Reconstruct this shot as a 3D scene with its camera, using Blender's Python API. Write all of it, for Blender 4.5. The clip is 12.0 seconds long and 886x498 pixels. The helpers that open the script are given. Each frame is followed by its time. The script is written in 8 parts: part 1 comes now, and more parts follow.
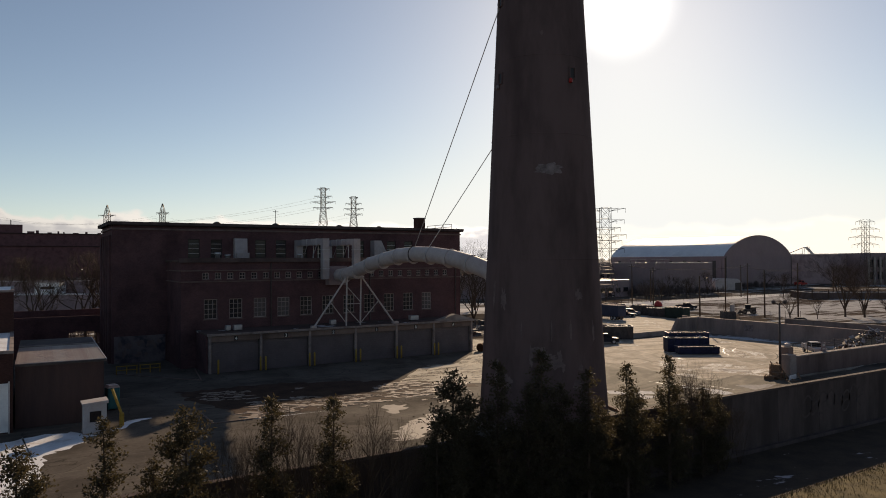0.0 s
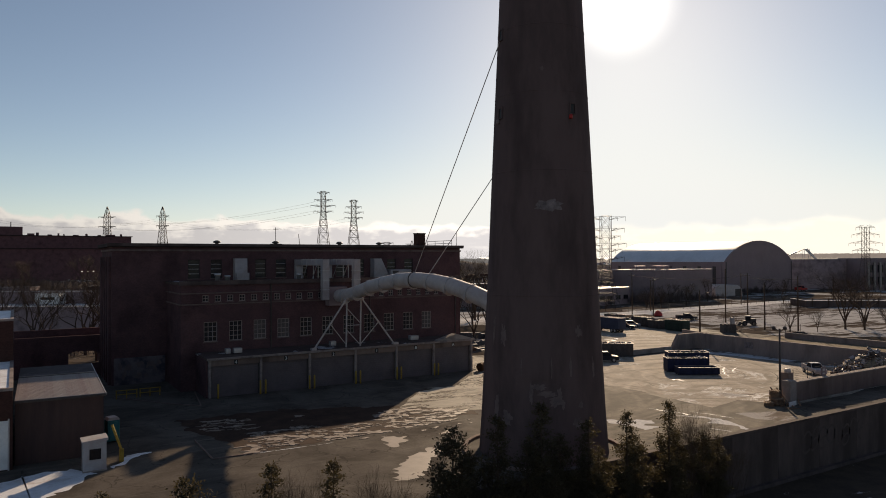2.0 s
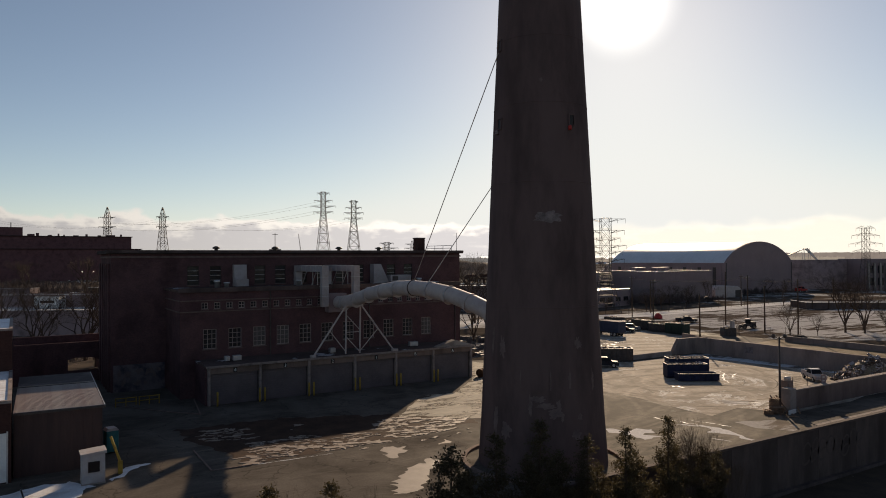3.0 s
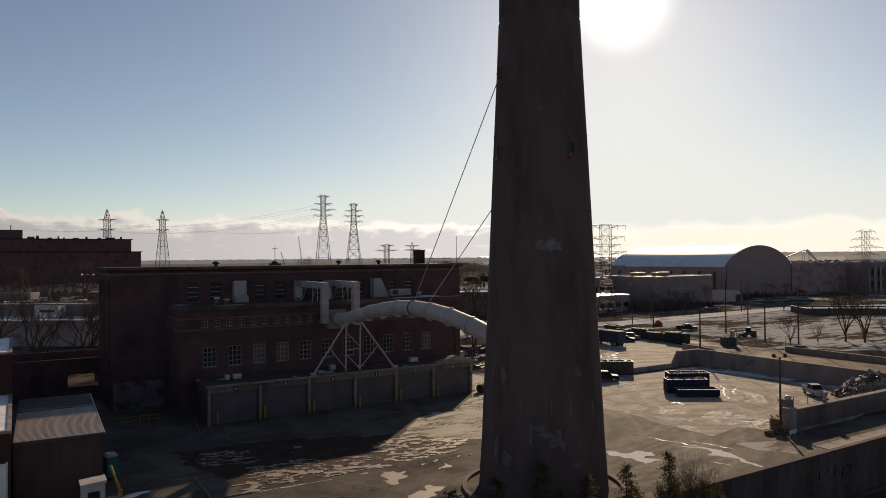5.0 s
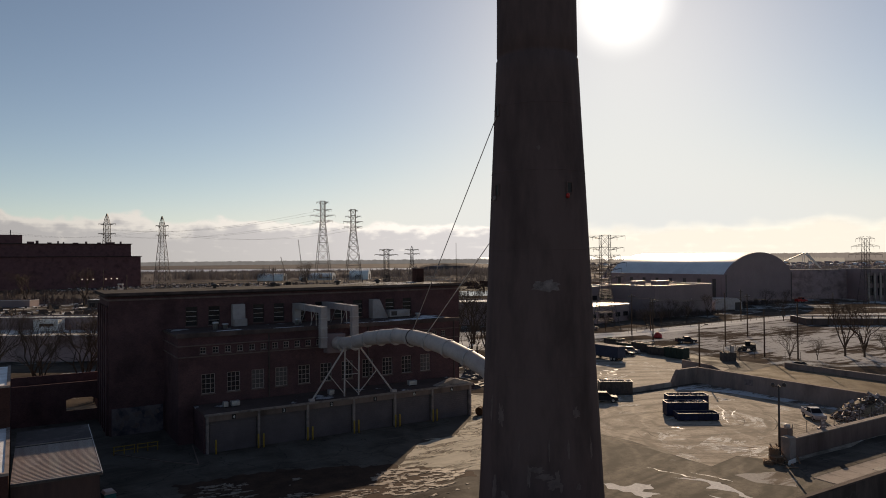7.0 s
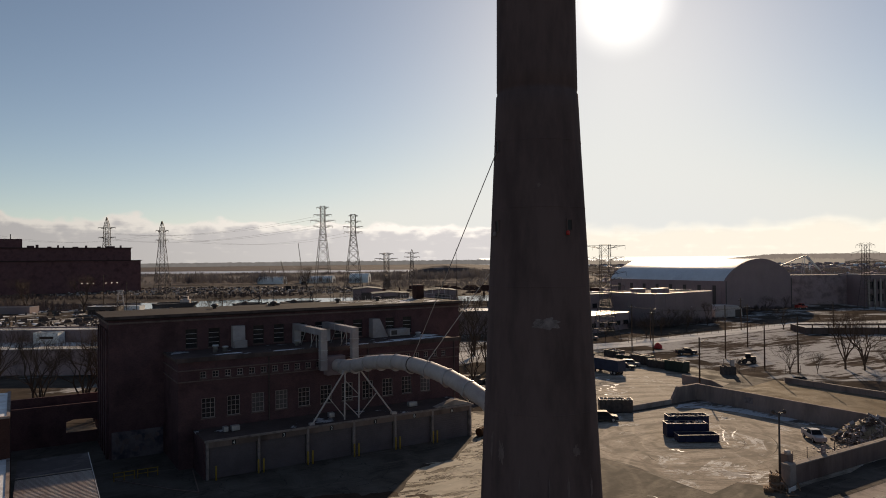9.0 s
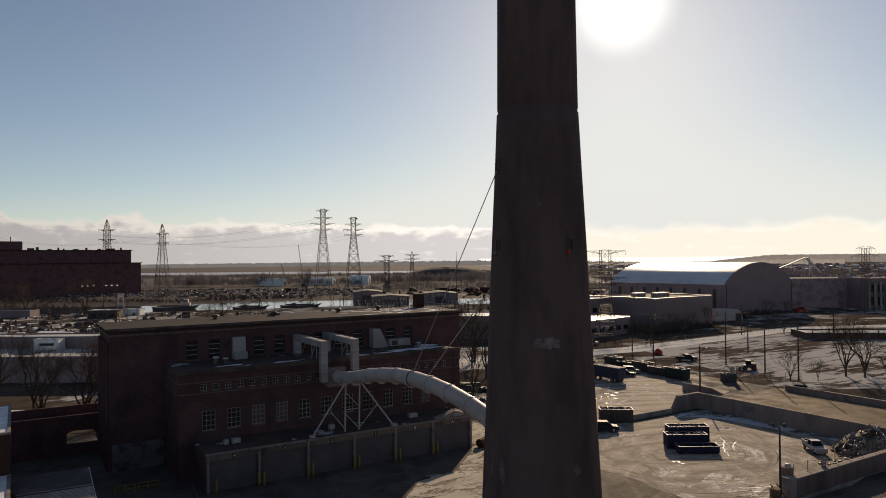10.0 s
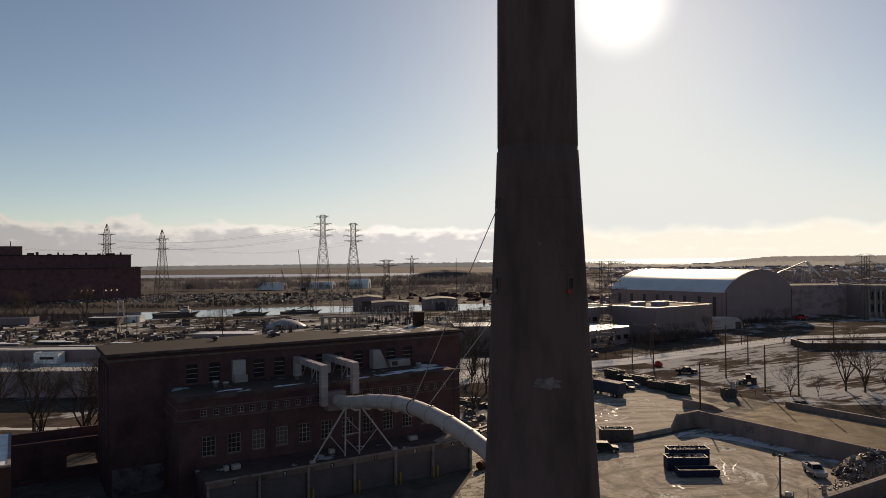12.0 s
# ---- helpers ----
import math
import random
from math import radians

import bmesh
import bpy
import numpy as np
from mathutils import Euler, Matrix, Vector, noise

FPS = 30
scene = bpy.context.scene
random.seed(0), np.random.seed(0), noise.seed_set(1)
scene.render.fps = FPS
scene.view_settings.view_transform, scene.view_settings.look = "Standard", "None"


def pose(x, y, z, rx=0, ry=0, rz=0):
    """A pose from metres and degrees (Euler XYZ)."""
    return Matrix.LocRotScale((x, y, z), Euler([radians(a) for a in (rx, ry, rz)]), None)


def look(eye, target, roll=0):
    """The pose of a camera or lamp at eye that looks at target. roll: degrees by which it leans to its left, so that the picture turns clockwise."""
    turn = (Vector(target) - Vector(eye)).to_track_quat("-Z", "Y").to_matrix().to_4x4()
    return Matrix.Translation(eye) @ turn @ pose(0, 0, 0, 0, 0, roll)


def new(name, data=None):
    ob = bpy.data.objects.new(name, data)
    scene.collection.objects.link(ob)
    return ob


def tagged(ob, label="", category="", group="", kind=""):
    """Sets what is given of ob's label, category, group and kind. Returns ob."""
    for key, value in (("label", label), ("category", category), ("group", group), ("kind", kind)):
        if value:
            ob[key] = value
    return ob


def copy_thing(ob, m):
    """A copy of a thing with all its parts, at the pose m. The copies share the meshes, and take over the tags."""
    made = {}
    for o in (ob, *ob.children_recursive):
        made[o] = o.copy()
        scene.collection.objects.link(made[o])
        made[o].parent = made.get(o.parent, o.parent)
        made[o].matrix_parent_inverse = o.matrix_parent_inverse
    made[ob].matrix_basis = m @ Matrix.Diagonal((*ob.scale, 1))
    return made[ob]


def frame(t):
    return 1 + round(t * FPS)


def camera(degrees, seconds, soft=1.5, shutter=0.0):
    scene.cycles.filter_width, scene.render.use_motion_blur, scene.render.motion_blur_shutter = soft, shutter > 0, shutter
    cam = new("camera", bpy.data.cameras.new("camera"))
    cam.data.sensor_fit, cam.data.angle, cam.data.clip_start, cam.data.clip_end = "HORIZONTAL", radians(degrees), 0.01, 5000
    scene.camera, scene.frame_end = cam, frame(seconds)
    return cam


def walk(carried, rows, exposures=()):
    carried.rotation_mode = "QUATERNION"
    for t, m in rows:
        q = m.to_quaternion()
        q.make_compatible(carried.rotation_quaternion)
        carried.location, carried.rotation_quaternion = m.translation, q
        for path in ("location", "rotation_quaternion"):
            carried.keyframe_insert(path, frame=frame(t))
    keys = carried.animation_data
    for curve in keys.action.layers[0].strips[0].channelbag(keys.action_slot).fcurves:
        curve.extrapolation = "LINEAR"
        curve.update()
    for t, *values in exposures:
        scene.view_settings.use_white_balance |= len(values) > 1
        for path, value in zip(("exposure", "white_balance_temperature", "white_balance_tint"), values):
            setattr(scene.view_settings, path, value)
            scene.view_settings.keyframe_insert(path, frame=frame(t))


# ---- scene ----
cam = camera(65, 12.0, soft=0.95)
walk(cam, [
    (0, look((-21.650, -91.355, 14.365), (4.558, -48.782, 15.182), -0.320)),
    (0.5, look((-21.688, -91.339, 15.020), (4.521, -48.765, 15.809), -0.312)),
    (1, look((-21.700, -91.352, 15.959), (4.507, -48.778, 16.726), -0.293)),
    (1.5, look((-21.679, -91.357, 16.879), (4.530, -48.783, 17.614), -0.286)),
    (2, look((-21.629, -91.365, 17.634), (4.575, -48.788, 18.365), -0.277)),
    (2.5, look((-21.556, -91.364, 18.251), (4.640, -48.781, 18.951), -0.280)),
    (3, look((-21.488, -91.357, 18.741), (4.703, -48.770, 19.396), -0.321)),
    (5, look((-21.444, -91.309, 21.263), (4.747, -48.722, 21.867), -0.409)),
    (5.5, look((-21.414, -91.308, 22.067), (4.781, -48.723, 22.661), -0.432)),
    (6, look((-21.365, -91.304, 22.926), (4.825, -48.717, 23.539), -0.448)),
    (6.5, look((-21.289, -91.298, 23.910), (4.903, -48.712, 24.548), -0.460)),
    (7, look((-21.244, -91.387, 24.725), (4.952, -48.803, 25.377), -0.473)),
    (9, look((-21.224, -91.407, 27.965), (4.971, -48.824, 28.635), -0.521)),
    (9.5, look((-21.236, -91.393, 28.751), (4.952, -48.806, 29.445), -0.526)),
    (10, look((-21.273, -91.431, 29.603), (4.915, -48.843, 30.309), -0.541)),
    (10.5, look((-21.280, -91.458, 30.464), (4.911, -48.873, 31.187), -0.547)),
    (11, look((-21.282, -91.459, 31.342), (4.913, -48.876, 32.079), -0.558)),
    (11.5, look((-21.294, -91.475, 32.237), (4.902, -48.894, 32.998), -0.559)),
    (12, look((-21.303, -91.474, 32.975), (4.894, -48.893, 33.751), -0.557)),
], exposures=[(0, 0.25, 7450, 12), (3, 0.15, 7450, 12), (6, 0.07, 7450, 12), (12, 0.03, 7450, 12)])

# ---- sky and sun ----
SUN_TURN, SUN_UP = radians(46.2), radians(19.8)
world = bpy.data.worlds.new("sky")
world.use_nodes = True
scene.world = world
wn = world.node_tree
wn.nodes.clear()
sky = wn.nodes.new("ShaderNodeTexSky")
sky.sky_type = "NISHITA"
sky.sun_disc = False
sky.sun_elevation, sky.sun_rotation = SUN_UP, SUN_TURN
sky.air_density, sky.dust_density, sky.ozone_density = 0.74, 0.19, 1.15
SKY_STRENGTH = 0.080


def world_math(op, *values):
    q = wn.nodes.new("ShaderNodeMath")
    q.operation = op
    for k, v in enumerate(values):
        if isinstance(v, (int, float)):
            q.inputs[k].default_value = v
        else:
            wn.links.new(v, q.inputs[k])
    return q.outputs[0]


# a thin milky veil of high cloud evens out the brightest part of the sky
split, veil = wn.nodes.new("ShaderNodeSeparateColor"), wn.nodes.new("ShaderNodeCombineColor")
wn.links.new(sky.outputs[0], split.inputs[0])
for k, most in enumerate((8.7, 9.5, 10.2)):
    wn.links.new(world_math("SMOOTH_MIN", split.outputs[k], most, 5.0), veil.inputs[k])
wback = wn.nodes.new("ShaderNodeBackground")
wback.inputs["Strength"].default_value = SKY_STRENGTH
wn.links.new(veil.outputs[0], wback.inputs["Color"])
# the sun seen through the veil: a dazzling core with a soft halo round it
to_sun = Vector((math.sin(SUN_TURN) * math.cos(SUN_UP), math.cos(SUN_TURN) * math.cos(SUN_UP), math.sin(SUN_UP)))
way = wn.nodes.new("ShaderNodeTexCoord")
dot = wn.nodes.new("ShaderNodeVectorMath")
dot.operation = "DOT_PRODUCT"
dot.inputs[1].default_value = to_sun
wn.links.new(way.outputs["Generated"], dot.inputs[0])
off = world_math("ARCCOSINE", world_math("MINIMUM", dot.outputs["Value"], 1.0))
halo = world_math("MULTIPLY", world_math("EXPONENT", world_math("MULTIPLY", off, -1 / radians(16))), 0.13)
core = wn.nodes.new("ShaderNodeMapRange")
core.interpolation_type = "SMOOTHSTEP"
core.inputs[1].default_value, core.inputs[2].default_value, core.inputs[3].default_value, core.inputs[4].default_value = radians(0.4), radians(4.9), 0.7, 0.0
wn.links.new(off, core.inputs[0])
glow = wn.nodes.new("ShaderNodeBackground")
glow.inputs["Color"].default_value = (0.97, 1.0, 1.0, 1)
wn.links.new(world_math("ADD", halo, core.outputs[0]), glow.inputs["Strength"])
both, wout = wn.nodes.new("ShaderNodeAddShader"), wn.nodes.new("ShaderNodeOutputWorld")
wn.links.new(wback.outputs[0], both.inputs[0])
wn.links.new(glow.outputs[0], both.inputs[1])
wn.links.new(both.outputs[0], wout.inputs[0])

sun_data = bpy.data.lights.new("sun", "SUN")
sun_data.energy, sun_data.angle, sun_data.color = 4.2, radians(0.6), (1.0, 0.825, 0.63)
sun = new("sun", sun_data)
sun.rotation_euler = to_sun.to_track_quat("Z", "Y").to_euler()
sun.location = to_sun * 200


# ---- materials ----
def warm(c):
    """Puts the warm cast of veiled shade into darker tones; clean pale tones keep theirs."""
    return c if min(c) > 0.4 else (c[0] * 1.09, c[1] * 0.965, c[2] * 0.95)


def mat(name, a, b=None, rough=0.8, scale=1.0, bump=0.15, metal=0.0, fine=None, stain=None, spec=0.3, stretch=(1, 1, 1), ramp=(0.35, 0.65), stain_at=(0.55, 0.72), stain_scale=0.25, stain_rough=None):
    """A surface of two tones in broad mottling with fine grain; stain: a third tone in patches."""
    m = bpy.data.materials.new(name)
    m.use_nodes = True
    n, l = m.node_tree.nodes, m.node_tree.links
    p = n["Principled BSDF"]
    p.inputs["Roughness"].default_value, p.inputs["Metallic"].default_value = rough, metal
    p.inputs["Specular IOR Level"].default_value = min(spec, 0.08) if rough > 0.78 else spec
    a, b = warm(a), warm(b or tuple(c * 0.7 for c in a))
    stain = stain and warm(stain)
    tc = n.new("ShaderNodeTexCoord")
    mp = n.new("ShaderNodeMapping")
    mp.inputs["Scale"].default_value = stretch
    l.new(tc.outputs["Object"], mp.inputs[0])
    big = n.new("ShaderNodeTexNoise")
    big.inputs["Scale"].default_value, big.inputs["Detail"].default_value, big.inputs["Roughness"].default_value = scale, 6, 0.65
    small = n.new("ShaderNodeTexNoise")
    small.inputs["Scale"].default_value, small.inputs["Detail"].default_value = fine or scale * 12, 3
    l.new(mp.outputs[0], big.inputs["Vector"])
    l.new(mp.outputs[0], small.inputs["Vector"])
    mixf = n.new("ShaderNodeMath")
    mixf.operation = "MULTIPLY_ADD"
    mixf.inputs[1].default_value = 0.3
    l.new(small.outputs[0], mixf.inputs[0])
    sub = n.new("ShaderNodeMath")
    sub.operation = "SUBTRACT"
    sub.inputs[1].default_value = 0.15
    l.new(big.outputs[0], sub.inputs[0])
    l.new(sub.outputs[0], mixf.inputs[2])
    cr = n.new("ShaderNodeValToRGB")
    cr.color_ramp.elements[0].position, cr.color_ramp.elements[1].position = ramp
    cr.color_ramp.elements[0].color, cr.color_ramp.elements[1].color = (*a, 1), (*b, 1)
    l.new(mixf.outputs[0], cr.inputs[0])
    colour = cr.outputs[0]
    if stain:
        st = n.new("ShaderNodeTexNoise")
        st.inputs["Scale"].default_value, st.inputs["Detail"].default_value, st.inputs["Roughness"].default_value = stain_scale, 8, 0.62
        l.new(mp.outputs[0], st.inputs["Vector"])
        sr = n.new("ShaderNodeMapRange")
        sr.inputs[1].default_value, sr.inputs[2].default_value = stain_at
        l.new(st.outputs[0], sr.inputs[0])
        mx = n.new("ShaderNodeMix")
        mx.data_type = "RGBA"
        l.new(sr.outputs[0], mx.inputs[0])
        l.new(colour, mx.inputs[6])
        mx.inputs[7].default_value = (*stain, 1)
        colour = mx.outputs[2]
        if stain_rough is not None:
            rr = n.new("ShaderNodeMapRange")
            rr.inputs[3].default_value, rr.inputs[4].default_value = rough, stain_rough
            l.new(sr.outputs[0], rr.inputs[0])
            l.new(rr.outputs[0], p.inputs["Roughness"])
    l.new(colour, p.inputs["Base Color"])
    if bump:
        bp = n.new("ShaderNodeBump")
        bp.inputs["Strength"].default_value, bp.inputs["Distance"].default_value = bump, 0.05
        l.new(mixf.outputs[0], bp.inputs["Height"])
        l.new(bp.outputs[0], p.inputs["Normal"])
    return m


def glass_mat(name, tint, rough=0.08):
    m = mat(name, tint, tuple(c * 0.6 for c in tint), rough, 0.8, 0.02, spec=0.35)
    return m


def brick_mat(name, a, b, mortar):
    """Brickwork of true course height with dirty mottling."""
    m = mat(name, a, b, 0.9, 0.35, 0.1, stain=tuple(c * 0.6 for c in b), stain_at=(0.5, 0.75))
    n, l = m.node_tree.nodes, m.node_tree.links
    p = n["Principled BSDF"]
    old = p.inputs["Base Color"].links[0].from_socket
    tc = [q for q in n if q.type == "TEX_COORD"][0]
    sep, com, add = n.new("ShaderNodeSeparateXYZ"), n.new("ShaderNodeCombineXYZ"), n.new("ShaderNodeMath")
    l.new(tc.outputs["Object"], sep.inputs[0])
    l.new(sep.outputs[0], add.inputs[0])
    l.new(sep.outputs[1], add.inputs[1])
    l.new(add.outputs[0], com.inputs[0])
    l.new(sep.outputs[2], com.inputs[1])
    br = n.new("ShaderNodeTexBrick")
    br.inputs["Scale"].default_value = 1.0
    br.inputs["Brick Width"].default_value, br.inputs["Row Height"].default_value, br.inputs["Mortar Size"].default_value = 0.23, 0.075, 0.008
    br.inputs["Color1"].default_value, br.inputs["Color2"].default_value, br.inputs["Mortar"].default_value = (1, 1, 1, 1), (0.72, 0.7, 0.7, 1), (*mortar, 1)
    l.new(com.outputs[0], br.inputs["Vector"])
    mx = n.new("ShaderNodeMix")
    mx.data_type, mx.blend_type = "RGBA", "MULTIPLY"
    mx.inputs[0].default_value = 0.9
    l.new(old, mx.inputs[6])
    l.new(br.outputs[0], mx.inputs[7])
    l.new(mx.outputs[2], p.inputs["Base Color"])
    return m


def ground_mat(name, dark, mid, pale, wet=0.66, dry=0.92, streak_turn=10):
    """Trafficked ground: mottled tone, long drag streaks, cracks and damp patches."""
    m = bpy.data.materials.new(name)
    m.use_nodes = True
    n, l = m.node_tree.nodes, m.node_tree.links
    p = n["Principled BSDF"]
    p.inputs["Specular IOR Level"].default_value = 0.02
    tc = n.new("ShaderNodeTexCoord")

    def mapped(scale, turn=0, loc=(0, 0, 0)):
        q = n.new("ShaderNodeMapping")
        q.inputs["Scale"].default_value, q.inputs["Rotation"].default_value, q.inputs["Location"].default_value = scale, (0, 0, radians(turn)), loc
        l.new(tc.outputs["Object"], q.inputs[0])
        return q.outputs[0]

    def noisy(vec, scale, detail=6, rough=0.6, distort=0.0):
        q = n.new("ShaderNodeTexNoise")
        q.inputs["Scale"].default_value, q.inputs["Detail"].default_value, q.inputs["Roughness"].default_value, q.inputs["Distortion"].default_value = scale, detail, rough, distort
        l.new(vec, q.inputs["Vector"])
        return q.outputs[0]

    def ranged(v, a, b, c=0.0, d=1.0):
        q = n.new("ShaderNodeMapRange")
        q.inputs[1].default_value, q.inputs[2].default_value, q.inputs[3].default_value, q.inputs[4].default_value = a, b, c, d
        l.new(v, q.inputs[0])
        return q.outputs[0]

    def times(a, b):
        q = n.new("ShaderNodeMath")
        q.operation = "MULTIPLY"
        l.new(a, q.inputs[0])
        l.new(b, q.inputs[1])
        return q.outputs[0]

    def mixed(f, a, b):
        q = n.new("ShaderNodeMix")
        q.data_type = "RGBA"
        l.new(f, q.inputs[0])
        for v, k in ((a, 6), (b, 7)):
            if isinstance(v, tuple):
                q.inputs[k].default_value = (*v, 1)
            else:
                l.new(v, q.inputs[k])
        return q.outputs[2]

    plain = mapped((1, 1, 1))
    blotch = noisy(plain, 0.16, 8, 0.65, 0.6)
    colour = mixed(ranged(blotch, 0.38, 0.62), dark, mid)
    streak = noisy(mapped((0.06, 1.1, 1), streak_turn), 1.0, 7, 0.7, 0.4)
    colour = mixed(ranged(streak, 0.56, 0.72, 0, 0.45), colour, pale)
    colour = mixed(ranged(noisy(mapped((0.1, 1.3, 1), streak_turn + 25), 1.0, 6, 0.7), 0.6, 0.72, 0, 0.7), colour, tuple(c * 0.7 for c in dark))
    vor = n.new("ShaderNodeTexVoronoi")
    vor.feature = "DISTANCE_TO_EDGE"
    vor.inputs["Scale"].default_value = 0.16
    dis = n.new("ShaderNodeVectorMath")
    dis.operation = "ADD"
    nv = n.new("ShaderNodeTexNoise")
    nv.inputs["Scale"].default_value, nv.inputs["Detail"].default_value = 0.3, 5
    l.new(plain, nv.inputs["Vector"])
    sc = n.new("ShaderNodeVectorMath")
    sc.operation = "SCALE"
    sc.inputs[3].default_value = 5
    l.new(nv.outputs[1], sc.inputs[0])
    l.new(plain, dis.inputs[0])
    l.new(sc.outputs[0], dis.inputs[1])
    l.new(dis.outputs[0], vor.inputs["Vector"])
    colour = mixed(ranged(vor.outputs[0], 0.0, 0.014, 0.7, 0.0), colour, tuple(c * 0.45 for c in dark))
    grain = noisy(plain, 5.0, 4, 0.7)
    colour = mixed(ranged(grain, 0.42, 0.7, 0, 0.35), colour, tuple(c * 0.6 for c in dark))
    l.new(colour, p.inputs["Base Color"])
    l.new(ranged(noisy(plain, 0.22, 6, 0.6), 0.42, 0.6, wet, dry), p.inputs["Roughness"])
    bp = n.new("ShaderNodeBump")
    bp.inputs["Strength"].default_value, bp.inputs["Distance"].default_value = 0.35, 0.04
    l.new(grain, bp.inputs["Height"])
    b2 = n.new("ShaderNodeBump")
    b2.inputs["Strength"].default_value, b2.inputs["Distance"].default_value = 0.12, 0.05
    l.new(blotch, b2.inputs["Height"])
    l.new(bp.outputs[0], b2.inputs["Normal"])
    l.new(b2.outputs[0], p.inputs["Normal"])
    return m


def kit(name, spec=0.0):
    """A new material with short node helpers."""
    m = bpy.data.materials.new(name)
    m.use_nodes = True
    n, l = m.node_tree.nodes, m.node_tree.links
    p = n["Principled BSDF"]
    p.inputs["Specular IOR Level"].default_value = spec
    tc = n.new("ShaderNodeTexCoord")

    def mapped(scale, turn=0, loc=(0, 0, 0)):
        q = n.new("ShaderNodeMapping")
        q.inputs["Scale"].default_value, q.inputs["Rotation"].default_value, q.inputs["Location"].default_value = scale, (0, 0, radians(turn)), loc
        l.new(tc.outputs["Object"], q.inputs[0])
        return q.outputs[0]

    def noisy(vec, scale, detail=6, rough=0.6, distort=0.0):
        q = n.new("ShaderNodeTexNoise")
        q.inputs["Scale"].default_value, q.inputs["Detail"].default_value, q.inputs["Roughness"].default_value, q.inputs["Distortion"].default_value = scale, detail, rough, distort
        l.new(vec, q.inputs["Vector"])
        return q.outputs[0]

    def waves(vec, scale, distort, detail=3, kind="BANDS", dscale=1.0):
        q = n.new("ShaderNodeTexWave")
        q.wave_type = kind
        if kind == "RINGS":
            q.rings_direction = "Z"
        q.inputs["Scale"].default_value, q.inputs["Distortion"].default_value, q.inputs["Detail"].default_value, q.inputs["Detail Scale"].default_value = scale, distort, detail, dscale
        l.new(vec, q.inputs["Vector"])
        return q.outputs[1]

    def ranged(v, a, b, c=0.0, d=1.0):
        q = n.new("ShaderNodeMapRange")
        q.inputs[1].default_value, q.inputs[2].default_value, q.inputs[3].default_value, q.inputs[4].default_value = a, b, c, d
        l.new(v, q.inputs[0])
        return q.outputs[0]

    def calc(op, a, b):
        q = n.new("ShaderNodeMath")
        q.operation = op
        for v, k in ((a, 0), (b, 1)):
            if isinstance(v, (int, float)):
                q.inputs[k].default_value = v
            else:
                l.new(v, q.inputs[k])
        return q.outputs[0]

    def mixed(f, a, b):
        q = n.new("ShaderNodeMix")
        q.data_type = "RGBA"
        l.new(f, q.inputs[0])
        for v, k in ((a, 6), (b, 7)):
            if isinstance(v, tuple):
                q.inputs[k].default_value = (*v, 1)
            else:
                l.new(v, q.inputs[k])
        return q.outputs[2]

    def finish(colour, rough, height, strength=0.3, distance=0.04):
        l.new(colour, p.inputs["Base Color"])
        if isinstance(rough, (int, float)):
            p.inputs["Roughness"].default_value = rough
        else:
            l.new(rough, p.inputs["Roughness"])
        bp = n.new("ShaderNodeBump")
        bp.inputs["Strength"].default_value, bp.inputs["Distance"].default_value = strength, distance
        l.new(height, bp.inputs["Height"])
        l.new(bp.outputs[0], p.inputs["Normal"])
        return m

    return mapped, noisy, waves, ranged, calc, mixed, finish


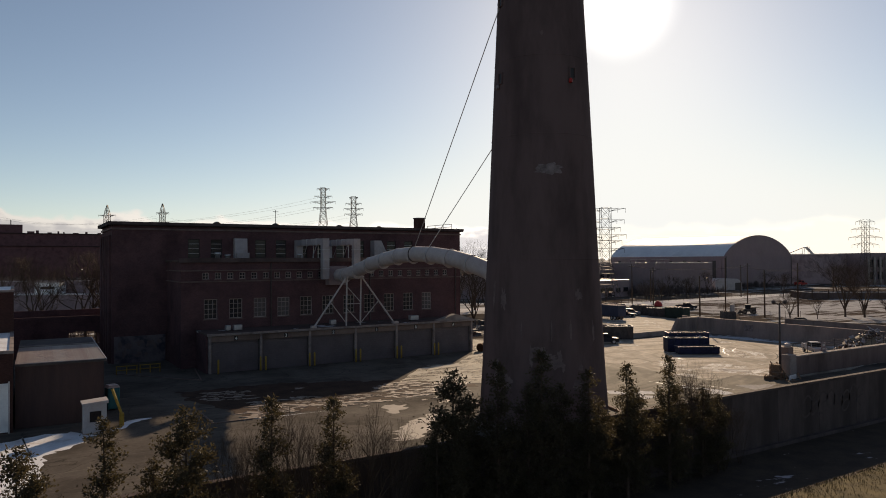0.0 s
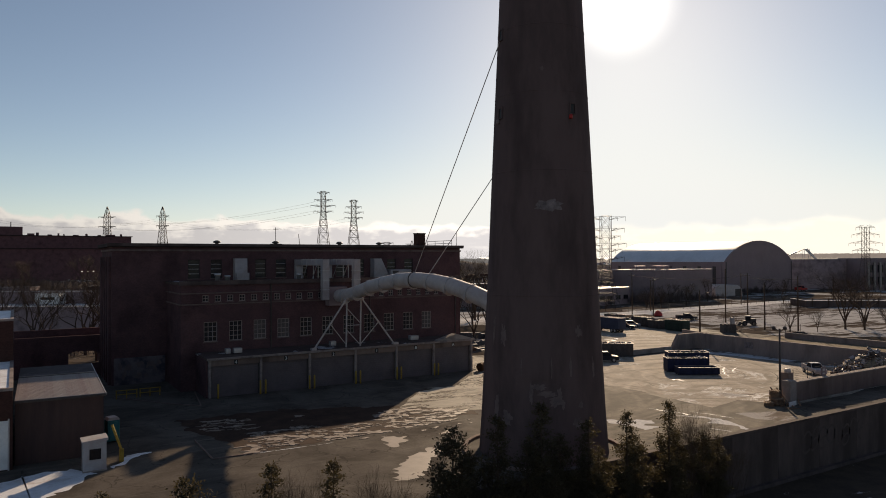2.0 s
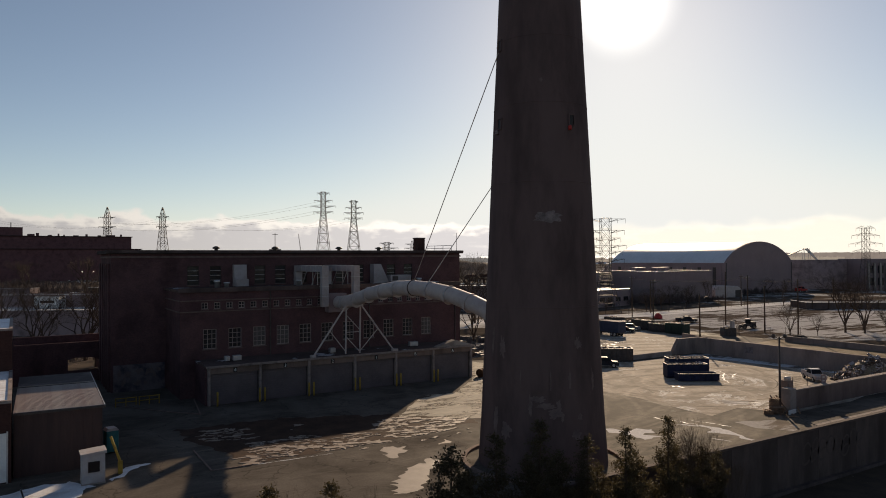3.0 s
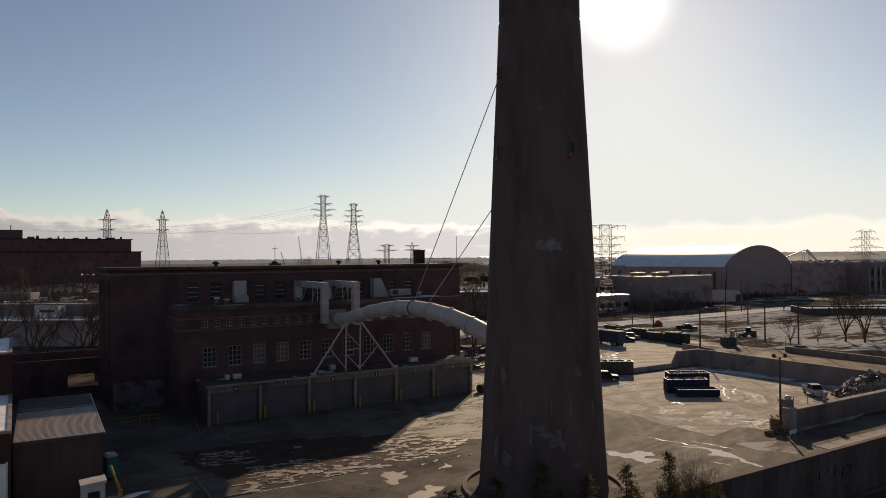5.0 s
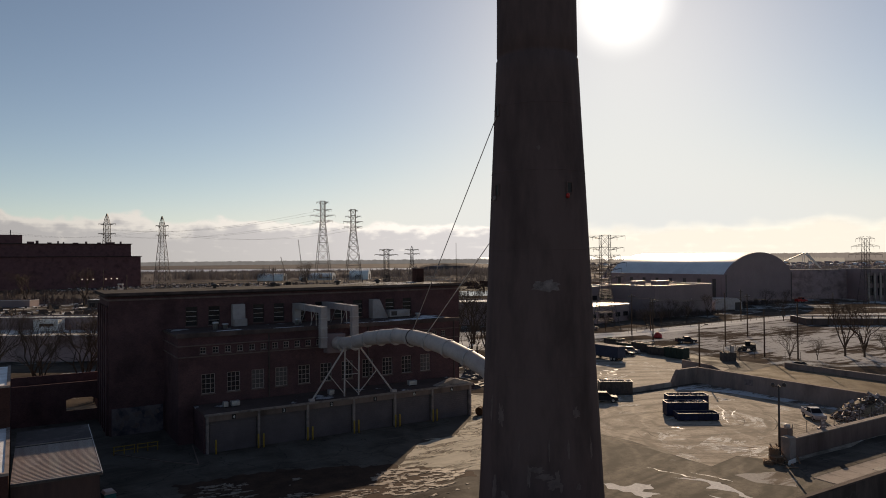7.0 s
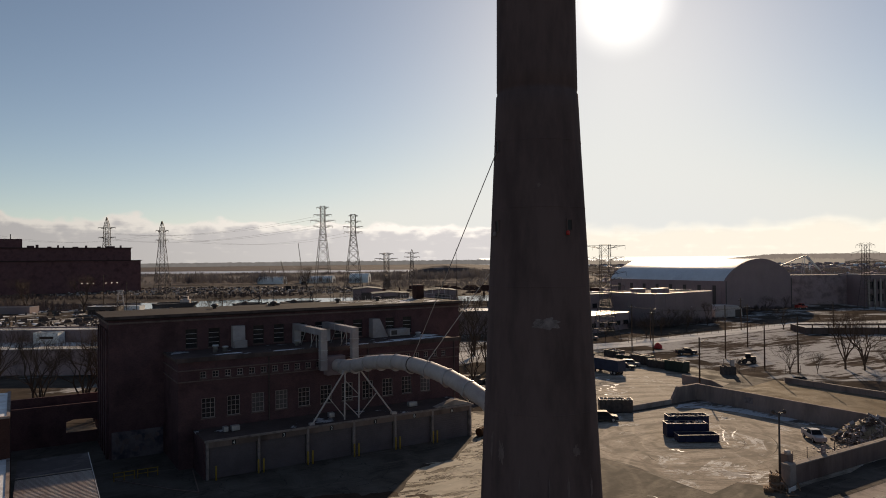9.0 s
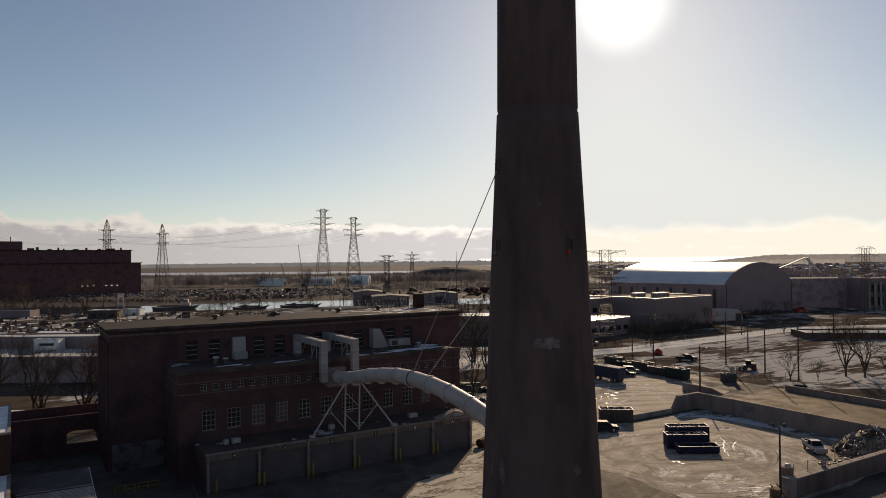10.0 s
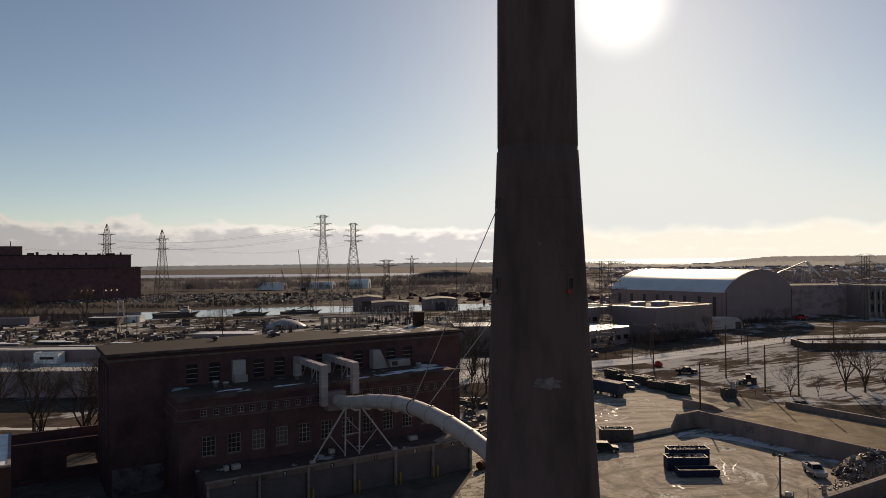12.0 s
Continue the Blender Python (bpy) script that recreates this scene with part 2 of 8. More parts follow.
def yard_mat(name, dark, mid, pale, centre, lacy=0.56):
    """Dry asphalt scored by fine turning tyre tracks, with thin slush lace and small cracks."""
    mapped, noisy, waves, ranged, calc, mixed, finish = kit(name, 0.07)
    plain = mapped((1, 1, 1))
    colour = mixed(ranged(noisy(plain, 0.09, 9, 0.72, 0.3), 0.4, 0.6), mid, pale)
    colour = mixed(ranged(noisy(mapped((1, 1, 1), 0, (13, 40, 0)), 0.16, 8, 0.7, 0.8), 0.5, 0.62, 0, 0.6), colour, dark)
    colour = mixed(ranged(noisy(mapped((0.25, 1.6, 1), 20), 1.0, 8, 0.75, 0.5), 0.54, 0.66, 0, 0.35), colour, dark)
    for k, (cx, cy, sc) in enumerate((centre, (centre[0] + 7, centre[1] + 5, 0.062), (centre[0] - 6, centre[1] - 9, 0.05))):
        ring = waves(mapped((1, 1.25, 0), 0, (-cx, -cy * 1.25, 0)), sc, 2.6, 3, "RINGS", 0.8)
        worn = ranged(noisy(mapped((0.16, 0.16, 1), 30 * k, (9 * k, 0, 0)), 1.0, 6, 0.7), 0.44, 0.56)
        colour = mixed(calc("MULTIPLY", ranged(ring, 0.8, 0.98, 0, 0.95), worn), colour, dark)
        colour = mixed(calc("MULTIPLY", ranged(ring, 0.0, 0.08, 0.55, 0), worn), colour, tuple(c * 1.35 for c in pale))
    lace = calc("ABSOLUTE", calc("SUBTRACT", noisy(mapped((0.7, 1, 1), 15), 0.22, 9, 0.68, 1.4), 0.5), 0)
    where = ranged(noisy(mapped((1, 1, 1), 0, (31, 0, 0)), 0.11, 5, 0.6), lacy, lacy + 0.06)
    colour = mixed(calc("MULTIPLY", ranged(lace, 0.01, 0.035, 0.9, 0), where), colour, (0.74, 0.72, 0.7))
    crack = calc("ABSOLUTE", calc("SUBTRACT", noisy(mapped((1, 1, 1), 0, (5, 17, 0)), 0.12, 9, 0.6, 0.8), 0.5), 0)
    colour = mixed(ranged(crack, 0.0, 0.0035, 0.65, 0), colour, tuple(c * 0.4 for c in dark))
    grain = noisy(plain, 1.7, 7, 0.8)
    colour = mixed(ranged(grain, 0.47, 0.66, 0, 0.6), colour, tuple(c * 0.7 for c in dark))
    return finish(colour, 0.86, grain)


def crust_mat(name, pale, mid, dark, holes=0.575, size=0.3):
    """Frozen slush: pale crust broken by dark wet cracks and holes."""
    mapped, noisy, waves, ranged, calc, mixed, finish = kit(name, 0.07)
    plain = mapped((0.6, 1.4, 1))
    colour = mixed(ranged(noisy(plain, 0.5, 9, 0.7), 0.4, 0.6), pale, mid)
    vein = calc("ABSOLUTE", calc("SUBTRACT", noisy(plain, size * 0.8, 9, 0.66, 0.9), 0.5), 0)
    broken = ranged(noisy(mapped((0.5, 0.9, 1), 8, (3, 2, 0)), 0.16, 6, 0.6), holes - 0.12, holes)
    colour = mixed(calc("MULTIPLY", ranged(vein, 0.012, 0.02, 1, 0), broken), colour, dark)
    hole = noisy(mapped((0.45, 1.5, 1), -12, (0, 8, 0)), size, 10, 0.68, 0.6)
    colour = mixed(ranged(hole, holes, holes + 0.02), colour, dark)
    colour = mixed(ranged(hole, 0.36, 0.33, 0, 0.7), colour, (0.72, 0.70, 0.68))
    return finish(colour, ranged(hole, 0.5, 0.62, 0.85, 0.5), calc("SUBTRACT", ranged(vein, 0, 0.05), ranged(hole, holes, holes + 0.03)), 0.8, 0.06)


def snowy_mat(name, dark, mid, snow, cover, scale, turn=0, ruts=0.5, long=0.35):
    """Dirt with lacy thin snow, drawn out along one way and cut by dark ruts."""
    mapped, noisy, waves, ranged, calc, mixed, finish = kit(name)
    plain = mapped((1, 1, 1))
    soil = mixed(ranged(noisy(plain, scale * 0.8, 8, 0.7), 0.4, 0.6), dark, mid)
    fine = noisy(mapped((long, 1, 1), turn), scale, 10, 0.72, 0.7)
    broad = noisy(mapped((1, 1, 1), 0, (7, 3, 0)), scale * 0.13, 5, 0.6)
    level = calc("ADD", calc("MULTIPLY", fine, 0.75), calc("MULTIPLY", broad, 0.55))
    mask = ranged(level, 0.69 - cover, 0.74 - cover)
    rut = waves(mapped((1, 1, 1), turn + 70), scale * 0.35, 9.0, 4, "BANDS", 0.5)
    mask = calc("MULTIPLY", mask, ranged(rut, 0.86, 0.97, 1, 1 - ruts))
    grain = noisy(plain, 2.5, 5, 0.7)
    colour = mixed(mask, soil, mixed(ranged(grain, 0.4, 0.7), snow, tuple(c * 0.72 for c in snow)))
    return finish(colour, 0.85, grain)


BRICK = brick_mat("red_brick", (0.112, 0.067, 0.07), (0.082, 0.051, 0.054), (1.2, 1.25, 1.25))
# far brick lighter than the near brick: distance haze put into the colour
BRICK_FAR = brick_mat("hazed_far_brick", (0.165, 0.09, 0.094), (0.125, 0.07, 0.074), (1.05, 1.1, 1.1))
BRICK_DARK = brick_mat("brown_brick", (0.075, 0.04, 0.034), (0.052, 0.029, 0.026), (1.1, 1.2, 1.2))
STONE = mat("limestone_trim", (0.17, 0.138, 0.128), (0.1, 0.082, 0.077), 0.85, 0.8)
CONC = mat("concrete", (0.33, 0.315, 0.285), (0.24, 0.226, 0.205), 0.88, 0.35, 0.2, stain=(0.13, 0.12, 0.108), stain_at=(0.5, 0.75), stain_scale=0.4)
PUSH_WALL = mat("weathered_pale_concrete", (0.27, 0.232, 0.21), (0.2, 0.172, 0.156), 0.88, 0.3, 0.25, stain=(0.11, 0.094, 0.086), stain_at=(0.5, 0.72), stretch=(1, 1, 0.3))
ROAD_WALL = mat("dark_concrete_wall", (0.108, 0.089, 0.085), (0.077, 0.064, 0.062), 0.88, 0.3, 0.25, stain=(0.05, 0.042, 0.04), stain_at=(0.46, 0.66), stretch=(1, 1, 0.3), stain_scale=0.35)
CONC_WALL = mat("stained_concrete_wall", (0.2, 0.165, 0.145), (0.15, 0.122, 0.108), 0.88, 0.3, 0.25, stain=(0.08, 0.066, 0.058), stain_at=(0.48, 0.7), stretch=(1, 1, 0.3))
CHIM = mat("chimney_concrete", (0.122, 0.093, 0.09), (0.099, 0.076, 0.074), 0.9, 0.15, 0.2, stain=(0.066, 0.051, 0.05), stain_at=(0.47, 0.7), stretch=(1, 1, 0.28), stain_scale=0.3)
PATCH = mat("pale_repair_mortar", (0.24, 0.22, 0.22), (0.11, 0.1, 0.1), 0.85, 1.5)
STREAK = mat("weathered_mortar_streak", (0.17, 0.142, 0.136), (0.115, 0.096, 0.093), 0.9, 1.2)
ASPH = ground_mat("worn_asphalt", (0.075, 0.063, 0.054), (0.14, 0.12, 0.103), (0.26, 0.227, 0.195))
ASPH_YARD = yard_mat("pale_yard_asphalt", (0.194, 0.161, 0.13), (0.332, 0.279, 0.228), (0.42, 0.356, 0.294), (64, -22, 0.085))
LACE = yard_mat("pale_asphalt_under_slush", (0.194, 0.161, 0.13), (0.332, 0.279, 0.228), (0.42, 0.356, 0.294), (64, -22, 0.085), 0.40)
THIN_SNOW = snowy_mat("shadow_blue_thin_snow", (0.14, 0.115, 0.10), (0.2, 0.17, 0.15), (0.6, 0.6, 0.62), 0.09, 0.35, 60, 0.0)
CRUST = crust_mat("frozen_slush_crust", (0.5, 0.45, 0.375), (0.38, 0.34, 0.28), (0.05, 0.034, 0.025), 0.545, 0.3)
DIRT_DARK = mat("dark_dirt", (0.075, 0.06, 0.045), (0.045, 0.037, 0.03), 0.95, 0.5, 0.5, fine=6, stain=(0.4, 0.4, 0.42), stain_at=(0.64, 0.68), stain_scale=0.35)
ASPH_DARK = yard_mat("newer_asphalt", (0.06, 0.05, 0.04), (0.112, 0.094, 0.074), (0.175, 0.147, 0.116), (30, -10, 0.04), 0.7)
SNOW = mat("old_snow", (0.82, 0.83, 0.86), (0.62, 0.62, 0.64), 0.6, 0.7, 0.4, stain=(0.4, 0.37, 0.33), stain_at=(0.55, 0.8), stain_scale=0.5)
OLD_SNOW = snowy_mat("grubby_old_snow", (0.2, 0.17, 0.14), (0.3, 0.26, 0.22), (0.78, 0.75, 0.72), 0.24, 0.7, 60, 0.0, 0.5)
ICE = mat("packed_snow_and_slush", (0.34, 0.345, 0.36), (0.25, 0.255, 0.27), 0.35, 0.8, 0.3, spec=0.5)
DIRT = snowy_mat("winter_dirt_with_snow", (0.06, 0.049, 0.041), (0.115, 0.093, 0.077), (0.5, 0.49, 0.48), 0.02, 0.07, 30, 0.7, 0.6)
LOT = snowy_mat("snowy_vacant_lot", (0.06, 0.048, 0.041), (0.115, 0.093, 0.079), (0.48, 0.465, 0.46), 0.078, 0.42, -30, 0.12, 0.16)
WORKS_YARD = snowy_mat("trodden_works_yard", (0.048, 0.04, 0.034), (0.1, 0.083, 0.07), (0.5, 0.475, 0.45), 0.045, 0.07, 30, 0.5, 0.6)
ROOF_SNOW = snowy_mat("roof_felt_under_thin_snow", (0.2, 0.165, 0.14), (0.3, 0.255, 0.22), (0.64, 0.62, 0.6), 0.14, 0.2, 30, 0.0, 0.5)
YARD_DIRT = ground_mat("thawing_gravel", (0.17, 0.132, 0.09), (0.27, 0.212, 0.148), (0.37, 0.3, 0.215), streak_turn=80)
# dark brown bank, darkened further for the shade of brush not modelled
FAR_BANK = mat("brush_shaded_bank", (0.045, 0.037, 0.034), (0.027, 0.023, 0.022), 0.95, 0.06, 0.2, stain=(0.3, 0.29, 0.285), stain_at=(0.62, 0.68), stain_scale=0.05)
FAR_FIELD = mat("dull_far_field", (0.1, 0.09, 0.088), (0.068, 0.061, 0.06), 0.95, 0.01, 0.0, stain=(0.27, 0.26, 0.26), stain_at=(0.6, 0.7), stain_scale=0.012)
GRASS = mat("winter_grass", (0.15, 0.125, 0.055), (0.075, 0.063, 0.03), 0.9, 0.6, 0.6, fine=14)
WET_ROAD = snowy_mat("wet_slushy_road", (0.07, 0.06, 0.053), (0.13, 0.115, 0.1), (0.74, 0.72, 0.7), 0.19, 0.12, 30, 0.3, 0.5)
FADED = mat("faded_dark_paint", (0.065, 0.055, 0.053), (0.085, 0.072, 0.07), 0.85, 1.2, 0.1)
SCUFF_SNOW = snowy_mat("scuffed_snow_on_asphalt", (0.2, 0.167, 0.135), (0.28, 0.235, 0.19), (0.52, 0.48, 0.44), 0.11, 0.5, 60, 0.0, 0.3)
POST_CONC = mat("pale_painted_concrete", (0.27, 0.247, 0.232), (0.18, 0.165, 0.156), 0.85, 0.8, 0.15, stain=(0.09, 0.08, 0.076), stain_at=(0.5, 0.7), stain_scale=0.6)
ROOF = mat("brown_roof_felt", (0.038, 0.032, 0.03), (0.027, 0.023, 0.022), 0.85, 0.25, 0.3, fine=6, stain=(0.055, 0.046, 0.043), stain_at=(0.5, 0.7), spec=0.08)
ROOF_GREY = mat("grey_roof_felt", (0.105, 0.084, 0.076), (0.062, 0.05, 0.047), 0.85, 0.3, 0.3, fine=6, stain=(0.45, 0.44, 0.46), stain_at=(0.60, 0.63), stain_scale=0.3)
STEEL_W = mat("white_painted_steel", (0.42, 0.41, 0.4), (0.33, 0.32, 0.31), 0.55, 0.7, 0.05, stain=(0.3, 0.265, 0.235), stain_at=(0.55, 0.75))
STEEL_G = mat("galvanised_steel", (0.5, 0.5, 0.5), (0.36, 0.36, 0.37), 0.45, 1.2, 0.05, metal=0.6)
STEEL_D = mat("dark_weathered_steel", (0.09, 0.08, 0.075), (0.05, 0.046, 0.044), 0.6, 1.5, 0.05, metal=0.3)
DUCT = mat("pale_sheet_metal", (0.36, 0.365, 0.375), (0.28, 0.285, 0.295), 0.5, 0.6, 0.05, metal=0.1, stain=(0.27, 0.25, 0.235), stain_at=(0.52, 0.72), stain_scale=0.5)
DOOR_G = mat("slate_roller_door", (0.115, 0.104, 0.112), (0.085, 0.077, 0.083), 0.6, 0.5, 0.05)
YELLOW = mat("safety_yellow", (0.42, 0.30, 0.05), (0.28, 0.2, 0.04), 0.65, 2)
WHITE = mat("white_paint", (0.8, 0.8, 0.78), (0.66, 0.66, 0.64), 0.55, 1.0, 0.05)
BLACK = mat("black_paint", (0.02, 0.02, 0.02), (0.03, 0.03, 0.03), 0.5, 1.0, 0.02)
RUBBER = mat("black_rubber", (0.025, 0.025, 0.025), (0.04, 0.04, 0.04), 0.85, 5)
WIN_FRAME = mat("dulled_window_paint", (0.35, 0.318, 0.31), (0.23, 0.208, 0.202), 0.6, 1.0, 0.02)
GLASS = glass_mat("dark_window_glass", (0.022, 0.024, 0.028), 0.2)
GLASS_PALE = glass_mat("dusty_window_glass", (0.10, 0.092, 0.09), 0.45)
WIN_DARK = mat("rusted_window_steel", (0.05, 0.042, 0.04), (0.034, 0.029, 0.028), 0.7, 1.0, 0.02)
BLUE = mat("blue_container_paint", (0.02, 0.026, 0.068), (0.012, 0.016, 0.038), 0.7, 0.8, 0.1, stain=(0.05, 0.032, 0.024), stain_at=(0.6, 0.75), spec=0.2)
GREEN = mat("dark_green_container_paint", (0.02, 0.04, 0.032), (0.015, 0.027, 0.023), 0.6, 0.8, 0.1)
PALE_BLUE = mat("faded_pale_blue_paint", (0.17, 0.155, 0.165), (0.11, 0.1, 0.107), 0.8, 0.5, 0.1, stain=(0.055, 0.055, 0.07), stain_at=(0.5, 0.62), stain_scale=0.5)
TEAL = mat("teal_plastic", (0.035, 0.19, 0.19), (0.028, 0.13, 0.135), 0.55, 1.0, 0.02)
# white paint greyed in its colour for the shade the kiosk stands in
KIOSK = mat("greyed_white_paint", (0.48, 0.46, 0.45), (0.36, 0.345, 0.34), 0.6, 1.0, 0.05)
RED = mat("red_paint", (0.42, 0.035, 0.03), (0.28, 0.025, 0.02), 0.5, 1.0, 0.02)
WOOD = mat("weathered_timber", (0.27, 0.195, 0.125), (0.17, 0.12, 0.08), 0.8, 1.5, 0.2, stretch=(1, 6, 6))
POLE_WOOD = mat("creosoted_pole", (0.10, 0.075, 0.055), (0.06, 0.045, 0.035), 0.85, 1.0, 0.2, stretch=(6, 6, 0.6))
BARK = mat("dark_bark", (0.085, 0.065, 0.05), (0.05, 0.04, 0.03), 0.9, 3, 0.4, stretch=(3, 3, 0.6))
LEAF = mat("olive_evergreen_leaf", (0.066, 0.056, 0.031), (0.038, 0.033, 0.021), 0.7, 0.5, 0.0)
TYRE = mat("scuffed_asphalt", (0.185, 0.155, 0.122), (0.14, 0.117, 0.092), 0.8, 0.6, 0.2)
SCRAP = mat("mixed_scrap_metal", (0.15, 0.123, 0.106), (0.07, 0.05, 0.042), 0.55, 0.9, 0.2, metal=0.35, stain=(0.38, 0.36, 0.35), stain_at=(0.5, 0.54), stain_scale=1.4)
CLAD = mat("brown_metal_cladding", (0.25, 0.197, 0.204), (0.205, 0.162, 0.168), 0.7, 0.1, 0.05, stain=(0.235, 0.2, 0.193), stain_at=(0.5, 0.75), stain_scale=0.12)
CLAD_GREY = mat("grey_precast_panels", (0.222, 0.182, 0.188), (0.18, 0.149, 0.154), 0.75, 0.08, 0.05, stain=(0.19, 0.172, 0.168), stain_at=(0.52, 0.75), stain_scale=0.12)
SHEEN = mat("silver_roof_membrane", (0.62, 0.64, 0.68), (0.5, 0.52, 0.56), 0.38, 0.06, 0.1, spec=0.5)
WATER = mat("still_water", (0.03, 0.045, 0.055), (0.025, 0.04, 0.05), 0.12, 0.3, 0.06, spec=0.5)
# far twigs paler and greyer than bark: distance haze in their colour
FAR_WOOD = mat("hazed_far_woods", (0.24, 0.232, 0.235), (0.175, 0.17, 0.173), 0.95, 0.03, 0.0)
FAR_JUNK = mat("weathered_yard_stock", (0.13, 0.112, 0.1), (0.055, 0.046, 0.042), 0.85, 0.25, 0.0, stain=(0.4, 0.385, 0.375), stain_at=(0.6, 0.64), stain_scale=0.3)
# worn rim, its pale tone the sun's glint along the edge
RIM = mat("worn_glint_rim", (0.2, 0.19, 0.185), (0.09, 0.085, 0.085), 0.6, 1.2, 0.05)
CAR_GLASS = mat("tinted_car_glass", (0.02, 0.022, 0.025), (0.015, 0.016, 0.018), 0.6, 1.0, 0.0, spec=0.04)
CAR_DARK = mat("dark_car_paint", (0.03, 0.033, 0.04), (0.02, 0.022, 0.028), 0.6, 1, 0.0, spec=0.1)
CAR_SILVER = mat("silver_car_paint", (0.24, 0.245, 0.26), (0.2, 0.205, 0.215), 0.6, 1, 0.0, spec=0.15)
CAR_WHITE = mat("white_car_paint", (0.37, 0.37, 0.38), (0.31, 0.31, 0.32), 0.35, 1, 0.0, spec=0.5)


STORE_WALL = mat("mottled_grey_render", (0.35, 0.295, 0.3), (0.26, 0.218, 0.223), 0.88, 0.2, 0.2, stain=(0.15, 0.125, 0.125), stain_at=(0.46, 0.68), stain_scale=0.22)
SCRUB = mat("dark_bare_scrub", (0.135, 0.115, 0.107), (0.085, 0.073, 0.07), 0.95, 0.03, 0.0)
WET_GROUND = mat("wet_brown_ground", (0.07, 0.047, 0.035), (0.038, 0.027, 0.021), 0.85, 0.5, 0.3, fine=4, spec=0.06)
PLATE_ICE = mat("grubby_ice_plate", (0.29, 0.26, 0.22), (0.17, 0.15, 0.122), 0.6, 1.5, 0.2, stain=(0.24, 0.2, 0.165), stain_at=(0.55, 0.7), stain_scale=0.9)
DRY_ICE = mat("thin_grey_ice", (0.25, 0.235, 0.21), (0.2, 0.188, 0.166), 0.6, 0.8, 0.1)
DARK_TIMBER = mat("dark_shoring_timber", (0.12, 0.094, 0.086), (0.08, 0.063, 0.059), 0.85, 0.5, 0.2, stretch=(1, 1, 0.3))
DULL_YELLOW = mat("faded_yellow_paint", (0.3, 0.215, 0.04), (0.19, 0.135, 0.03), 0.75, 2)


def leafy(m, colour):
    """Lets light through a thin leaf."""
    n, l = m.node_tree.nodes, m.node_tree.links
    tl = n.new("ShaderNodeBsdfTranslucent")
    tl.inputs[0].default_value = (*colour, 1)
    ms = n.new("ShaderNodeMixShader")
    ms.inputs[0].default_value = 0.35
    l.new(n["Principled BSDF"].outputs[0], ms.inputs[1])
    l.new(tl.outputs[0], ms.inputs[2])
    l.new(ms.outputs[0], n["Material Output"].inputs[0])


leafy(LEAF, (0.085, 0.068, 0.034))

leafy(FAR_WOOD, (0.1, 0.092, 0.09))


# ---- building helpers ----
def thing(name, x, y, z, turn=0, label="", category="", group="", kind=""):
    ob = new(name)
    ob.matrix_basis = pose(x, y, z, 0, 0, turn)
    return tagged(ob, label, category, group, kind)


def part(name, bm, material, parent=None, label=""):
    me = bpy.data.meshes.new(name)
    bm.to_mesh(me)
    bm.free()
    me.materials.append(material)
    ob = new(name, me)
    ob.parent = parent
    return tagged(ob, label)


def shared(name, ob, parent, m):
    """Another object on the mesh of ob, under parent at m."""
    o = new(name, ob.data)
    o.parent = parent
    o.matrix_basis = m
    return o


def box(bm, x0, x1, y0, y1, z0, z1):
    vs = [bm.verts.new((x, y, z)) for z in (z0, z1) for x, y in ((x0, y0), (x1, y0), (x1, y1), (x0, y1))]
    for f in ((3, 2, 1, 0), (4, 5, 6, 7), (0, 1, 5, 4), (1, 2, 6, 5), (2, 3, 7, 6), (3, 0, 4, 7)):
        bm.faces.new([vs[i] for i in f])
    return vs


def boxes(*rows):
    bm = bmesh.new()
    for r in rows:
        box(bm, *r)
    return bm


def bevelled(bm, w=0.03):
    bmesh.ops.bevel(bm, geom=bm.edges[:], offset=w, segments=1, affect="EDGES")
    return bm


def rod(bm, a, b, r0, r1=None, sides=6, cap=True):
    """A tapered bar between two places."""
    a, b = Vector(a), Vector(b)
    r1 = r0 if r1 is None else r1
    d = (b - a).normalized()
    s = d.orthogonal().normalized()
    t = d.cross(s)
    rings = []
    for p, r in ((a, r0), (b, r1)):
        rings.append([bm.verts.new(p + (s * math.cos(k * math.tau / sides) + t * math.sin(k * math.tau / sides)) * r) for k in range(sides)])
    for k in range(sides):
        bm.faces.new((rings[0][k], rings[0][(k + 1) % sides], rings[1][(k + 1) % sides], rings[1][k]))
    if cap:
        bm.faces.new(rings[0][::-1])
        bm.faces.new(rings[1])


def tube(points, r, sides=4):
    """One unbroken bar along a bent line."""
    bm = bmesh.new()
    pts = [Vector(p) for p in points]
    rings = []
    for k, p in enumerate(pts):
        d = (pts[min(k + 1, len(pts) - 1)] - pts[max(k - 1, 0)]).normalized()
        u = d.orthogonal().normalized() if k == 0 else (u - d * u.dot(d)).normalized()
        v = d.cross(u)
        rings.append([bm.verts.new(p + (u * math.cos(j * math.tau / sides) + v * math.sin(j * math.tau / sides)) * r) for j in range(sides)])
    for p, q in zip(rings, rings[1:]):
        for j in range(sides):
            bm.faces.new((p[j], p[(j + 1) % sides], q[(j + 1) % sides], q[j]))
    bm.faces.new(rings[0][::-1])
    bm.faces.new(rings[-1])
    return bm


def rods(pairs, r, sides=6):
    bm = bmesh.new()
    for a, b in pairs:
        rod(bm, a, b, r, sides=sides)
    return bm


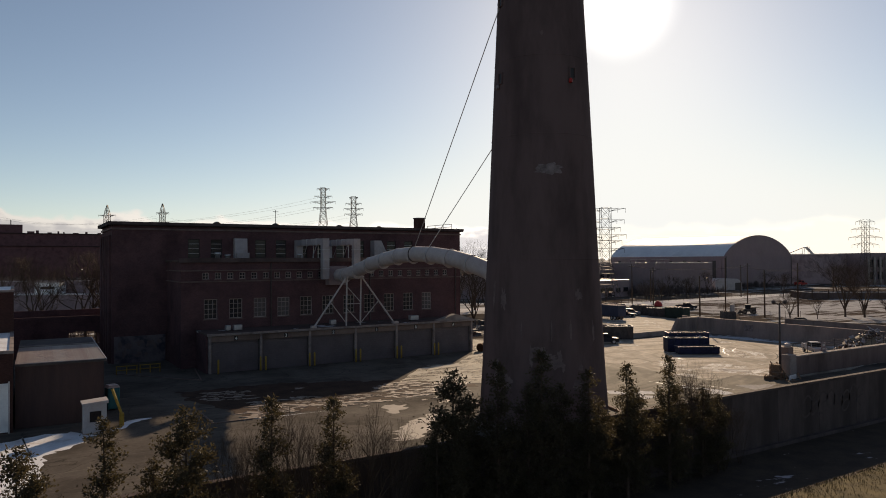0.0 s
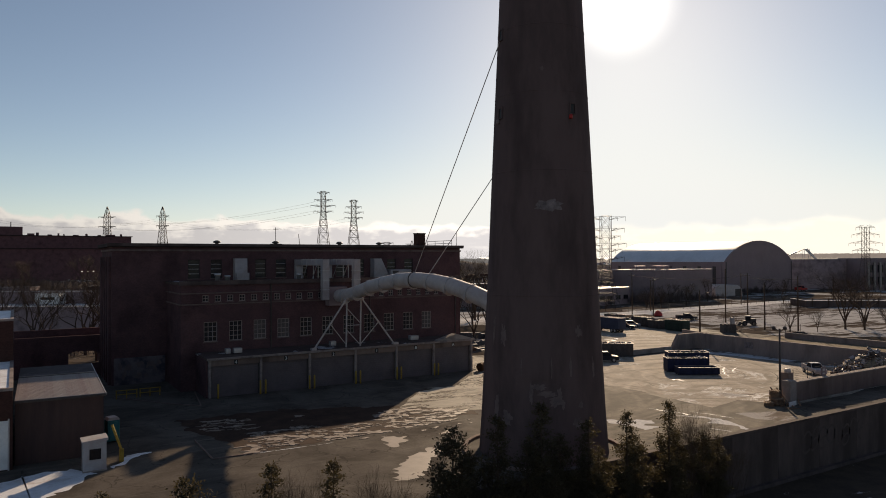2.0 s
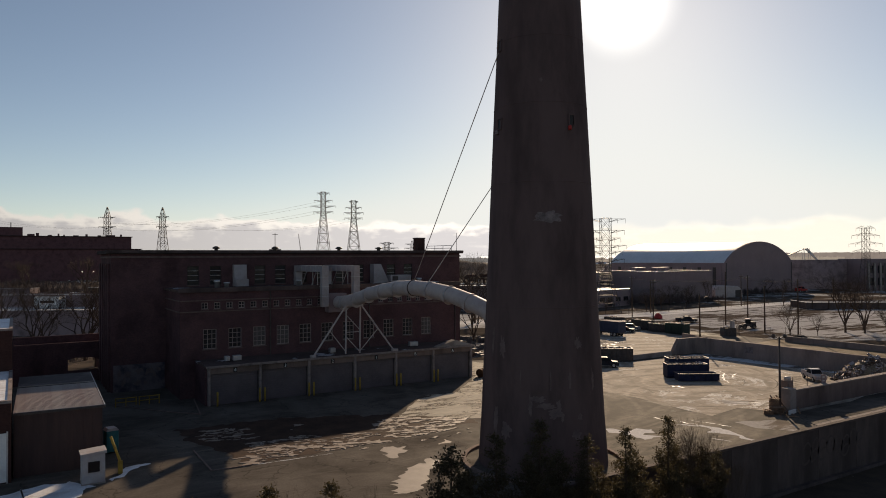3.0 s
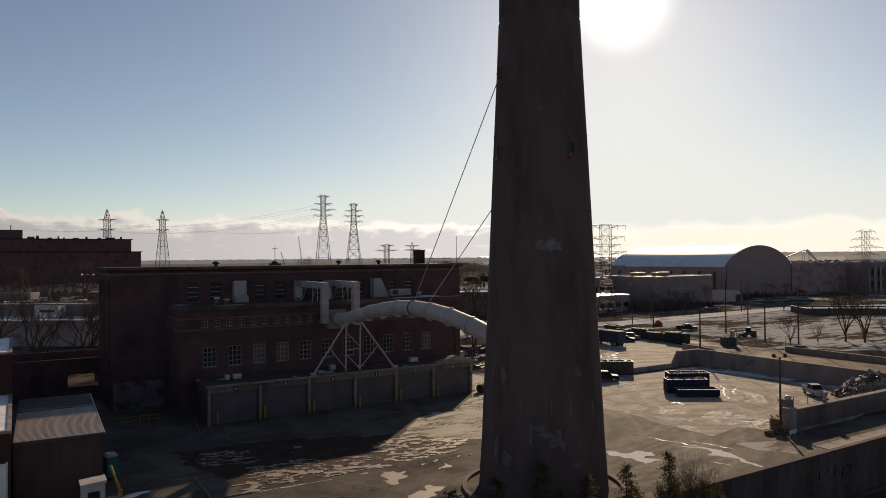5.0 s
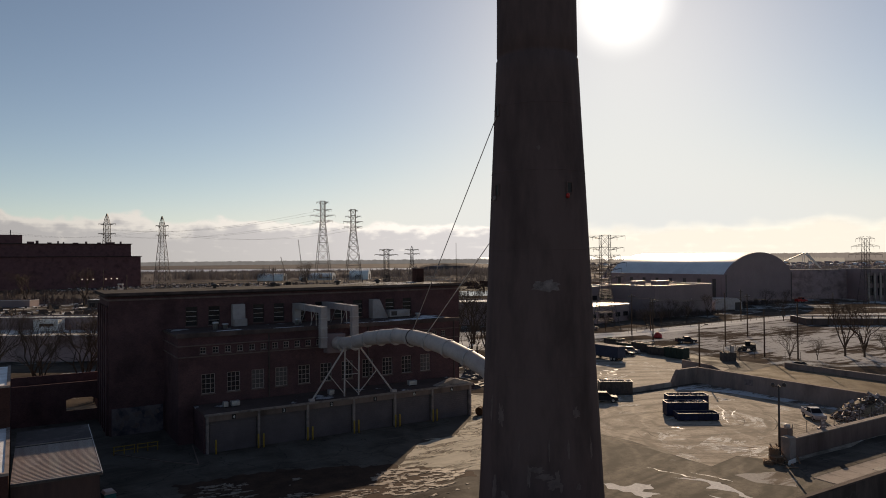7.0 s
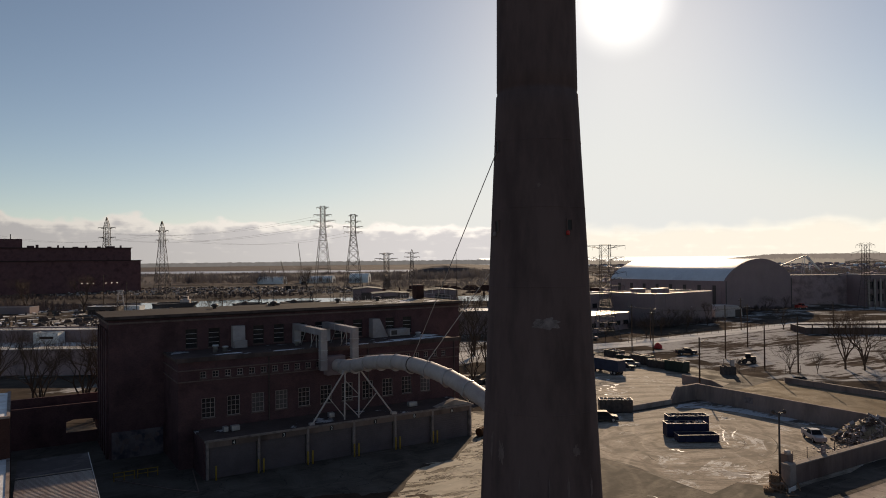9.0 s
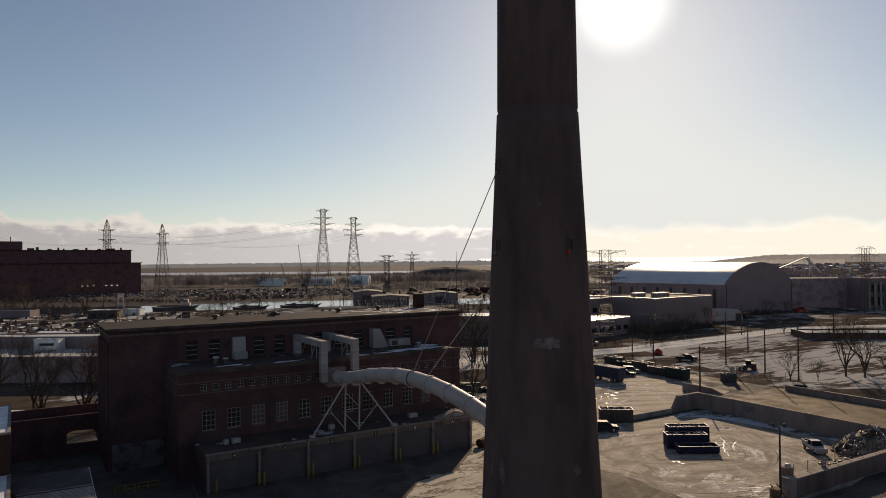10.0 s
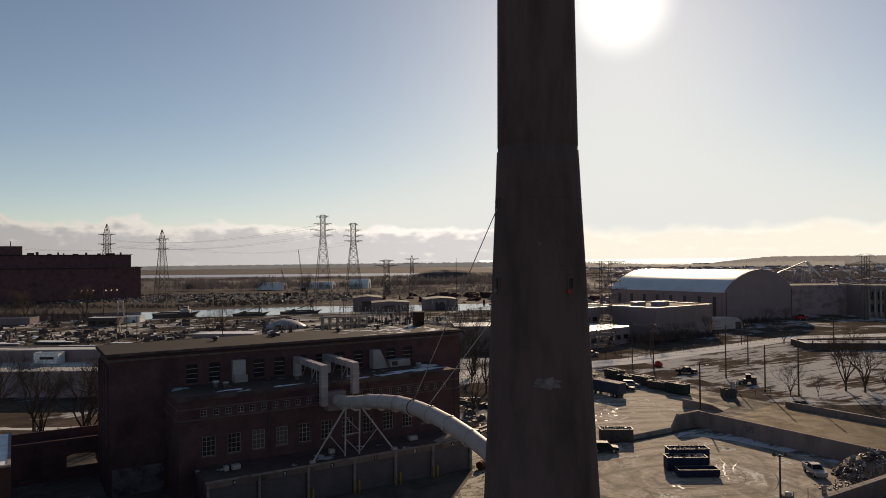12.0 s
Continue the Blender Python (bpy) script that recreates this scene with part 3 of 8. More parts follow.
def lathe(rows, sides=32, cx=0, cy=0):
    """A round body from rows of (radius, height)."""
    bm = bmesh.new()
    rings = [[bm.verts.new((cx + r * math.cos(k * math.tau / sides), cy + r * math.sin(k * math.tau / sides), z)) for k in range(sides)] for r, z in rows]
    for p, q in zip(rings, rings[1:]):
        for k in range(sides):
            bm.faces.new((p[k], p[(k + 1) % sides], q[(k + 1) % sides], q[k])).smooth = True
    bm.faces.new(rings[0][::-1])
    bm.faces.new(rings[-1])
    return bm


def prism(poly, a, b, axis="y"):
    """A polygon pushed along an axis: y takes (x, z) pairs, x takes (y, z), z takes (x, y)."""
    bm = bmesh.new()
    put = {"y": lambda p, k: (p[0], k, p[1]), "x": lambda p, k: (k, p[0], p[1]), "z": lambda p, k: (p[0], p[1], k)}[axis]
    lo, hi = [bm.verts.new(put(p, a)) for p in poly], [bm.verts.new(put(p, b)) for p in poly]
    bm.faces.new(lo)
    bm.faces.new(hi[::-1])
    for k in range(len(poly)):
        bm.faces.new((lo[k], hi[k], hi[(k + 1) % len(poly)], lo[(k + 1) % len(poly)]))
    bmesh.ops.recalc_face_normals(bm, faces=bm.faces[:])
    return bm


def facade(bm, x0, x1, z0, z1, y, thick, holes, along="x"):
    """A wall with openings right through it. holes: (x0, x1, z0, z1)."""
    zs = sorted({z0, z1, *[h[2] for h in holes], *[h[3] for h in holes]})
    for a, b in zip(zs, zs[1:]):
        mid = (a + b) / 2
        x = x0
        for h in sorted(q for q in holes if q[2] < mid < q[3]):
            if h[0] > x:
                box(bm, *((x, h[0], y, y + thick) if along == "x" else (y, y + thick, x, h[0])), a, b)
            x = h[1]
        box(bm, *((x, x1, y, y + thick) if along == "x" else (y, y + thick, x, x1)), a, b)


TURN = radians(31.6)


def ahead(side, depth):
    """Plan place so far to the right of, and so far along, the line of sight from the flight's foot."""
    return (-21.4 + side * math.cos(TURN) + depth * math.sin(TURN), -91.4 - side * math.sin(TURN) + depth * math.cos(TURN))


VIEW = -math.degrees(TURN)


# ---- ground ----
def sheet(name, poly, z, material, label, kind="structure", cuts=0, ragged=0.35, grain=0.4):
    """A flat spread of ground with an uneven edge."""
    bm = bmesh.new()
    pts = []
    for (ax, ay), (bx, by) in zip(poly, poly[1:] + poly[:1]):
        n = max(1, int(math.hypot(bx - ax, by - ay) / cuts)) if cuts else 1
        for k in range(n):
            x, y = ax + (bx - ax) * k / n, ay + (by - ay) * k / n
            w = cuts * ragged
            pts.append((x + w * noise.noise((x * grain, y * grain, 1)), y + w * noise.noise((x * grain, y * grain, 7))))
    bm.faces.new([bm.verts.new((x, y, z)) for x, y in pts])
    bmesh.ops.triangulate(bm, faces=bm.faces[:])
    bmesh.ops.recalc_face_normals(bm, faces=bm.faces[:])
    if bm.faces[0].normal.z < 0:
        bmesh.ops.reverse_faces(bm, faces=bm.faces[:])
    ob = part(name, bm, material)
    return tagged(ob, label, "ground", kind=kind)


bm = bmesh.new()
LOW = -1.6
rows = [(-4600, LOW), (-300, LOW), (-55.35, LOW), (-55.3, -0.02), (200, -0.02), (4700, -0.02)]
grid = [[bm.verts.new((x, y, z)) for x in (-4600, -200, 0, 200, 4600)] for y, z in rows]
for p, q in zip(grid, grid[1:]):
    for k in range(4):
        bm.faces.new((p[k], p[k + 1], q[k + 1], q[k]))
tagged(part("ground", bm, DIRT), "brown winter ground with patches of thin snow", "ground", kind="structure")
sheet("pavement", [(-60, -55.1), (124, -55.1), (124, 62), (60, 42), (-60, 42)], 0.0, ASPH, "worn grey asphalt yard with slush and tyre marks")
sheet("gravel_ground", [(92.4, -2), (124, 3), (122, -60), (92.4, -60)], 0.01, YARD_DIRT, "thawing brown gravel behind the yard wall")
# wall's shadow on the verge, put in as dark ground up to the grass
sheet("shadowed_verge_strip", [(-200, -55.5), (400, -55.5), (400, -61.0), (-200, -61.0)], LOW + 0.02, DIRT_DARK, "ground strip darkened as the shadow at the wall's foot")
bm = bmesh.new()
XS = (-200, -60, 0, 60, 400)
grid = [[bm.verts.new((x, y, z)) for x in XS] for y, z in ((-60.6, LOW + 0.03), (-62.4, LOW + 0.28), (-64.4, -0.97))]
for p, q in zip(grid, grid[1:]):
    for k in range(4):
        bm.faces.new((q[k], q[k + 1], p[k + 1], p[k]))
# slope coloured dark as far as the wall's shadow reaches
tagged(part("shadowed_verge_slope", bm, DIRT_DARK), "slope darkened as the wall's shadow, up to the grass", "ground", kind="structure")
bm = bmesh.new()
grid = [[bm.verts.new((x, y, z)) for x in XS] for y, z in ((-64.4, -0.97), (-70, -0.9), (-110, -0.9))]
for p, q in zip(grid, grid[1:]):
    for k in range(4):
        bm.faces.new((q[k], q[k + 1], p[k + 1], p[k]))
tagged(part("grass_verge", bm, GRASS), "yellow-green winter grass bank", "ground", kind="structure")
rngT = random.Random(12)
verts, faces = [], []
for k in range(9000):
    x, y = rngT.uniform(12, 46), -64.2 - 6.5 * rngT.random() ** 1.5
    h, a, w = rngT.uniform(0.06, 0.2), rngT.uniform(0, math.tau), rngT.uniform(0.012, 0.03)
    b = len(verts)
    verts += [(x - w * math.cos(a), y - w * math.sin(a), -1.0), (x + w * math.cos(a), y + w * math.sin(a), -1.0), (x + rngT.gauss(0, 0.06), y + rngT.gauss(0, 0.06), -0.95 + h)]
    faces.append((b, b + 1, b + 2))
me = bpy.data.meshes.new("grass_tufts")
me.from_pydata(verts, [], faces)
me.materials.append(GRASS)
tagged(new("grass_tufts", me), "short winter grass blades along the bank", "grass", kind="stuff")
sheet("dark_paving", [(26, -54.9), (47, -54.9), (57.5, -42.4), (54, -36.9), (48.4, -37.9), (48.1, -20), (42.5, -12), (37, -16), (29, -21), (24, -26)], 0.008, ASPH_DARK, "darker strip of newer asphalt", cuts=3)

sheet("yard_paving", [(46, -14), (48.3, -20.4), (48.6, -37.6), (54, -36.6), (58, -42), (91.8, -42), (91.8, -3), (74, -2.2), (60, 0), (52, 6), (46, 0)], 0.006, ASPH_YARD, "pale dry asphalt yard scored by tyre marks", cuts=4)
# crust's pale tone marks the sunlit ground; its north edge traces hall's shadow
sheet("lit_slush_crust", [(16.9, -18.3), (25.9, -8.9), (30.6, -9.6), (38.4, -2.4), (39.7, -0.3), (41, 0.4), (43, 12), (49, 14), (51, 6), (45.5, -6), (41.5, -12.5), (36, -17.5), (30, -21.2), (25, -24.1), (22.8, -22.9), (16, -24.9), (9, -27), (8, -24), (12, -21.4)], 0.0105, CRUST, "pale crust of frozen slush, ended at the hall's shadow edge", cuts=0.8)
sheet("wet_ground", [(-6.2, -10.5), (5.7, -11.5), (17.0, -16.6), (17.4, -18.6), (21, -21.2), (23.6, -23.4), (23.4, -25.4), (16, -26.6), (8, -27.4), (-3.3, -27.7), (-4, -22), (-6.4, -15.5)], 0.0118, WET_GROUND, "dark wet strip of brown ground", cuts=0.35, ragged=3.5, grain=0.8)


def ice_plates(poly, gap, big, seed, label, along=25, keep=1.0, tries=2000):
    """Broken plates of old ice, strewn over a stretch of ground, none touching another."""
    rng = random.Random(seed)
    xs, ys = [p[0] for p in poly], [p[1] for p in poly]

    def inside(x, y):
        hit = False
        for (ax, ay), (bx, by) in zip(poly, poly[1:] + poly[:1]):
            if (ay > y) != (by > y) and x < ax + (bx - ax) * (y - ay) / (by - ay):
                hit = not hit
        return hit

    c, s = math.cos(radians(along)), math.sin(radians(along))
    placed, verts, faces = [], [], []
    for _ in range(tries):
        x, y = rng.uniform(min(xs), max(xs)), rng.uniform(min(ys), max(ys))
        if not inside(x, y) or rng.random() > keep * max(0.0, 0.6 + 2.2 * noise.noise((x * 0.22, y * 0.22, seed))):
            continue
        r = big * rng.uniform(0.2, 1.0) ** 1.4
        if any((x - px) ** 2 + (y - py) ** 2 < (0.8 * (r + pr) + gap) ** 2 for px, py, pr in placed):
            continue
        placed.append((x, y, r))
        n, b = 26, len(verts)
        long, lift = rng.uniform(1.0, 1.9), rng.uniform(0.02, 0.05)
        ring = []
        for k in range(n):
            a = k * math.tau / n
            q = r * max(0.25, 1 + 1.5 * noise.noise((math.cos(a) * 1.6, math.sin(a) * 1.6, len(placed) * 3.1 + seed)) + 0.9 * noise.noise((math.cos(a) * 4, math.sin(a) * 4, len(placed) + seed)))
            ux, uy = q * long * math.cos(a), q / long * math.sin(a)
            ring.append((x + ux * c - uy * s, y + ux * s + uy * c))
        verts += [(px, py, 0.008) for px, py in ring]
        verts += [(x + (px - x) * 0.94, y + (py - y) * 0.94, 0.012 + lift) for px, py in ring]
        faces += [(b + k, b + (k + 1) % n, b + n + (k + 1) % n, b + n + k) for k in range(n)]
        faces.append(tuple(b + n + k for k in range(n)))
    me = bpy.data.meshes.new("ice_plates")
    me.from_pydata(verts, [], faces)
    me.materials.append(PLATE_ICE)
    return tagged(new("ice_plates", me), label, "ice", kind="stuff")


ice_plates([(-1.2, -20.3), (8.2, -20.6), (17, -18.6), (23.6, -23.4), (18, -26.7), (8.4, -27.5), (-3.2, -27.7)], 0.12, 0.8, 5, "broken plates of old ice on wet brown ground", -15, 0.7, 2600)
ice_plates([(-5.2, -13.0), (2, -13.2), (6, -16), (2, -19.6), (-4.8, -17.6)], 0.25, 0.55, 8, "scattered thin ice plates in the shade", -15, 0.3, 900)
ice_plates([(16, -26.5), (23.4, -25.4), (27, -23.6), (22, -29), (12, -29.5), (6, -28.4)], 1.0, 0.4, 11, "few small ice crumbs on the asphalt", 10, 0.5)
sheet("ice_sheet", [(9.6, -29.0), (11.7, -30.3), (10.4, -31.6), (9.0, -33.3), (8.3, -32.0)], 0.012, DRY_ICE, "thin ragged sheet of grey ice", cuts=0.16, ragged=5.0, grain=1.3)
sheet("ice_sheet", [(11.6, -34.9), (12.4, -36.5), (10.3, -37.5), (8.2, -40.4), (6.3, -42.3), (4.4, -42.2), (5.2, -39.6), (8.1, -36.8)], 0.0122, DRY_ICE, "thin ragged sheet of grey ice", cuts=0.16, ragged=5.0, grain=1.3)
sheet("ice_sheet", [(14.8, -31.2), (16.6, -30.2), (16.2, -31.4)], 0.0124, PLATE_ICE, "thin ragged sheet of pale ice", cuts=0.16, ragged=4.0, grain=1.6)
sheet("snow_bank", [(41.2, -37.9), (42.7, -39.5), (44.0, -41.0), (44.1, -43.2), (43.3, -45.7), (42.3, -49.0), (42.0, -48.8), (42.7, -45.6), (42.3, -44.0), (41.6, -42.6), (42.5, -42.3), (43.0, -41.3), (42.3, -39.8)], 0.013, OLD_SNOW, "bright strip of old snow on the dark asphalt", cuts=0.3, ragged=1.8, grain=0.9)
sheet("snow_bank", [(33.5, -35.6), (34.6, -37.2), (37.6, -38.3), (36.7, -39.4), (34.9, -39.4), (35.9, -41.1), (34.4, -41.6), (33.6, -41.2), (33.5, -39.2), (32.6, -36.9)], 0.0132, OLD_SNOW, "white tongue of old snow on the dark asphalt", cuts=0.3, ragged=2.2, grain=0.9)
sheet("snow_bank", [(39.7, -44.1), (40.1, -44.9), (40.5, -46.3), (40.2, -46.2), (39.9, -45.2)], 0.0134, OLD_SNOW, "short thin streak of old snow", cuts=0.25, ragged=1.2, grain=0.9)
random.seed(77)
for k in range(22):
    cx, cy = random.choice(((64, -22), (66, -20), (62, -26), (70, -14)))
    cx, cy = cx + random.gauss(0, 1.5), cy + random.gauss(0, 1.5)
    r, a0, span, w = random.uniform(5.5, 17), random.uniform(130, 290), random.uniform(25, 95), random.uniform(0.06, 0.16)
    bm = bmesh.new()
    prev = None
    for j in range(17):
        a = radians(a0 + span * j / 16)
        ww = w * max(0.05, math.sin(math.pi * j / 16)) * (1 + 0.5 * noise.noise((j * 0.9, k, 0)))
        p = [bm.verts.new((cx + q * math.cos(a), cy + q * 0.8 * math.sin(a), 0.0085 + k * 0.00007)) for q in (r - ww, r + ww)]
        if prev:
            bm.faces.new((prev[0], p[0], p[1], prev[1]))
        prev = p
    bmesh.ops.recalc_face_normals(bm, faces=bm.faces[:])
    if bm.faces[0].normal.z < 0:
        bmesh.ops.reverse_faces(bm, faces=bm.faces[:])
    tagged(part("tyre_mark", bm, TYRE if k % 3 else ASPH), "curved tyre mark on the yard asphalt", "tyre mark", "tyre marks in the yard", "structure")
LAYER = [0]


def blot(name, cx, cy, rx, ry, turn, material, label, z=0.014, seed=0, rough=0.45, group=""):
    """A ragged puddle-shaped patch."""
    bm = bmesh.new()
    n = 40
    c, s = math.cos(radians(turn)), math.sin(radians(turn))
    vs = []
    for k in range(n):
        a = k * math.tau / n
        r = 1 + rough * noise.noise((math.cos(a) * 1.7, math.sin(a) * 1.7, seed)) + 0.35 * rough * noise.noise((math.cos(a) * 6, math.sin(a) * 6, seed + 5))
        x, y = rx * r * math.cos(a), ry * r * math.sin(a)
        vs.append(bm.verts.new((cx + x * c - y * s, cy + x * s + y * c, z)))
    LAYER[0] += 1
    for v in vs:
        v.co.z += 0.0004 * LAYER[0]
    bm.faces.new(vs)
    bmesh.ops.triangulate(bm, faces=bm.faces[:])
    return tagged(part(name, bm, material), label, "snow", group, "structure")


random.seed(3)
def snow_ribbon(points, w, seed, label):
    """A ragged strip of old snow along a bent line, thinning at both ends."""
    bm = bmesh.new()
    prev, total = None, len(points) - 1
    LAYER[0] += 1
    for j in range(total * 14 + 1):
        q = j / 14
        k = min(int(q), total - 1)
        (ax, ay), (bx, by) = points[k], points[k + 1]
        f = q - k
        x, y = ax + (bx - ax) * f, ay + (by - ay) * f
        x += 0.5 * noise.noise((q * 1.5, seed, 0))
        d = math.hypot(bx - ax, by - ay)
        nx, ny = -(by - ay) / d, (bx - ax) / d
        e = max(0.04, math.sin(math.pi * j / (total * 14)) ** 0.5)
        wl = w * e * max(0.06, 0.55 + 2.3 * noise.noise((q * 2.3, seed, 3)) + 0.8 * noise.noise((q * 9, seed, 5)))
        wr = w * e * max(0.06, 0.55 + 2.3 * noise.noise((q * 2.7, seed, 11)) + 0.8 * noise.noise((q * 10, seed, 15)))
        z = 0.014 + 0.0004 * LAYER[0]
        cur = (bm.verts.new((x + nx * wl, y + ny * wl, z)), bm.verts.new((x - nx * wr, y - ny * wr, z)))
        if prev:
            bm.faces.new((prev[0], prev[1], cur[1], cur[0]))
        prev = cur
    return tagged(part("snow_streak", bm, SNOW), label, "snow", "snow streaks", "structure")


snow_ribbon([(41.6, -34.2), (42.3, -35.9), (42.9, -38.6), (43.5, -40.6)], 0.1, 1, "thin ragged streak of old snow")
snow_ribbon([(-3.0, -28.15), (0.6, -28.3), (4.6, -28.5)], 0.09, 7, "thin pale drift edge along the asphalt")
snow_ribbon([(44.5, -38), (45.4, -41), (45.5, -43)], 0.1, 6, "thin ragged streak of old snow")
sheet("snow_bank", [(-28, -33), (-25, -28.5), (-22.6, -25.5), (-20.8, -24.4), (-17.2, -24.6), (-15.9, -27.4), (-17.6, -29.4), (-19.5, -31.8), (-20.1, -35.7), (-20.0, -39.7), (-20.5, -41.2), (-24, -42)], 0.013, SNOW, "bank of old snow beside the brown shed", cuts=0.3, ragged=3.0, grain=0.9)
sheet("snow_bank", [(-14.4, -26.1), (-13.6, -24.0), (-12.9, -22.4), (-12.1, -22.2), (-11.0, -22.4), (-12.4, -23.9), (-13.3, -25.1)], 0.0135, SNOW, "strip of old snow behind the kiosk", cuts=0.25, ragged=2.5, grain=1.0)
snow_ribbon([(59.2, -22.3), (59.9, -23.2), (60.3, -24.6)], 0.3, 21, "small bright heap of slush by the skips")
snow_ribbon([(77.5, -16.9), (75.2, -19.8), (72.8, -21.4), (70.6, -23.2), (68.6, -25.6)], 0.14, 22, "thin lacy slush by the skips")
snow_ribbon([(77.4, -20.6), (74.6, -21.8), (72.2, -23.8)], 0.12, 23, "thin lacy slush by the skips")
snow_ribbon([(73.8, -19.4), (71.6, -20.6), (69.4, -22.4), (67.6, -24.4)], 0.1, 24, "thin lacy slush by the skips")
sheet("thin_snow", [(56.6, -32.6), (57.6, -33.4), (58.4, -34.4), (60.2, -35.5), (58.6, -35.9), (57.3, -36.6), (56.6, -35.4), (55.7, -34.4)], 0.0115, SCUFF_SNOW, "thin lacy slush by the pier", cuts=0.3, ragged=2.5, grain=0.9)
snow_ribbon([(56.6, -34.2), (58.2, -35.6), (60.2, -36.6), (62.4, -37.2)], 0.16, 25, "thin lacy slush by the pier")
snow_ribbon([(56.2, -35.6), (58.0, -37.2), (60.0, -38.2)], 0.1, 26, "thin lacy slush by the pier")
sheet("thin_snow", [(47.8, -41.4), (50.4, -42.3), (53.2, -44.0), (51.8, -45.8), (49.7, -47.6), (48.6, -46.0), (47.6, -44.3)], 0.011, SCUFF_SNOW, "pale trampled snow by the pier", cuts=0.4, ragged=1.5)
for k, (cx, cy, rx, ry, t) in enumerate(((30.5, -33.5, 1.2, 0.25, -10),)):
    blot("snow_patch", cx, cy, rx, ry, t, SNOW, "thin ragged patch of old snow", seed=k, rough=0.85, group="snow patches")
for k in range(46):
    f, g = random.random(), random.random()
    x, y = 71.5 + 25 * f - 6 * g, 1.5 + 22 * f + 9 * g
    blot("slush_patch", x, y, random.uniform(0.15, 0.8), random.uniform(0.1, 0.45), random.uniform(-60, 60), SNOW, "small wet heap of slush in the far yard", seed=k + 40, rough=0.8, group="slush patches")
# thin snow sheet also stands for the bluish band of the wall's shadow
sheet("snow_bank", [(91.9, -3), (91.9, -37), (90.2, -33), (89.4, -22), (88.2, -12), (86.0, -6.5), (82, -4.5), (85, -2.7)], 0.03, THIN_SNOW, "thin snow tinted as the bluish shadow at the push wall's foot", cuts=1.5)
sheet("slushy_paving", [(57, -35), (66, -33.5), (75, -27), (76, -20), (70, -21), (66, -28), (60, -29), (55, -31)], 0.0075, LACE, "lacy slush on the pale asphalt round the skips", cuts=2)
sheet("slushy_paving", [(54.5, -36.3), (55.5, -32.5), (59, -33.5), (66, -40.6), (58.5, -41.7)], 0.0071, LACE, "lacy slush on the pale asphalt by the pier", cuts=2)
sheet("slushy_paving", [(68, 2), (84, -1), (112, 6), (118, 40), (96, 46), (80, 22)], 0.0075, ASPH_YARD, "slush and dry asphalt in the far yard", cuts=4)
# ---- retaining wall ----
wall = thing("retaining_wall", 0, -55.2, LOW, label="tall stained concrete wall with faded paint along the verge", category="wall", kind="structure")
panel = None
for k in range(-10, 24):
    x = k * 6.2 + 3
    if panel is None:
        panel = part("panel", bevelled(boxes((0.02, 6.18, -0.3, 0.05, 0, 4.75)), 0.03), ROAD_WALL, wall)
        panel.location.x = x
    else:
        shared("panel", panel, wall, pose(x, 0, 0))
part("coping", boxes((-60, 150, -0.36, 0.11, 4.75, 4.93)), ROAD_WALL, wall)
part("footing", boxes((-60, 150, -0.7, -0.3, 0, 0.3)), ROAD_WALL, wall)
graffiti = bmesh.new()
rngP = random.Random(11)


def sprayed(points, w):
    """One flat spray-paint stroke along points on the wall's face."""
    prev = None
    for (ax, az), (bx, bz) in zip(points, points[1:] + points[-1:]):
        d = math.hypot(bx - ax, bz - az)
        if d > 0:
            nx, nz = -(bz - az) / d * w / 2, (bx - ax) / d * w / 2
        cur = (graffiti.verts.new((ax + nx, -0.304, az + nz)), graffiti.verts.new((ax - nx, -0.304, az - nz)))
        if prev:
            graffiti.faces.new((prev[0], prev[1], cur[1], cur[0]))
        prev = cur


for k in range(8):
    cx, cz, rx, rz = 38.3 + k * 1.25, 2.9 + rngP.gauss(0, 0.12), rngP.uniform(0.5, 0.75), rngP.uniform(0.75, 1.05)
    lean, a0, turn_by = rngP.gauss(0.1, 0.15), rngP.uniform(0, 6), rngP.choice((4.4, 5.4, 6.2))
    sprayed([(cx + rx * math.cos(a0 + turn_by * j / 22) + lean * math.sin(a0 + turn_by * j / 22), cz + rz * math.sin(a0 + turn_by * j / 22) * (1 + 0.25 * noise.noise((j * 0.2, k, 0)))) for j in range(23)], 0.2)
    if k % 3:
        sprayed([(cx - 0.4, cz - 0.2), (cx, cz + 0.05), (cx + 0.45, cz + 0.1)], 0.17)
part("graffiti", graffiti, FADED, wall, "faded dark spray-paint strokes")

# paved strip on top of the wall
strip = thing("slab_strip", 0, -54.8, 0, label="pale concrete slabs inside the road wall", category="pavement", kind="structure")
slab = None
for k in range(22):
    for j in range(3):
        m = pose(51.5 + j * 1.3 + k * 2.9, 0.1 + j * 2.62, 0)
        if slab is None:
            slab = part("slab", boxes((0, 2.86, 0, 2.58, 0, 0.05)), CONC, strip)
            slab.matrix_basis = m
        else:
            shared("slab", slab, strip, m)
part("hatch", boxes((62.6, 64.2, 5.2, 6.0, 0.05, 0.07)), STEEL_D, strip, "dark steel hatch cover")

# ---- yard walls ----
block = thing("yard_wall", 59, -41.3, 0, label="low stained concrete yard wall with a square pier", category="wall", kind="structure")
part("wall_body", bevelled(boxes((0.55, 60, 0, 0.7, 0, 2.3)), 0.04), CONC_WALL, block)
part("pier", bevelled(boxes((-0.75, 0.55, -0.25, 1.0, 0, 2.65)), 0.05), CONC, block)
part("coping", boxes((0.55, 60, -0.06, 0.76, 2.3, 2.42)), CONC, block)

push = thing("push_wall", 0, 0, 0, label="concrete push wall with a sloping end round the yard", category="wall", kind="structure")
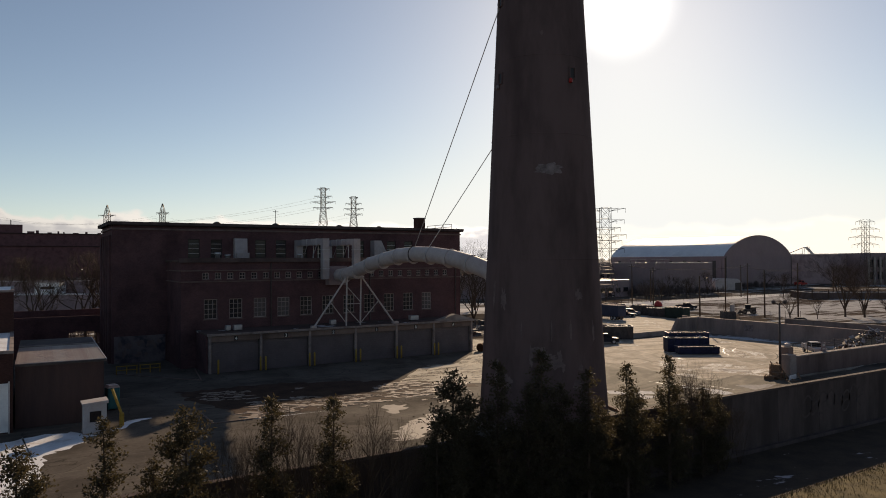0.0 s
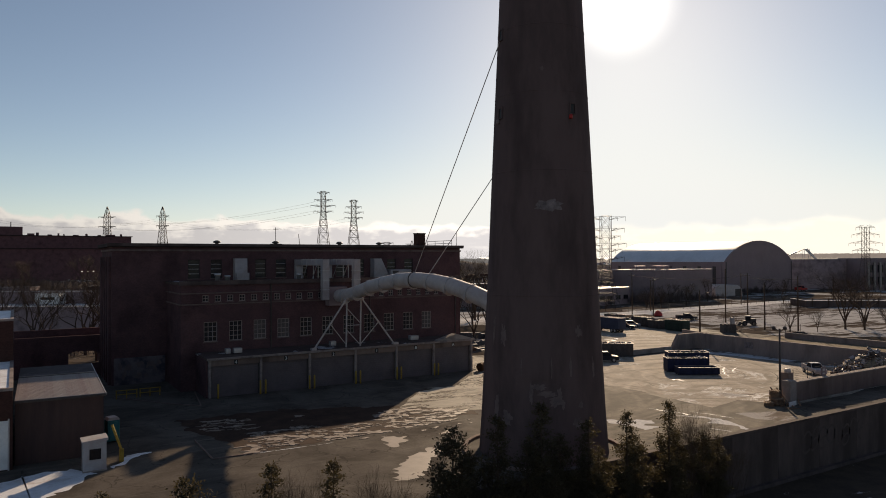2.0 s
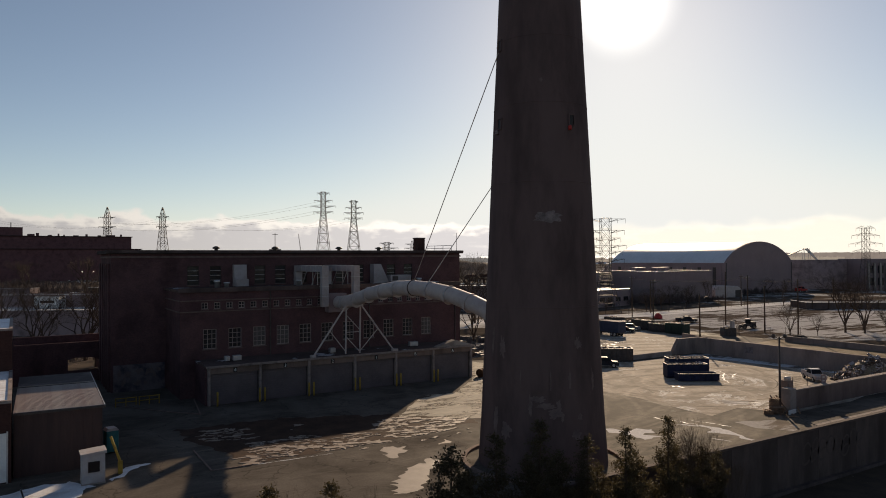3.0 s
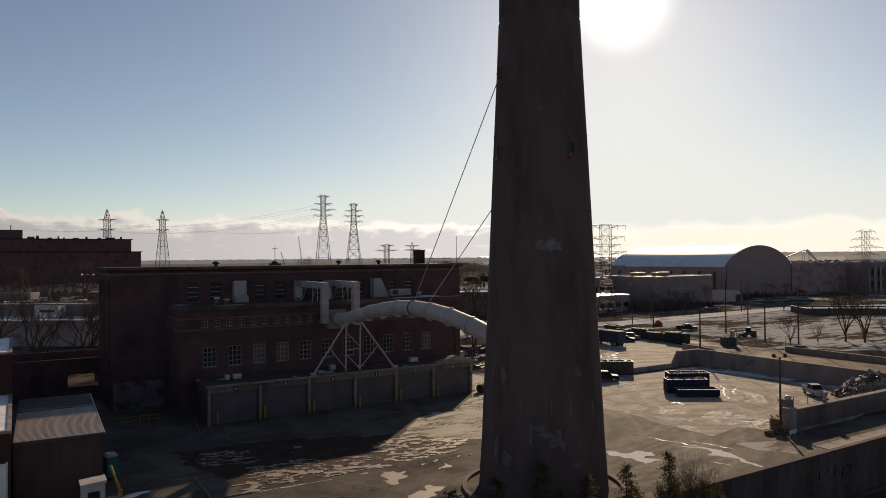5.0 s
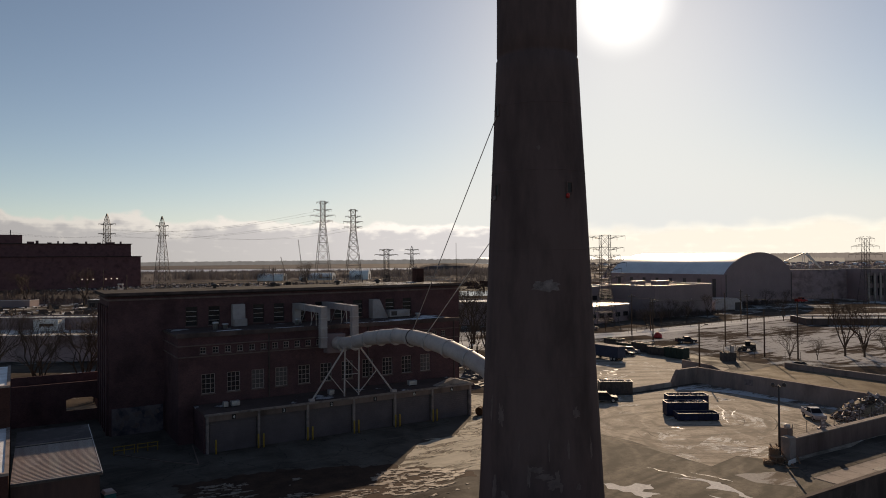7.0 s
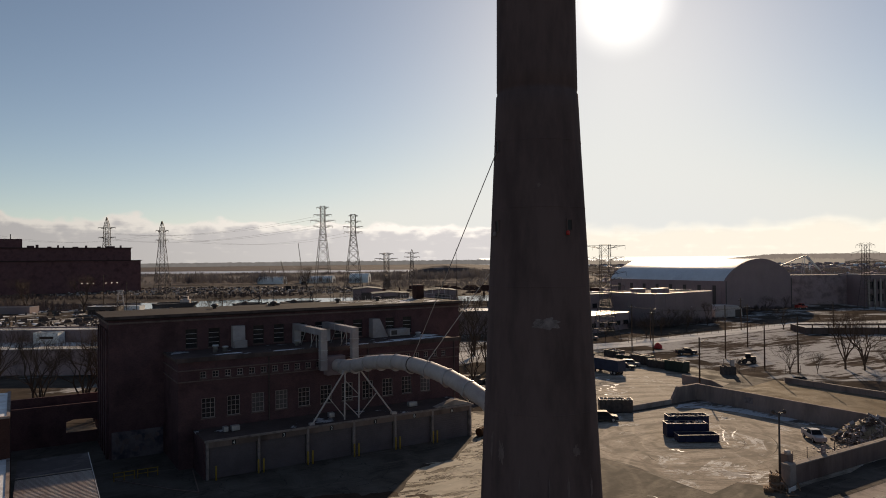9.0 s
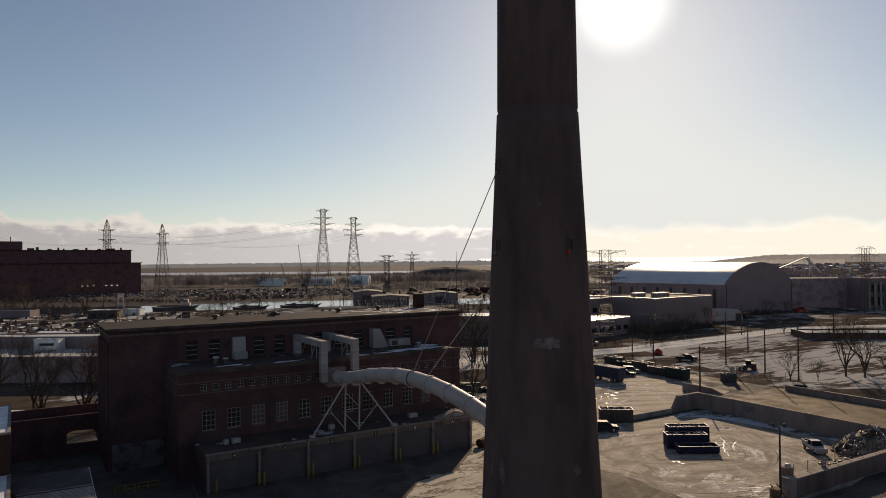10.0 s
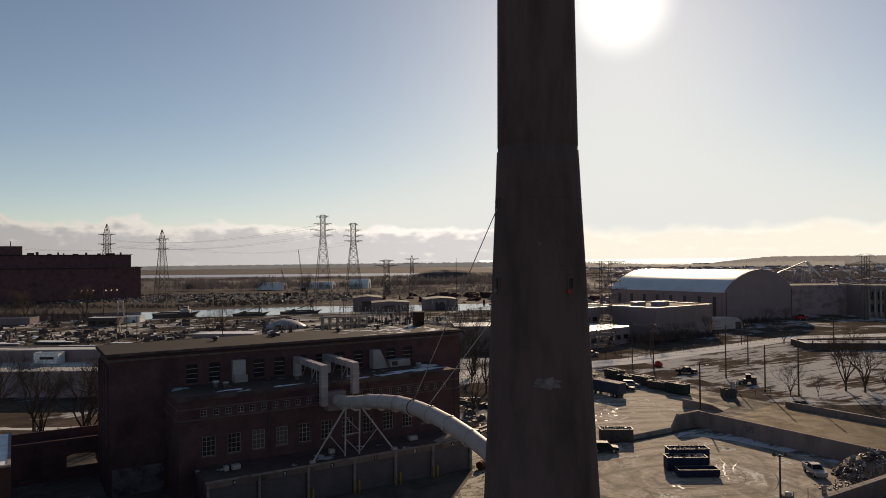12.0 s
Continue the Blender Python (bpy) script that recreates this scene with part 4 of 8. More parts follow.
part("side_wall", prism([(92, 0), (93, 0), (92.7, 3.0), (92.2, 3.0)], -38, -1.4), PUSH_WALL, push)
part("end_wall", prism([(84.6, 0), (93.0, 0), (93.0, 3.0), (86.8, 3.0)], -1.4, -0.7), PUSH_WALL, push)
part("low_wall", prism([(71.5, 0), (84.6, 0), (84.6, 0.9), (71.5, 0.9)], -1.5, -1.1), CONC, push)
part("notice", boxes((91.95, 91.99, -13.5, -11.7, 1.2, 2.3)), PATCH, push, "faded pale notice painted on the wall")
stub = thing("wall_stub", 103.3, 11.5, 0, -60, "short concrete wall sloping down to the ground", "wall", kind="structure")
part("wall_body", prism([(0, 0), (8.6, 0), (6.0, 1.2), (0, 2.0)], 0, 0.5), PUSH_WALL, stub)
back = thing("boundary_wall", 122.5, 0, 0, label="long low concrete boundary wall", category="wall", kind="structure")
part("wall_body", boxes((0, 0.5, -90, -0.3, 0, 1.1)), PUSH_WALL, back)
part("coping", boxes((-0.06, 0.56, -90, -0.3, 1.1, 1.2)), CONC, back)

# ---- chimney ----
chim = thing("chimney", 20.2, -41.0, -5.6, label="tall tapering stained concrete chimney with pale repairs", category="chimney")
prof = [(6.2, 0), (5.98, 5.0), (5.63, 10.2), (5.34, 16.2), (5.03, 22.0), (4.76, 28.0), (4.36, 36.5), (4.0, 43.6), (3.78, 48.5), (3.69, 48.55), (3.69, 48.95), (3.73, 49.0), (3.6, 62), (3.45, 74), (3.75, 74.2), (3.75, 75)]
smooth = []
for (ra, za), (rb, zb) in zip(prof, prof[1:]):
    n = max(1, int((zb - za) / 1.5))
    for k in range(n):
        smooth.append((ra + (rb - ra) * k / n, za + (zb - za) * k / n))
smooth.append(prof[-1])
part("shaft", lathe(smooth, 64), CHIM, chim)


def chim_r(z):
    for (ra, za), (rb, zb) in zip(prof, prof[1:]):
        if za <= z <= zb:
            return ra + (rb - ra) * (z - za) / max(1e-6, zb - za)
    return prof[-1][0]


def on_shaft(name, z, ang, w, h, material, label, lift=0.03, ragged=0.0, seed=0):
    """A thin curved patch that hugs the shaft; ang: degrees round from the side facing the road."""
    bm = bmesh.new()
    n, m = 10, 8
    a0 = radians(-113.0 + ang)
    for layer in (0,):
        vs = [[None] * (m + 1) for _ in range(n + 1)]
        for i in range(n + 1):
            for j in range(m + 1):
                s, t = i / n * 2 - 1, j / m * 2 - 1
                k = 1.0
                if ragged:
                    rr = math.hypot(s, t)
                    sq = max(abs(s), abs(t)) / max(rr, 1e-6)
                    k = sq * (1 + ragged * noise.noise((s * 2.5, t * 2.5, seed)))
                zz = z + h / 2 * t * k
                r = chim_r(zz) + lift
                a = a0 + s * k * w / 2 / r
                vs[i][j] = bm.verts.new((r * math.cos(a), r * math.sin(a), zz))
        for i in range(n):
            for j in range(m):
                bm.faces.new((vs[i][j], vs[i + 1][j], vs[i + 1][j + 1], vs[i][j + 1]))
    return part(name, bm, material, chim, label)


on_shaft("repair_patch", 27.85, -9, 2.3, 1.0, PATCH, "pale repair patch", ragged=0.55, seed=2)
for k, (z, a, w, h) in enumerate(((16.5, -56, 0.65, 1.5), (16.9, -70, 0.3, 2.6), (17.0, 17.7, 0.5, 0.75), (16.8, 19.5, 0.7, 0.5), (39.9, -15.2, 0.3, 0.35), (12.3, -20, 1.2, 0.5), (11.7, -12, 1.5, 0.5), (11.1, -5, 1.3, 0.8), (11.5, -2, 0.5, 1.3), (11.6, -27, 0.35, 1.6), (10.7, 18.3, 0.45, 0.6), (10.6, 1, 0.25, 0.4), (13.6, 36, 0.3, 1.6), (14.0, 9, 0.25, 1.4), (13.9, -36, 0.15, 1.6), (13.9, -9, 0.15, 1.6), (10.2, -62, 0.6, 1.8), (9.4, -50, 0.9, 1.2), (9.2, 14, 0.7, 0.8))):
    on_shaft("repair_patch", z, a, w, h, STREAK, "pale weathered mortar streak", ragged=0.8, seed=k + 9)
on_shaft("blocked_opening", 13.8, -23, 2.4, 1.8, CHIM, "blocked square opening", lift=0.10)
for k in (20, 31, 38, 44):
    rr = chim_r(k) + 0.01
    part("lift_joint", lathe([(rr - 0.03, k - 0.05), (rr + 0.012, k - 0.02), (rr + 0.012, k + 0.02), (rr - 0.03, k + 0.05)], 64), CHIM, chim)
for a, z in ((-72, 35.9), (21.5, 35.9), (-79, 43.2)):
    aa = radians(-113.0 + a)
    r = chim_r(z)
    ob = part("niche_frame", boxes((-0.32, 0.32, -0.1, 0.04, 0, 0.09), (-0.32, 0.32, -0.1, 0.04, 0.95, 1.04), (-0.32, -0.24, -0.1, 0.04, 0.09, 0.95), (0.24, 0.32, -0.1, 0.04, 0.09, 0.95)), CHIM, chim, "raised concrete rim of a small access niche")
    ob.matrix_basis = pose(r * math.cos(aa), r * math.sin(aa), z, 0, 0, math.degrees(aa) + 90)
    ob = part("niche_door", boxes((-0.24, 0.24, -0.02, 0.01, 0.09, 0.95)), BLACK, chim, "small dark access door")
    ob.matrix_basis = pose((r + 0.01) * math.cos(aa), (r + 0.01) * math.sin(aa), z, 0, 0, math.degrees(aa) + 90)
for a, material, label in ((18.3, RED, "small red warning lamp"), (-76, PATCH, "small pale lamp bracket")):
    aa = radians(-113 + a)
    ob = part("warning_lamp", lathe([(0.14, 0), (0.18, 0.12), (0.16, 0.34), (0.06, 0.42)], 10), material, chim, label)
    ob.matrix_basis = pose((chim_r(35.8) + 0.12) * math.cos(aa), (chim_r(35.8) + 0.12) * math.sin(aa), 35.5)
kerb = thing("kerb_ring", 20.2, -41.0, 0, label="round concrete kerb at the foot of the chimney", category="kerb", kind="structure")
bm = bmesh.new()
pro = [(7.1, 0), (7.1, 0.22), (7.5, 0.22), (7.55, 0)]
arc = []
for k in range(41):
    a = radians(360 * k / 40)
    arc.append([bm.verts.new((r * math.cos(a), r * math.sin(a), z)) for r, z in pro])
for p, q in zip(arc, arc[1:]):
    for k in range(3):
        bm.faces.new((p[k], q[k], q[k + 1], p[k + 1]))
part("kerb_body", bm, CONC_WALL, kerb)

# ---- main building ----
main = thing("incinerator_building", 0, 0, 0, label="long dark red brick industrial hall with stepped blocks", category="building")
MID_WIN = [(0.3 + 3.42 * k, 2.1 + 3.42 * k, 6.5, 9.2) for k in range(11)]
SMALL_WIN = [(x, x + 0.85, 11.95, 12.85) for x in [0.1 + 1.67 * k for k in range(6)] + [10.1 + 1.67 * k for k in range(18)]]
UP_WIN = [(x, x + 1.7, 14.9, 17.75) for x in (0.3, 3.6, 7.0, 10.4, 13.7, 17.2, 20.6, 24.0, 27.4, 33.5, 36.9)]
bm = bmesh.new()
facade(bm, -10.0, 48.6, 0, 19.6, 16.8, 0.5, UP_WIN)
part("wall", bm, BRICK, main, "dark red brick front of the tall block")
part("wall", boxes((-10.0, -9.5, 17.3, 29.2, 0, 19.6)), BRICK, main)
part("wall", boxes((48.1, 48.6, 17.3, 29.2, 0, 19.6)), BRICK, main)
part("wall", boxes((-10.0, 48.6, 29.2, 29.7, 0, 19.6)), BRICK, main)
for y in (17.6, 20.2, 22.8, 25.4, 28.0):
    part("pilaster", boxes((-10.35, -10.0, y, y + 1.1, 0, 18.2)), BRICK, main)
part("cornice", boxes((-10.15, 48.75, 16.65, 29.85, 19.0, 19.25)), STONE, main)
part("roof", bevelled(boxes((-10.6, 49.1, 16.3, 30.2, 19.6, 20.1)), 0.04), ROOF, main, "flat brown felt roof with a thin overhang")
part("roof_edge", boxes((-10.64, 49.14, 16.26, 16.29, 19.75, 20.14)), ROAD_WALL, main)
bm = bmesh.new()
facade(bm, -2.7, 41.7, 0, 14.3, 6.5, 0.45, MID_WIN + SMALL_WIN)
part("wall", bm, BRICK, main, "dark red brick front of the lower block")
part("wall", boxes((-2.7, -2.25, 6.95, 16.8, 0, 14.3)), BRICK, main)
part("wall", boxes((41.25, 41.7, 6.95, 16.8, 0, 14.3)), BRICK, main)
part("roof", boxes((-2.9, 41.9, 6.3, 16.8, 14.3, 14.6)), ROOF_GREY, main, "grey felt roof with patches of snow")
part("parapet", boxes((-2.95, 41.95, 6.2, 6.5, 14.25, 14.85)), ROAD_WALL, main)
for z in (11.55, 13.05):
    part("string_course", boxes((-2.8, 41.8, 6.38, 6.5, z, z + 0.16)), STONE, main)
    part("string_course", boxes((-2.82, -2.7, 6.38, 16.8, z, z + 0.16)), STONE, main)
for x in (9.6, 25.2, 40.9):
    part("downpipe", rods([((x, 6.4, 5), (x, 6.4, 14.2))], 0.09), STEEL_D, main)
part("inner_floor", boxes((-9.5, 48.1, 17.3, 29.2, 14.0, 14.3)), ROOF_GREY, main)


def window(parent, x0, x1, z0, z1, y, cols, rows_, material, kind="window", frame_m=None, bar_m=None):
    w = part(kind, boxes((x0, x0 + 0.09, y + 0.12, y + 0.22, z0, z1), (x1 - 0.09, x1, y + 0.12, y + 0.22, z0, z1), (x0 + 0.09, x1 - 0.09, y + 0.12, y + 0.22, z0, z0 + 0.09), (x0 + 0.09, x1 - 0.09, y + 0.12, y + 0.22, z1 - 0.09, z1)), frame_m or WIN_FRAME, parent)
    bm = bmesh.new()
    for k in range(1, cols):
        x = x0 + (x1 - x0) * k / cols
        box(bm, x - 0.03, x + 0.03, y + 0.13, y + 0.2, z0 + 0.09, z1 - 0.09)
    for k in range(1, rows_):
        z = z0 + (z1 - z0) * k / rows_
        box(bm, x0 + 0.09, x1 - 0.09, y + 0.135, y + 0.195, z - 0.03, z + 0.03)
    part("muntins", bm, bar_m or WIN_FRAME, w)
    part("pane", boxes((x0 + 0.05, x1 - 0.05, y + 0.2, y + 0.21, z0 + 0.05, z1 - 0.05)), material, w)
    part("sill", boxes((x0 - 0.1, x1 + 0.1, y - 0.08, y + 0.2, z0 - 0.14, z0)), STONE, w)
    return w


for k, h in enumerate(MID_WIN):
    window(main, *h, 6.5, 3, 4, GLASS_PALE if k in (2, 3, 10) else GLASS)
for h in SMALL_WIN:
    window(main, *h, 6.5, 2, 2, GLASS)
for k, h in enumerate(UP_WIN):
    if k not in (2,):
        window(main, *h, 16.8, 1, 4, GLASS, frame_m=WIN_DARK, bar_m=KIOSK)
    else:
        part("window_board", boxes((h[0], h[1], 17.0, 17.1, h[2], h[3])), DUCT, main)

part("painted_panel", boxes((-9.7, -2.9, 16.66, 16.8, 0.0, 3.8)), PALE_BLUE, main, "pale blue painted lower wall with dark marks")
for k, (x, z, w_, h_) in enumerate(((-7.6, 1.2, 0.9, 0.8), (-6.2, 2.2, 0.5, 0.5), (-5.2, 2.0, 0.7, 0.4), (-4.6, 0.9, 0.4, 1.0))):
    part("mark", boxes((x, x + w_, 16.63, 16.66, z, z + h_)), DOOR_G, main)
for k, (x, z, w_, h_) in enumerate(((-8.9, 2.6, 0.5, 0.9), (-7.9, 2.4, 0.9, 0.7), (-6.6, 1.2, 0.8, 0.6), (-6.3, 2.8, 1.0, 0.6), (-5.0, 2.6, 0.9, 0.8), (-4.3, 2.2, 0.5, 0.9), (-3.7, 2.9, 0.5, 0.5), (-8.4, 1.4, 0.5, 0.8), (-5.5, 1.1, 0.4, 0.5))):
    bm = bmesh.new()
    ring = []
    for j in range(18):
        a = j * math.tau / 18
        r = 1 + 0.7 * noise.noise((math.cos(a) * 1.8, math.sin(a) * 1.8, k * 3.3))
        ring.append(bm.verts.new((x + w_ * 0.6 * r * math.cos(a), 16.645, z + h_ * 0.6 * r * math.sin(a))))
    bm.faces.new(ring)
    part("paint_patch", bm, STREAK, main, "faded pale paint patch")
# garage range
gar = thing("truck_garage", 0, 0, 0, label="low concrete-framed garage with six roller doors", category="garage")
POSTS = (-0.4, 6.2, 13.0, 19.9, 26.5, 32.9, 39.8)
for x in POSTS:
    part("post", bevelled(boxes((x - 0.17, x + 0.17, -0.05, 0.4, 0, 5.05)), 0.03), POST_CONC, gar)
for k, (a, b) in enumerate(zip(POSTS, POSTS[1:])):
    part("lintel", boxes((a + 0.17, b - 0.17, 0.02, 0.38, 4.05, 4.75)), CONC_WALL, gar)
    door = part("roller_door", boxes((a + 0.17, b - 0.17, 0.42, 0.5, 0, 4.05)), DOOR_G, gar, "slate-grey roller door, shut")
    bm = bmesh.new()
    for j in range(13):
        z = 0.1 + j * 0.3
        box(bm, a + 0.33, b - 0.33, 0.385, 0.42, z, z + 0.26)
    part("slats", bm, DOOR_G, door)
    part("door_track", boxes((a + 0.17, a + 0.31, 0.36, 0.42, 0, 4.05)), STEEL_D, door)
    part("door_track", boxes((b - 0.31, b - 0.17, 0.36, 0.42, 0, 4.05)), STEEL_D, door)
part("roof", boxes((-0.8, 40.2, -0.25, 6.5, 4.9, 5.1)), ROOF_GREY, gar, "flat dark roof of the garage")
part("fascia", boxes((-0.85, 40.25, -0.32, -0.25, 4.82, 5.12)), POST_CONC, gar)
part("side_wall", boxes((-0.8, -0.5, 0.4, 6.5, 0, 4.9)), BRICK, gar)
part("side_wall", boxes((39.9, 40.2, 0.4, 6.5, 0, 4.9)), BRICK, gar)
part("gable_cap", prism([(33.6, 5.1), (40.2, 5.1), (36.9, 6.0)], 0.0, 1.2), CONC, gar, "low pale gable over the end door")
for k, (a, b) in enumerate(zip(POSTS, POSTS[1:])):
    m = (a + b) / 2
    sign = part("number_plate", boxes((m - 0.25, m + 0.25, -0.02, 0.018, 4.1, 4.7)), BLACK, gar, "dark door number plate")
    txt = "4321BA"[k]
    if txt:
        cu = bpy.data.curves.new("digit", "FONT")
        cu.body, cu.size, cu.align_x, cu.extrude = txt, 0.62, "CENTER", 0.004
        tmp = new("digit", cu)
        dg = bpy.context.evaluated_depsgraph_get()
        me = bpy.data.meshes.new_from_object(tmp.evaluated_get(dg))
        bpy.data.objects.remove(tmp)
        me.materials.clear()
        me.materials.append(WHITE)
        d = new("digit", me)
        d.parent = sign
        d.matrix_basis = pose(m, -0.03, 4.18, 90, 0, 0)


def bollard():
    ob = thing("bollard", 0, 0, 0, label="yellow steel bollard beside a garage post", category="bollard", group="garage bollards")
    part("tube", lathe([(0.12, 0), (0.12, 1.75), (0.09, 1.83), (0.03, 1.86)], 12), YELLOW, ob)
    return ob


first = None
for x in POSTS:
    for dx in (-0.25, 0.45):
        if x > 39:
            continue
        m = pose(x + dx if x > 0 else x + 0.9, -0.55, 0)
        if x < 0 and dx > 0:
            continue
        if first is None:
            first = bollard()
            first.matrix_basis = m
        else:
            copy_thing(first, m)

# roof plant of the main hall
for x, y in ((6.5, 25), (16.5, 25.5), (28.5, 26), (37, 27)):
    v = thing("roof_vent", x, y, 20.1, label="squat dark steel roof ventilator", category="vent", group="roof ventilators")
    part("neck", lathe([(0.3, 0), (0.3, 0.4)], 14), STEEL_D, v)
    part("cowl", lathe([(0.35, 0.35), (0.6, 0.42), (0.6, 0.6), (0.2, 0.8)], 14), STEEL_D, v)
v = thing("antenna", 17, 27, 20.1, label="thin roof antenna on a squat base", category="antenna")
part("base", boxes((-0.9, 0.9, -0.5, 0.5, 0, 0.35)), STEEL_D, v)
part("mast", rods([((0, 0, 0.3), (0, 0, 3.2))], 0.05), STEEL_D, v)
part("crossbar", rods([((-0.5, 0, 2.9), (0.5, 0, 2.9))], 0.04), STEEL_D, v)
v = thing("roof_stack", 46.6, 28.4, 20.1, label="square dark brick roof stack", category="stack")
part("shaft", boxes((-0.85, 0.85, -0.8, 0.8, 0, 2.5)), BRICK_DARK, v)
part("cap", boxes((-0.95, 0.95, -0.9, 0.9, 2.5, 2.7)), STONE, v)
v = thing("roof_rail", 47.6, 21, 20.1, label="white steel pipe rail on the roof", category="rail")
part("rail", rods([((0, -3, 1.0), (0, 6, 1.0)), ((0, -3, 0.5), (0, 6, 0.5))] + [((0, y, 0), (0, y, 1.0)) for y in (-3, 0, 3, 6)], 0.05), STEEL_W, v)
rngR = random.Random(61)
for k in range(44):
    x, y = rngR.triangular(25, 48, 43), rngR.uniform(17.2, 29.4)
    blot("snow_patch", x, y, rngR.uniform(0.25, 1.7), rngR.uniform(0.2, 0.6), rngR.uniform(-25, 25), SNOW, "patch of wet snow on the roof", z=20.106, seed=k + 300, rough=0.9, group="roof snow")
for k, (x, y, rx, ry) in enumerate(((35, 10, 4.5, 1.2), (30, 8.8, 3.0, 0.6), (39, 13, 2.2, 1.4), (13, 8.6, 2.4, 0.5), (24.5, 8.3, 1.6, 0.5), (5, 9.5, 2, 0.5))):
    blot("snow_patch", x, y, rx, ry, 4, SNOW, "patch of snow on the lower roof", z=14.612, seed=k + 320, rough=0.7, group="roof snow")


def hood(x, w, h, d, label):
    ob = thing("air_hood", x, 16.8, 14.6, label=label, category="duct")
    part("shell", prism([(-d, 0), (0, 0), (0, h), (-d * 0.8, h)], 0, w, "x"), DUCT, ob)
    part("box", bevelled(boxes((0.1, w + 0.15, -d - 0.5, -d * 0.4, 0, h * 0.33)), 0.03), DUCT, ob)
    return ob


hood(7.0, 1.9, 3.3, 1.1, "tall pale sheet-metal air hood against the brick")
ob = thing("air_hood", 30.3, 16.8, 14.6, label="pale flaring sheet-metal air hood on the roof", category="duct")
part("shell", prism([(0, 0), (2.9, 0), (1.3, 3.2), (0, 3.2)], -1.6, 0), DUCT, ob)
ob = thing("roof_unit", 33.2, 14.6, 14.6, label="low pale rooftop air unit", category="air unit")
part("casing", bevelled(boxes((0, 3.9, 0, 1.7, 0.15, 1.3)), 0.04), DUCT, ob)
part("grille", boxes((0.3, 1.4, -0.02, 0.02, 0.35, 1.1)), STEEL_D, ob)
part("skid", boxes((0.1, 3.8, 0.2, 0.4, 0, 0.15), (0.1, 3.8, 1.3, 1.5, 0, 0.15)), STEEL_D, ob)
for x, h in ((3.6, 1.1), (5.0, 0.8), (16.0, 0.9), (37.5, 0.8)):
    ob = thing("roof_fan", x, 12.5, 14.6, label="small grey roof fan", category="vent")
    part("body", lathe([(0.35, 0), (0.35, h * 0.7), (0.5, h * 0.75), (0.45, h)], 12), STEEL_G, ob)
for x, s in ((2.6, 0.3), (3.9, 0.55), (31, 0.7), (17.6, 0.4)):
    ob = thing("roof_unit", x, 3.0, 5.1, label="small grey unit on the garage roof", category="air unit")
    part("casing", bevelled(boxes((-s, s, -0.4, 0.4, 0.1, 0.75)), 0.03), STEEL_G, ob)
    part("foot", boxes((-s * 0.8, -s * 0.6, -0.3, 0.3, 0, 0.1)), STEEL_D, ob)
    part("foot", boxes((s * 0.6, s * 0.8, -0.3, 0.3, 0, 0.1)), STEEL_D, ob)


def square_duct(x0, x1, drop, label):
    ob = thing("square_duct", 0, 0, 0, label=label, category="duct")
    part("run", boxes((x0, x1, 5.5, 16.75, 16.8, 17.7)), DUCT, ob)
    part("drop", boxes((x0, x1, 4.55, 5.5, drop, 17.7)), DUCT, ob)
    part("riser", boxes((x0 - 0.05, x1 + 0.05, 15.7, 16.7, 14.6, 16.8)), DUCT, ob)
    for y in (7.2, 9.2, 11.2, 13.2):
        part("joint_band", boxes((x0 - 0.06, x1 + 0.06, y, y + 0.1, 16.75, 17.75)), STEEL_G, ob)
    for z in (13.2, 14.6, 16.0):
        part("joint_band", boxes((x0 - 0.06, x1 + 0.06, 4.5, 5.55, z, z + 0.08)), STEEL_G, ob)
    for pair in (((x0, 7, 16.8), (x0, 9, 14.6)), ((x1, 11, 16.8), (x1, 11, 14.6)), ((x0, 11, 16.8), (x0, 13, 14.6)), ((x1, 9, 16.8), (x1, 9, 14.6))):
        part("brace", rods([pair], 0.06), STEEL_G, ob)
    return ob


square_duct(16.75, 17.75, 11.7, "pale square sheet-metal duct bending down the wall")
square_duct(21.75, 22.75, 13.0, "pale square sheet-metal duct leading to the flue")

# the great flue
PIPE = [(19.5, 6.5, 12.2), (19.5, 2.5, 12.4), (19.6, -1.5, 13.05), (19.6, -5.5, 13.9), (19.7, -9.5, 14.5), (19.75, -13.5, 14.98), (19.8, -17.5, 15.15), (19.9, -21.5, 15.03), (20.0, -25.5, 14.65), (20.1, -29.5, 13.96), (20.2, -33.5, 13.0), (20.2, -37.0, 12.0)]
flue = thing("flue", 0, 0, 0, label="great white arching steel flue from hall to chimney", category="flue")
bm = bmesh.new()
PR = 0.93
loops = []
fine_pts = []
for a, b in zip(PIPE, PIPE[1:]):
    fine_pts += [Vector(a).lerp(Vector(b), k / 3) for k in range(3)]
fine_pts.append(Vector(PIPE[-1]))
for k, p in enumerate(fine_pts):
    d = (fine_pts[min(k + 1, len(fine_pts) - 1)] - fine_pts[max(k - 1, 0)]).normalized()
    s = Vector((1, 0, 0))
    t = s.cross(d)
    loops.append([bm.verts.new(p + (s * math.cos(j * math.tau / 28) + t * math.sin(j * math.tau / 28)) * PR) for j in range(28)])
for p, q in zip(loops, loops[1:]):
    for j in range(28):
        bm.faces.new((p[j], p[(j + 1) % 28], q[(j + 1) % 28], q[j])).smooth = True
bmesh.ops.recalc_face_normals(bm, faces=bm.faces[:])
part("pipe", bm, STEEL_W, flue)
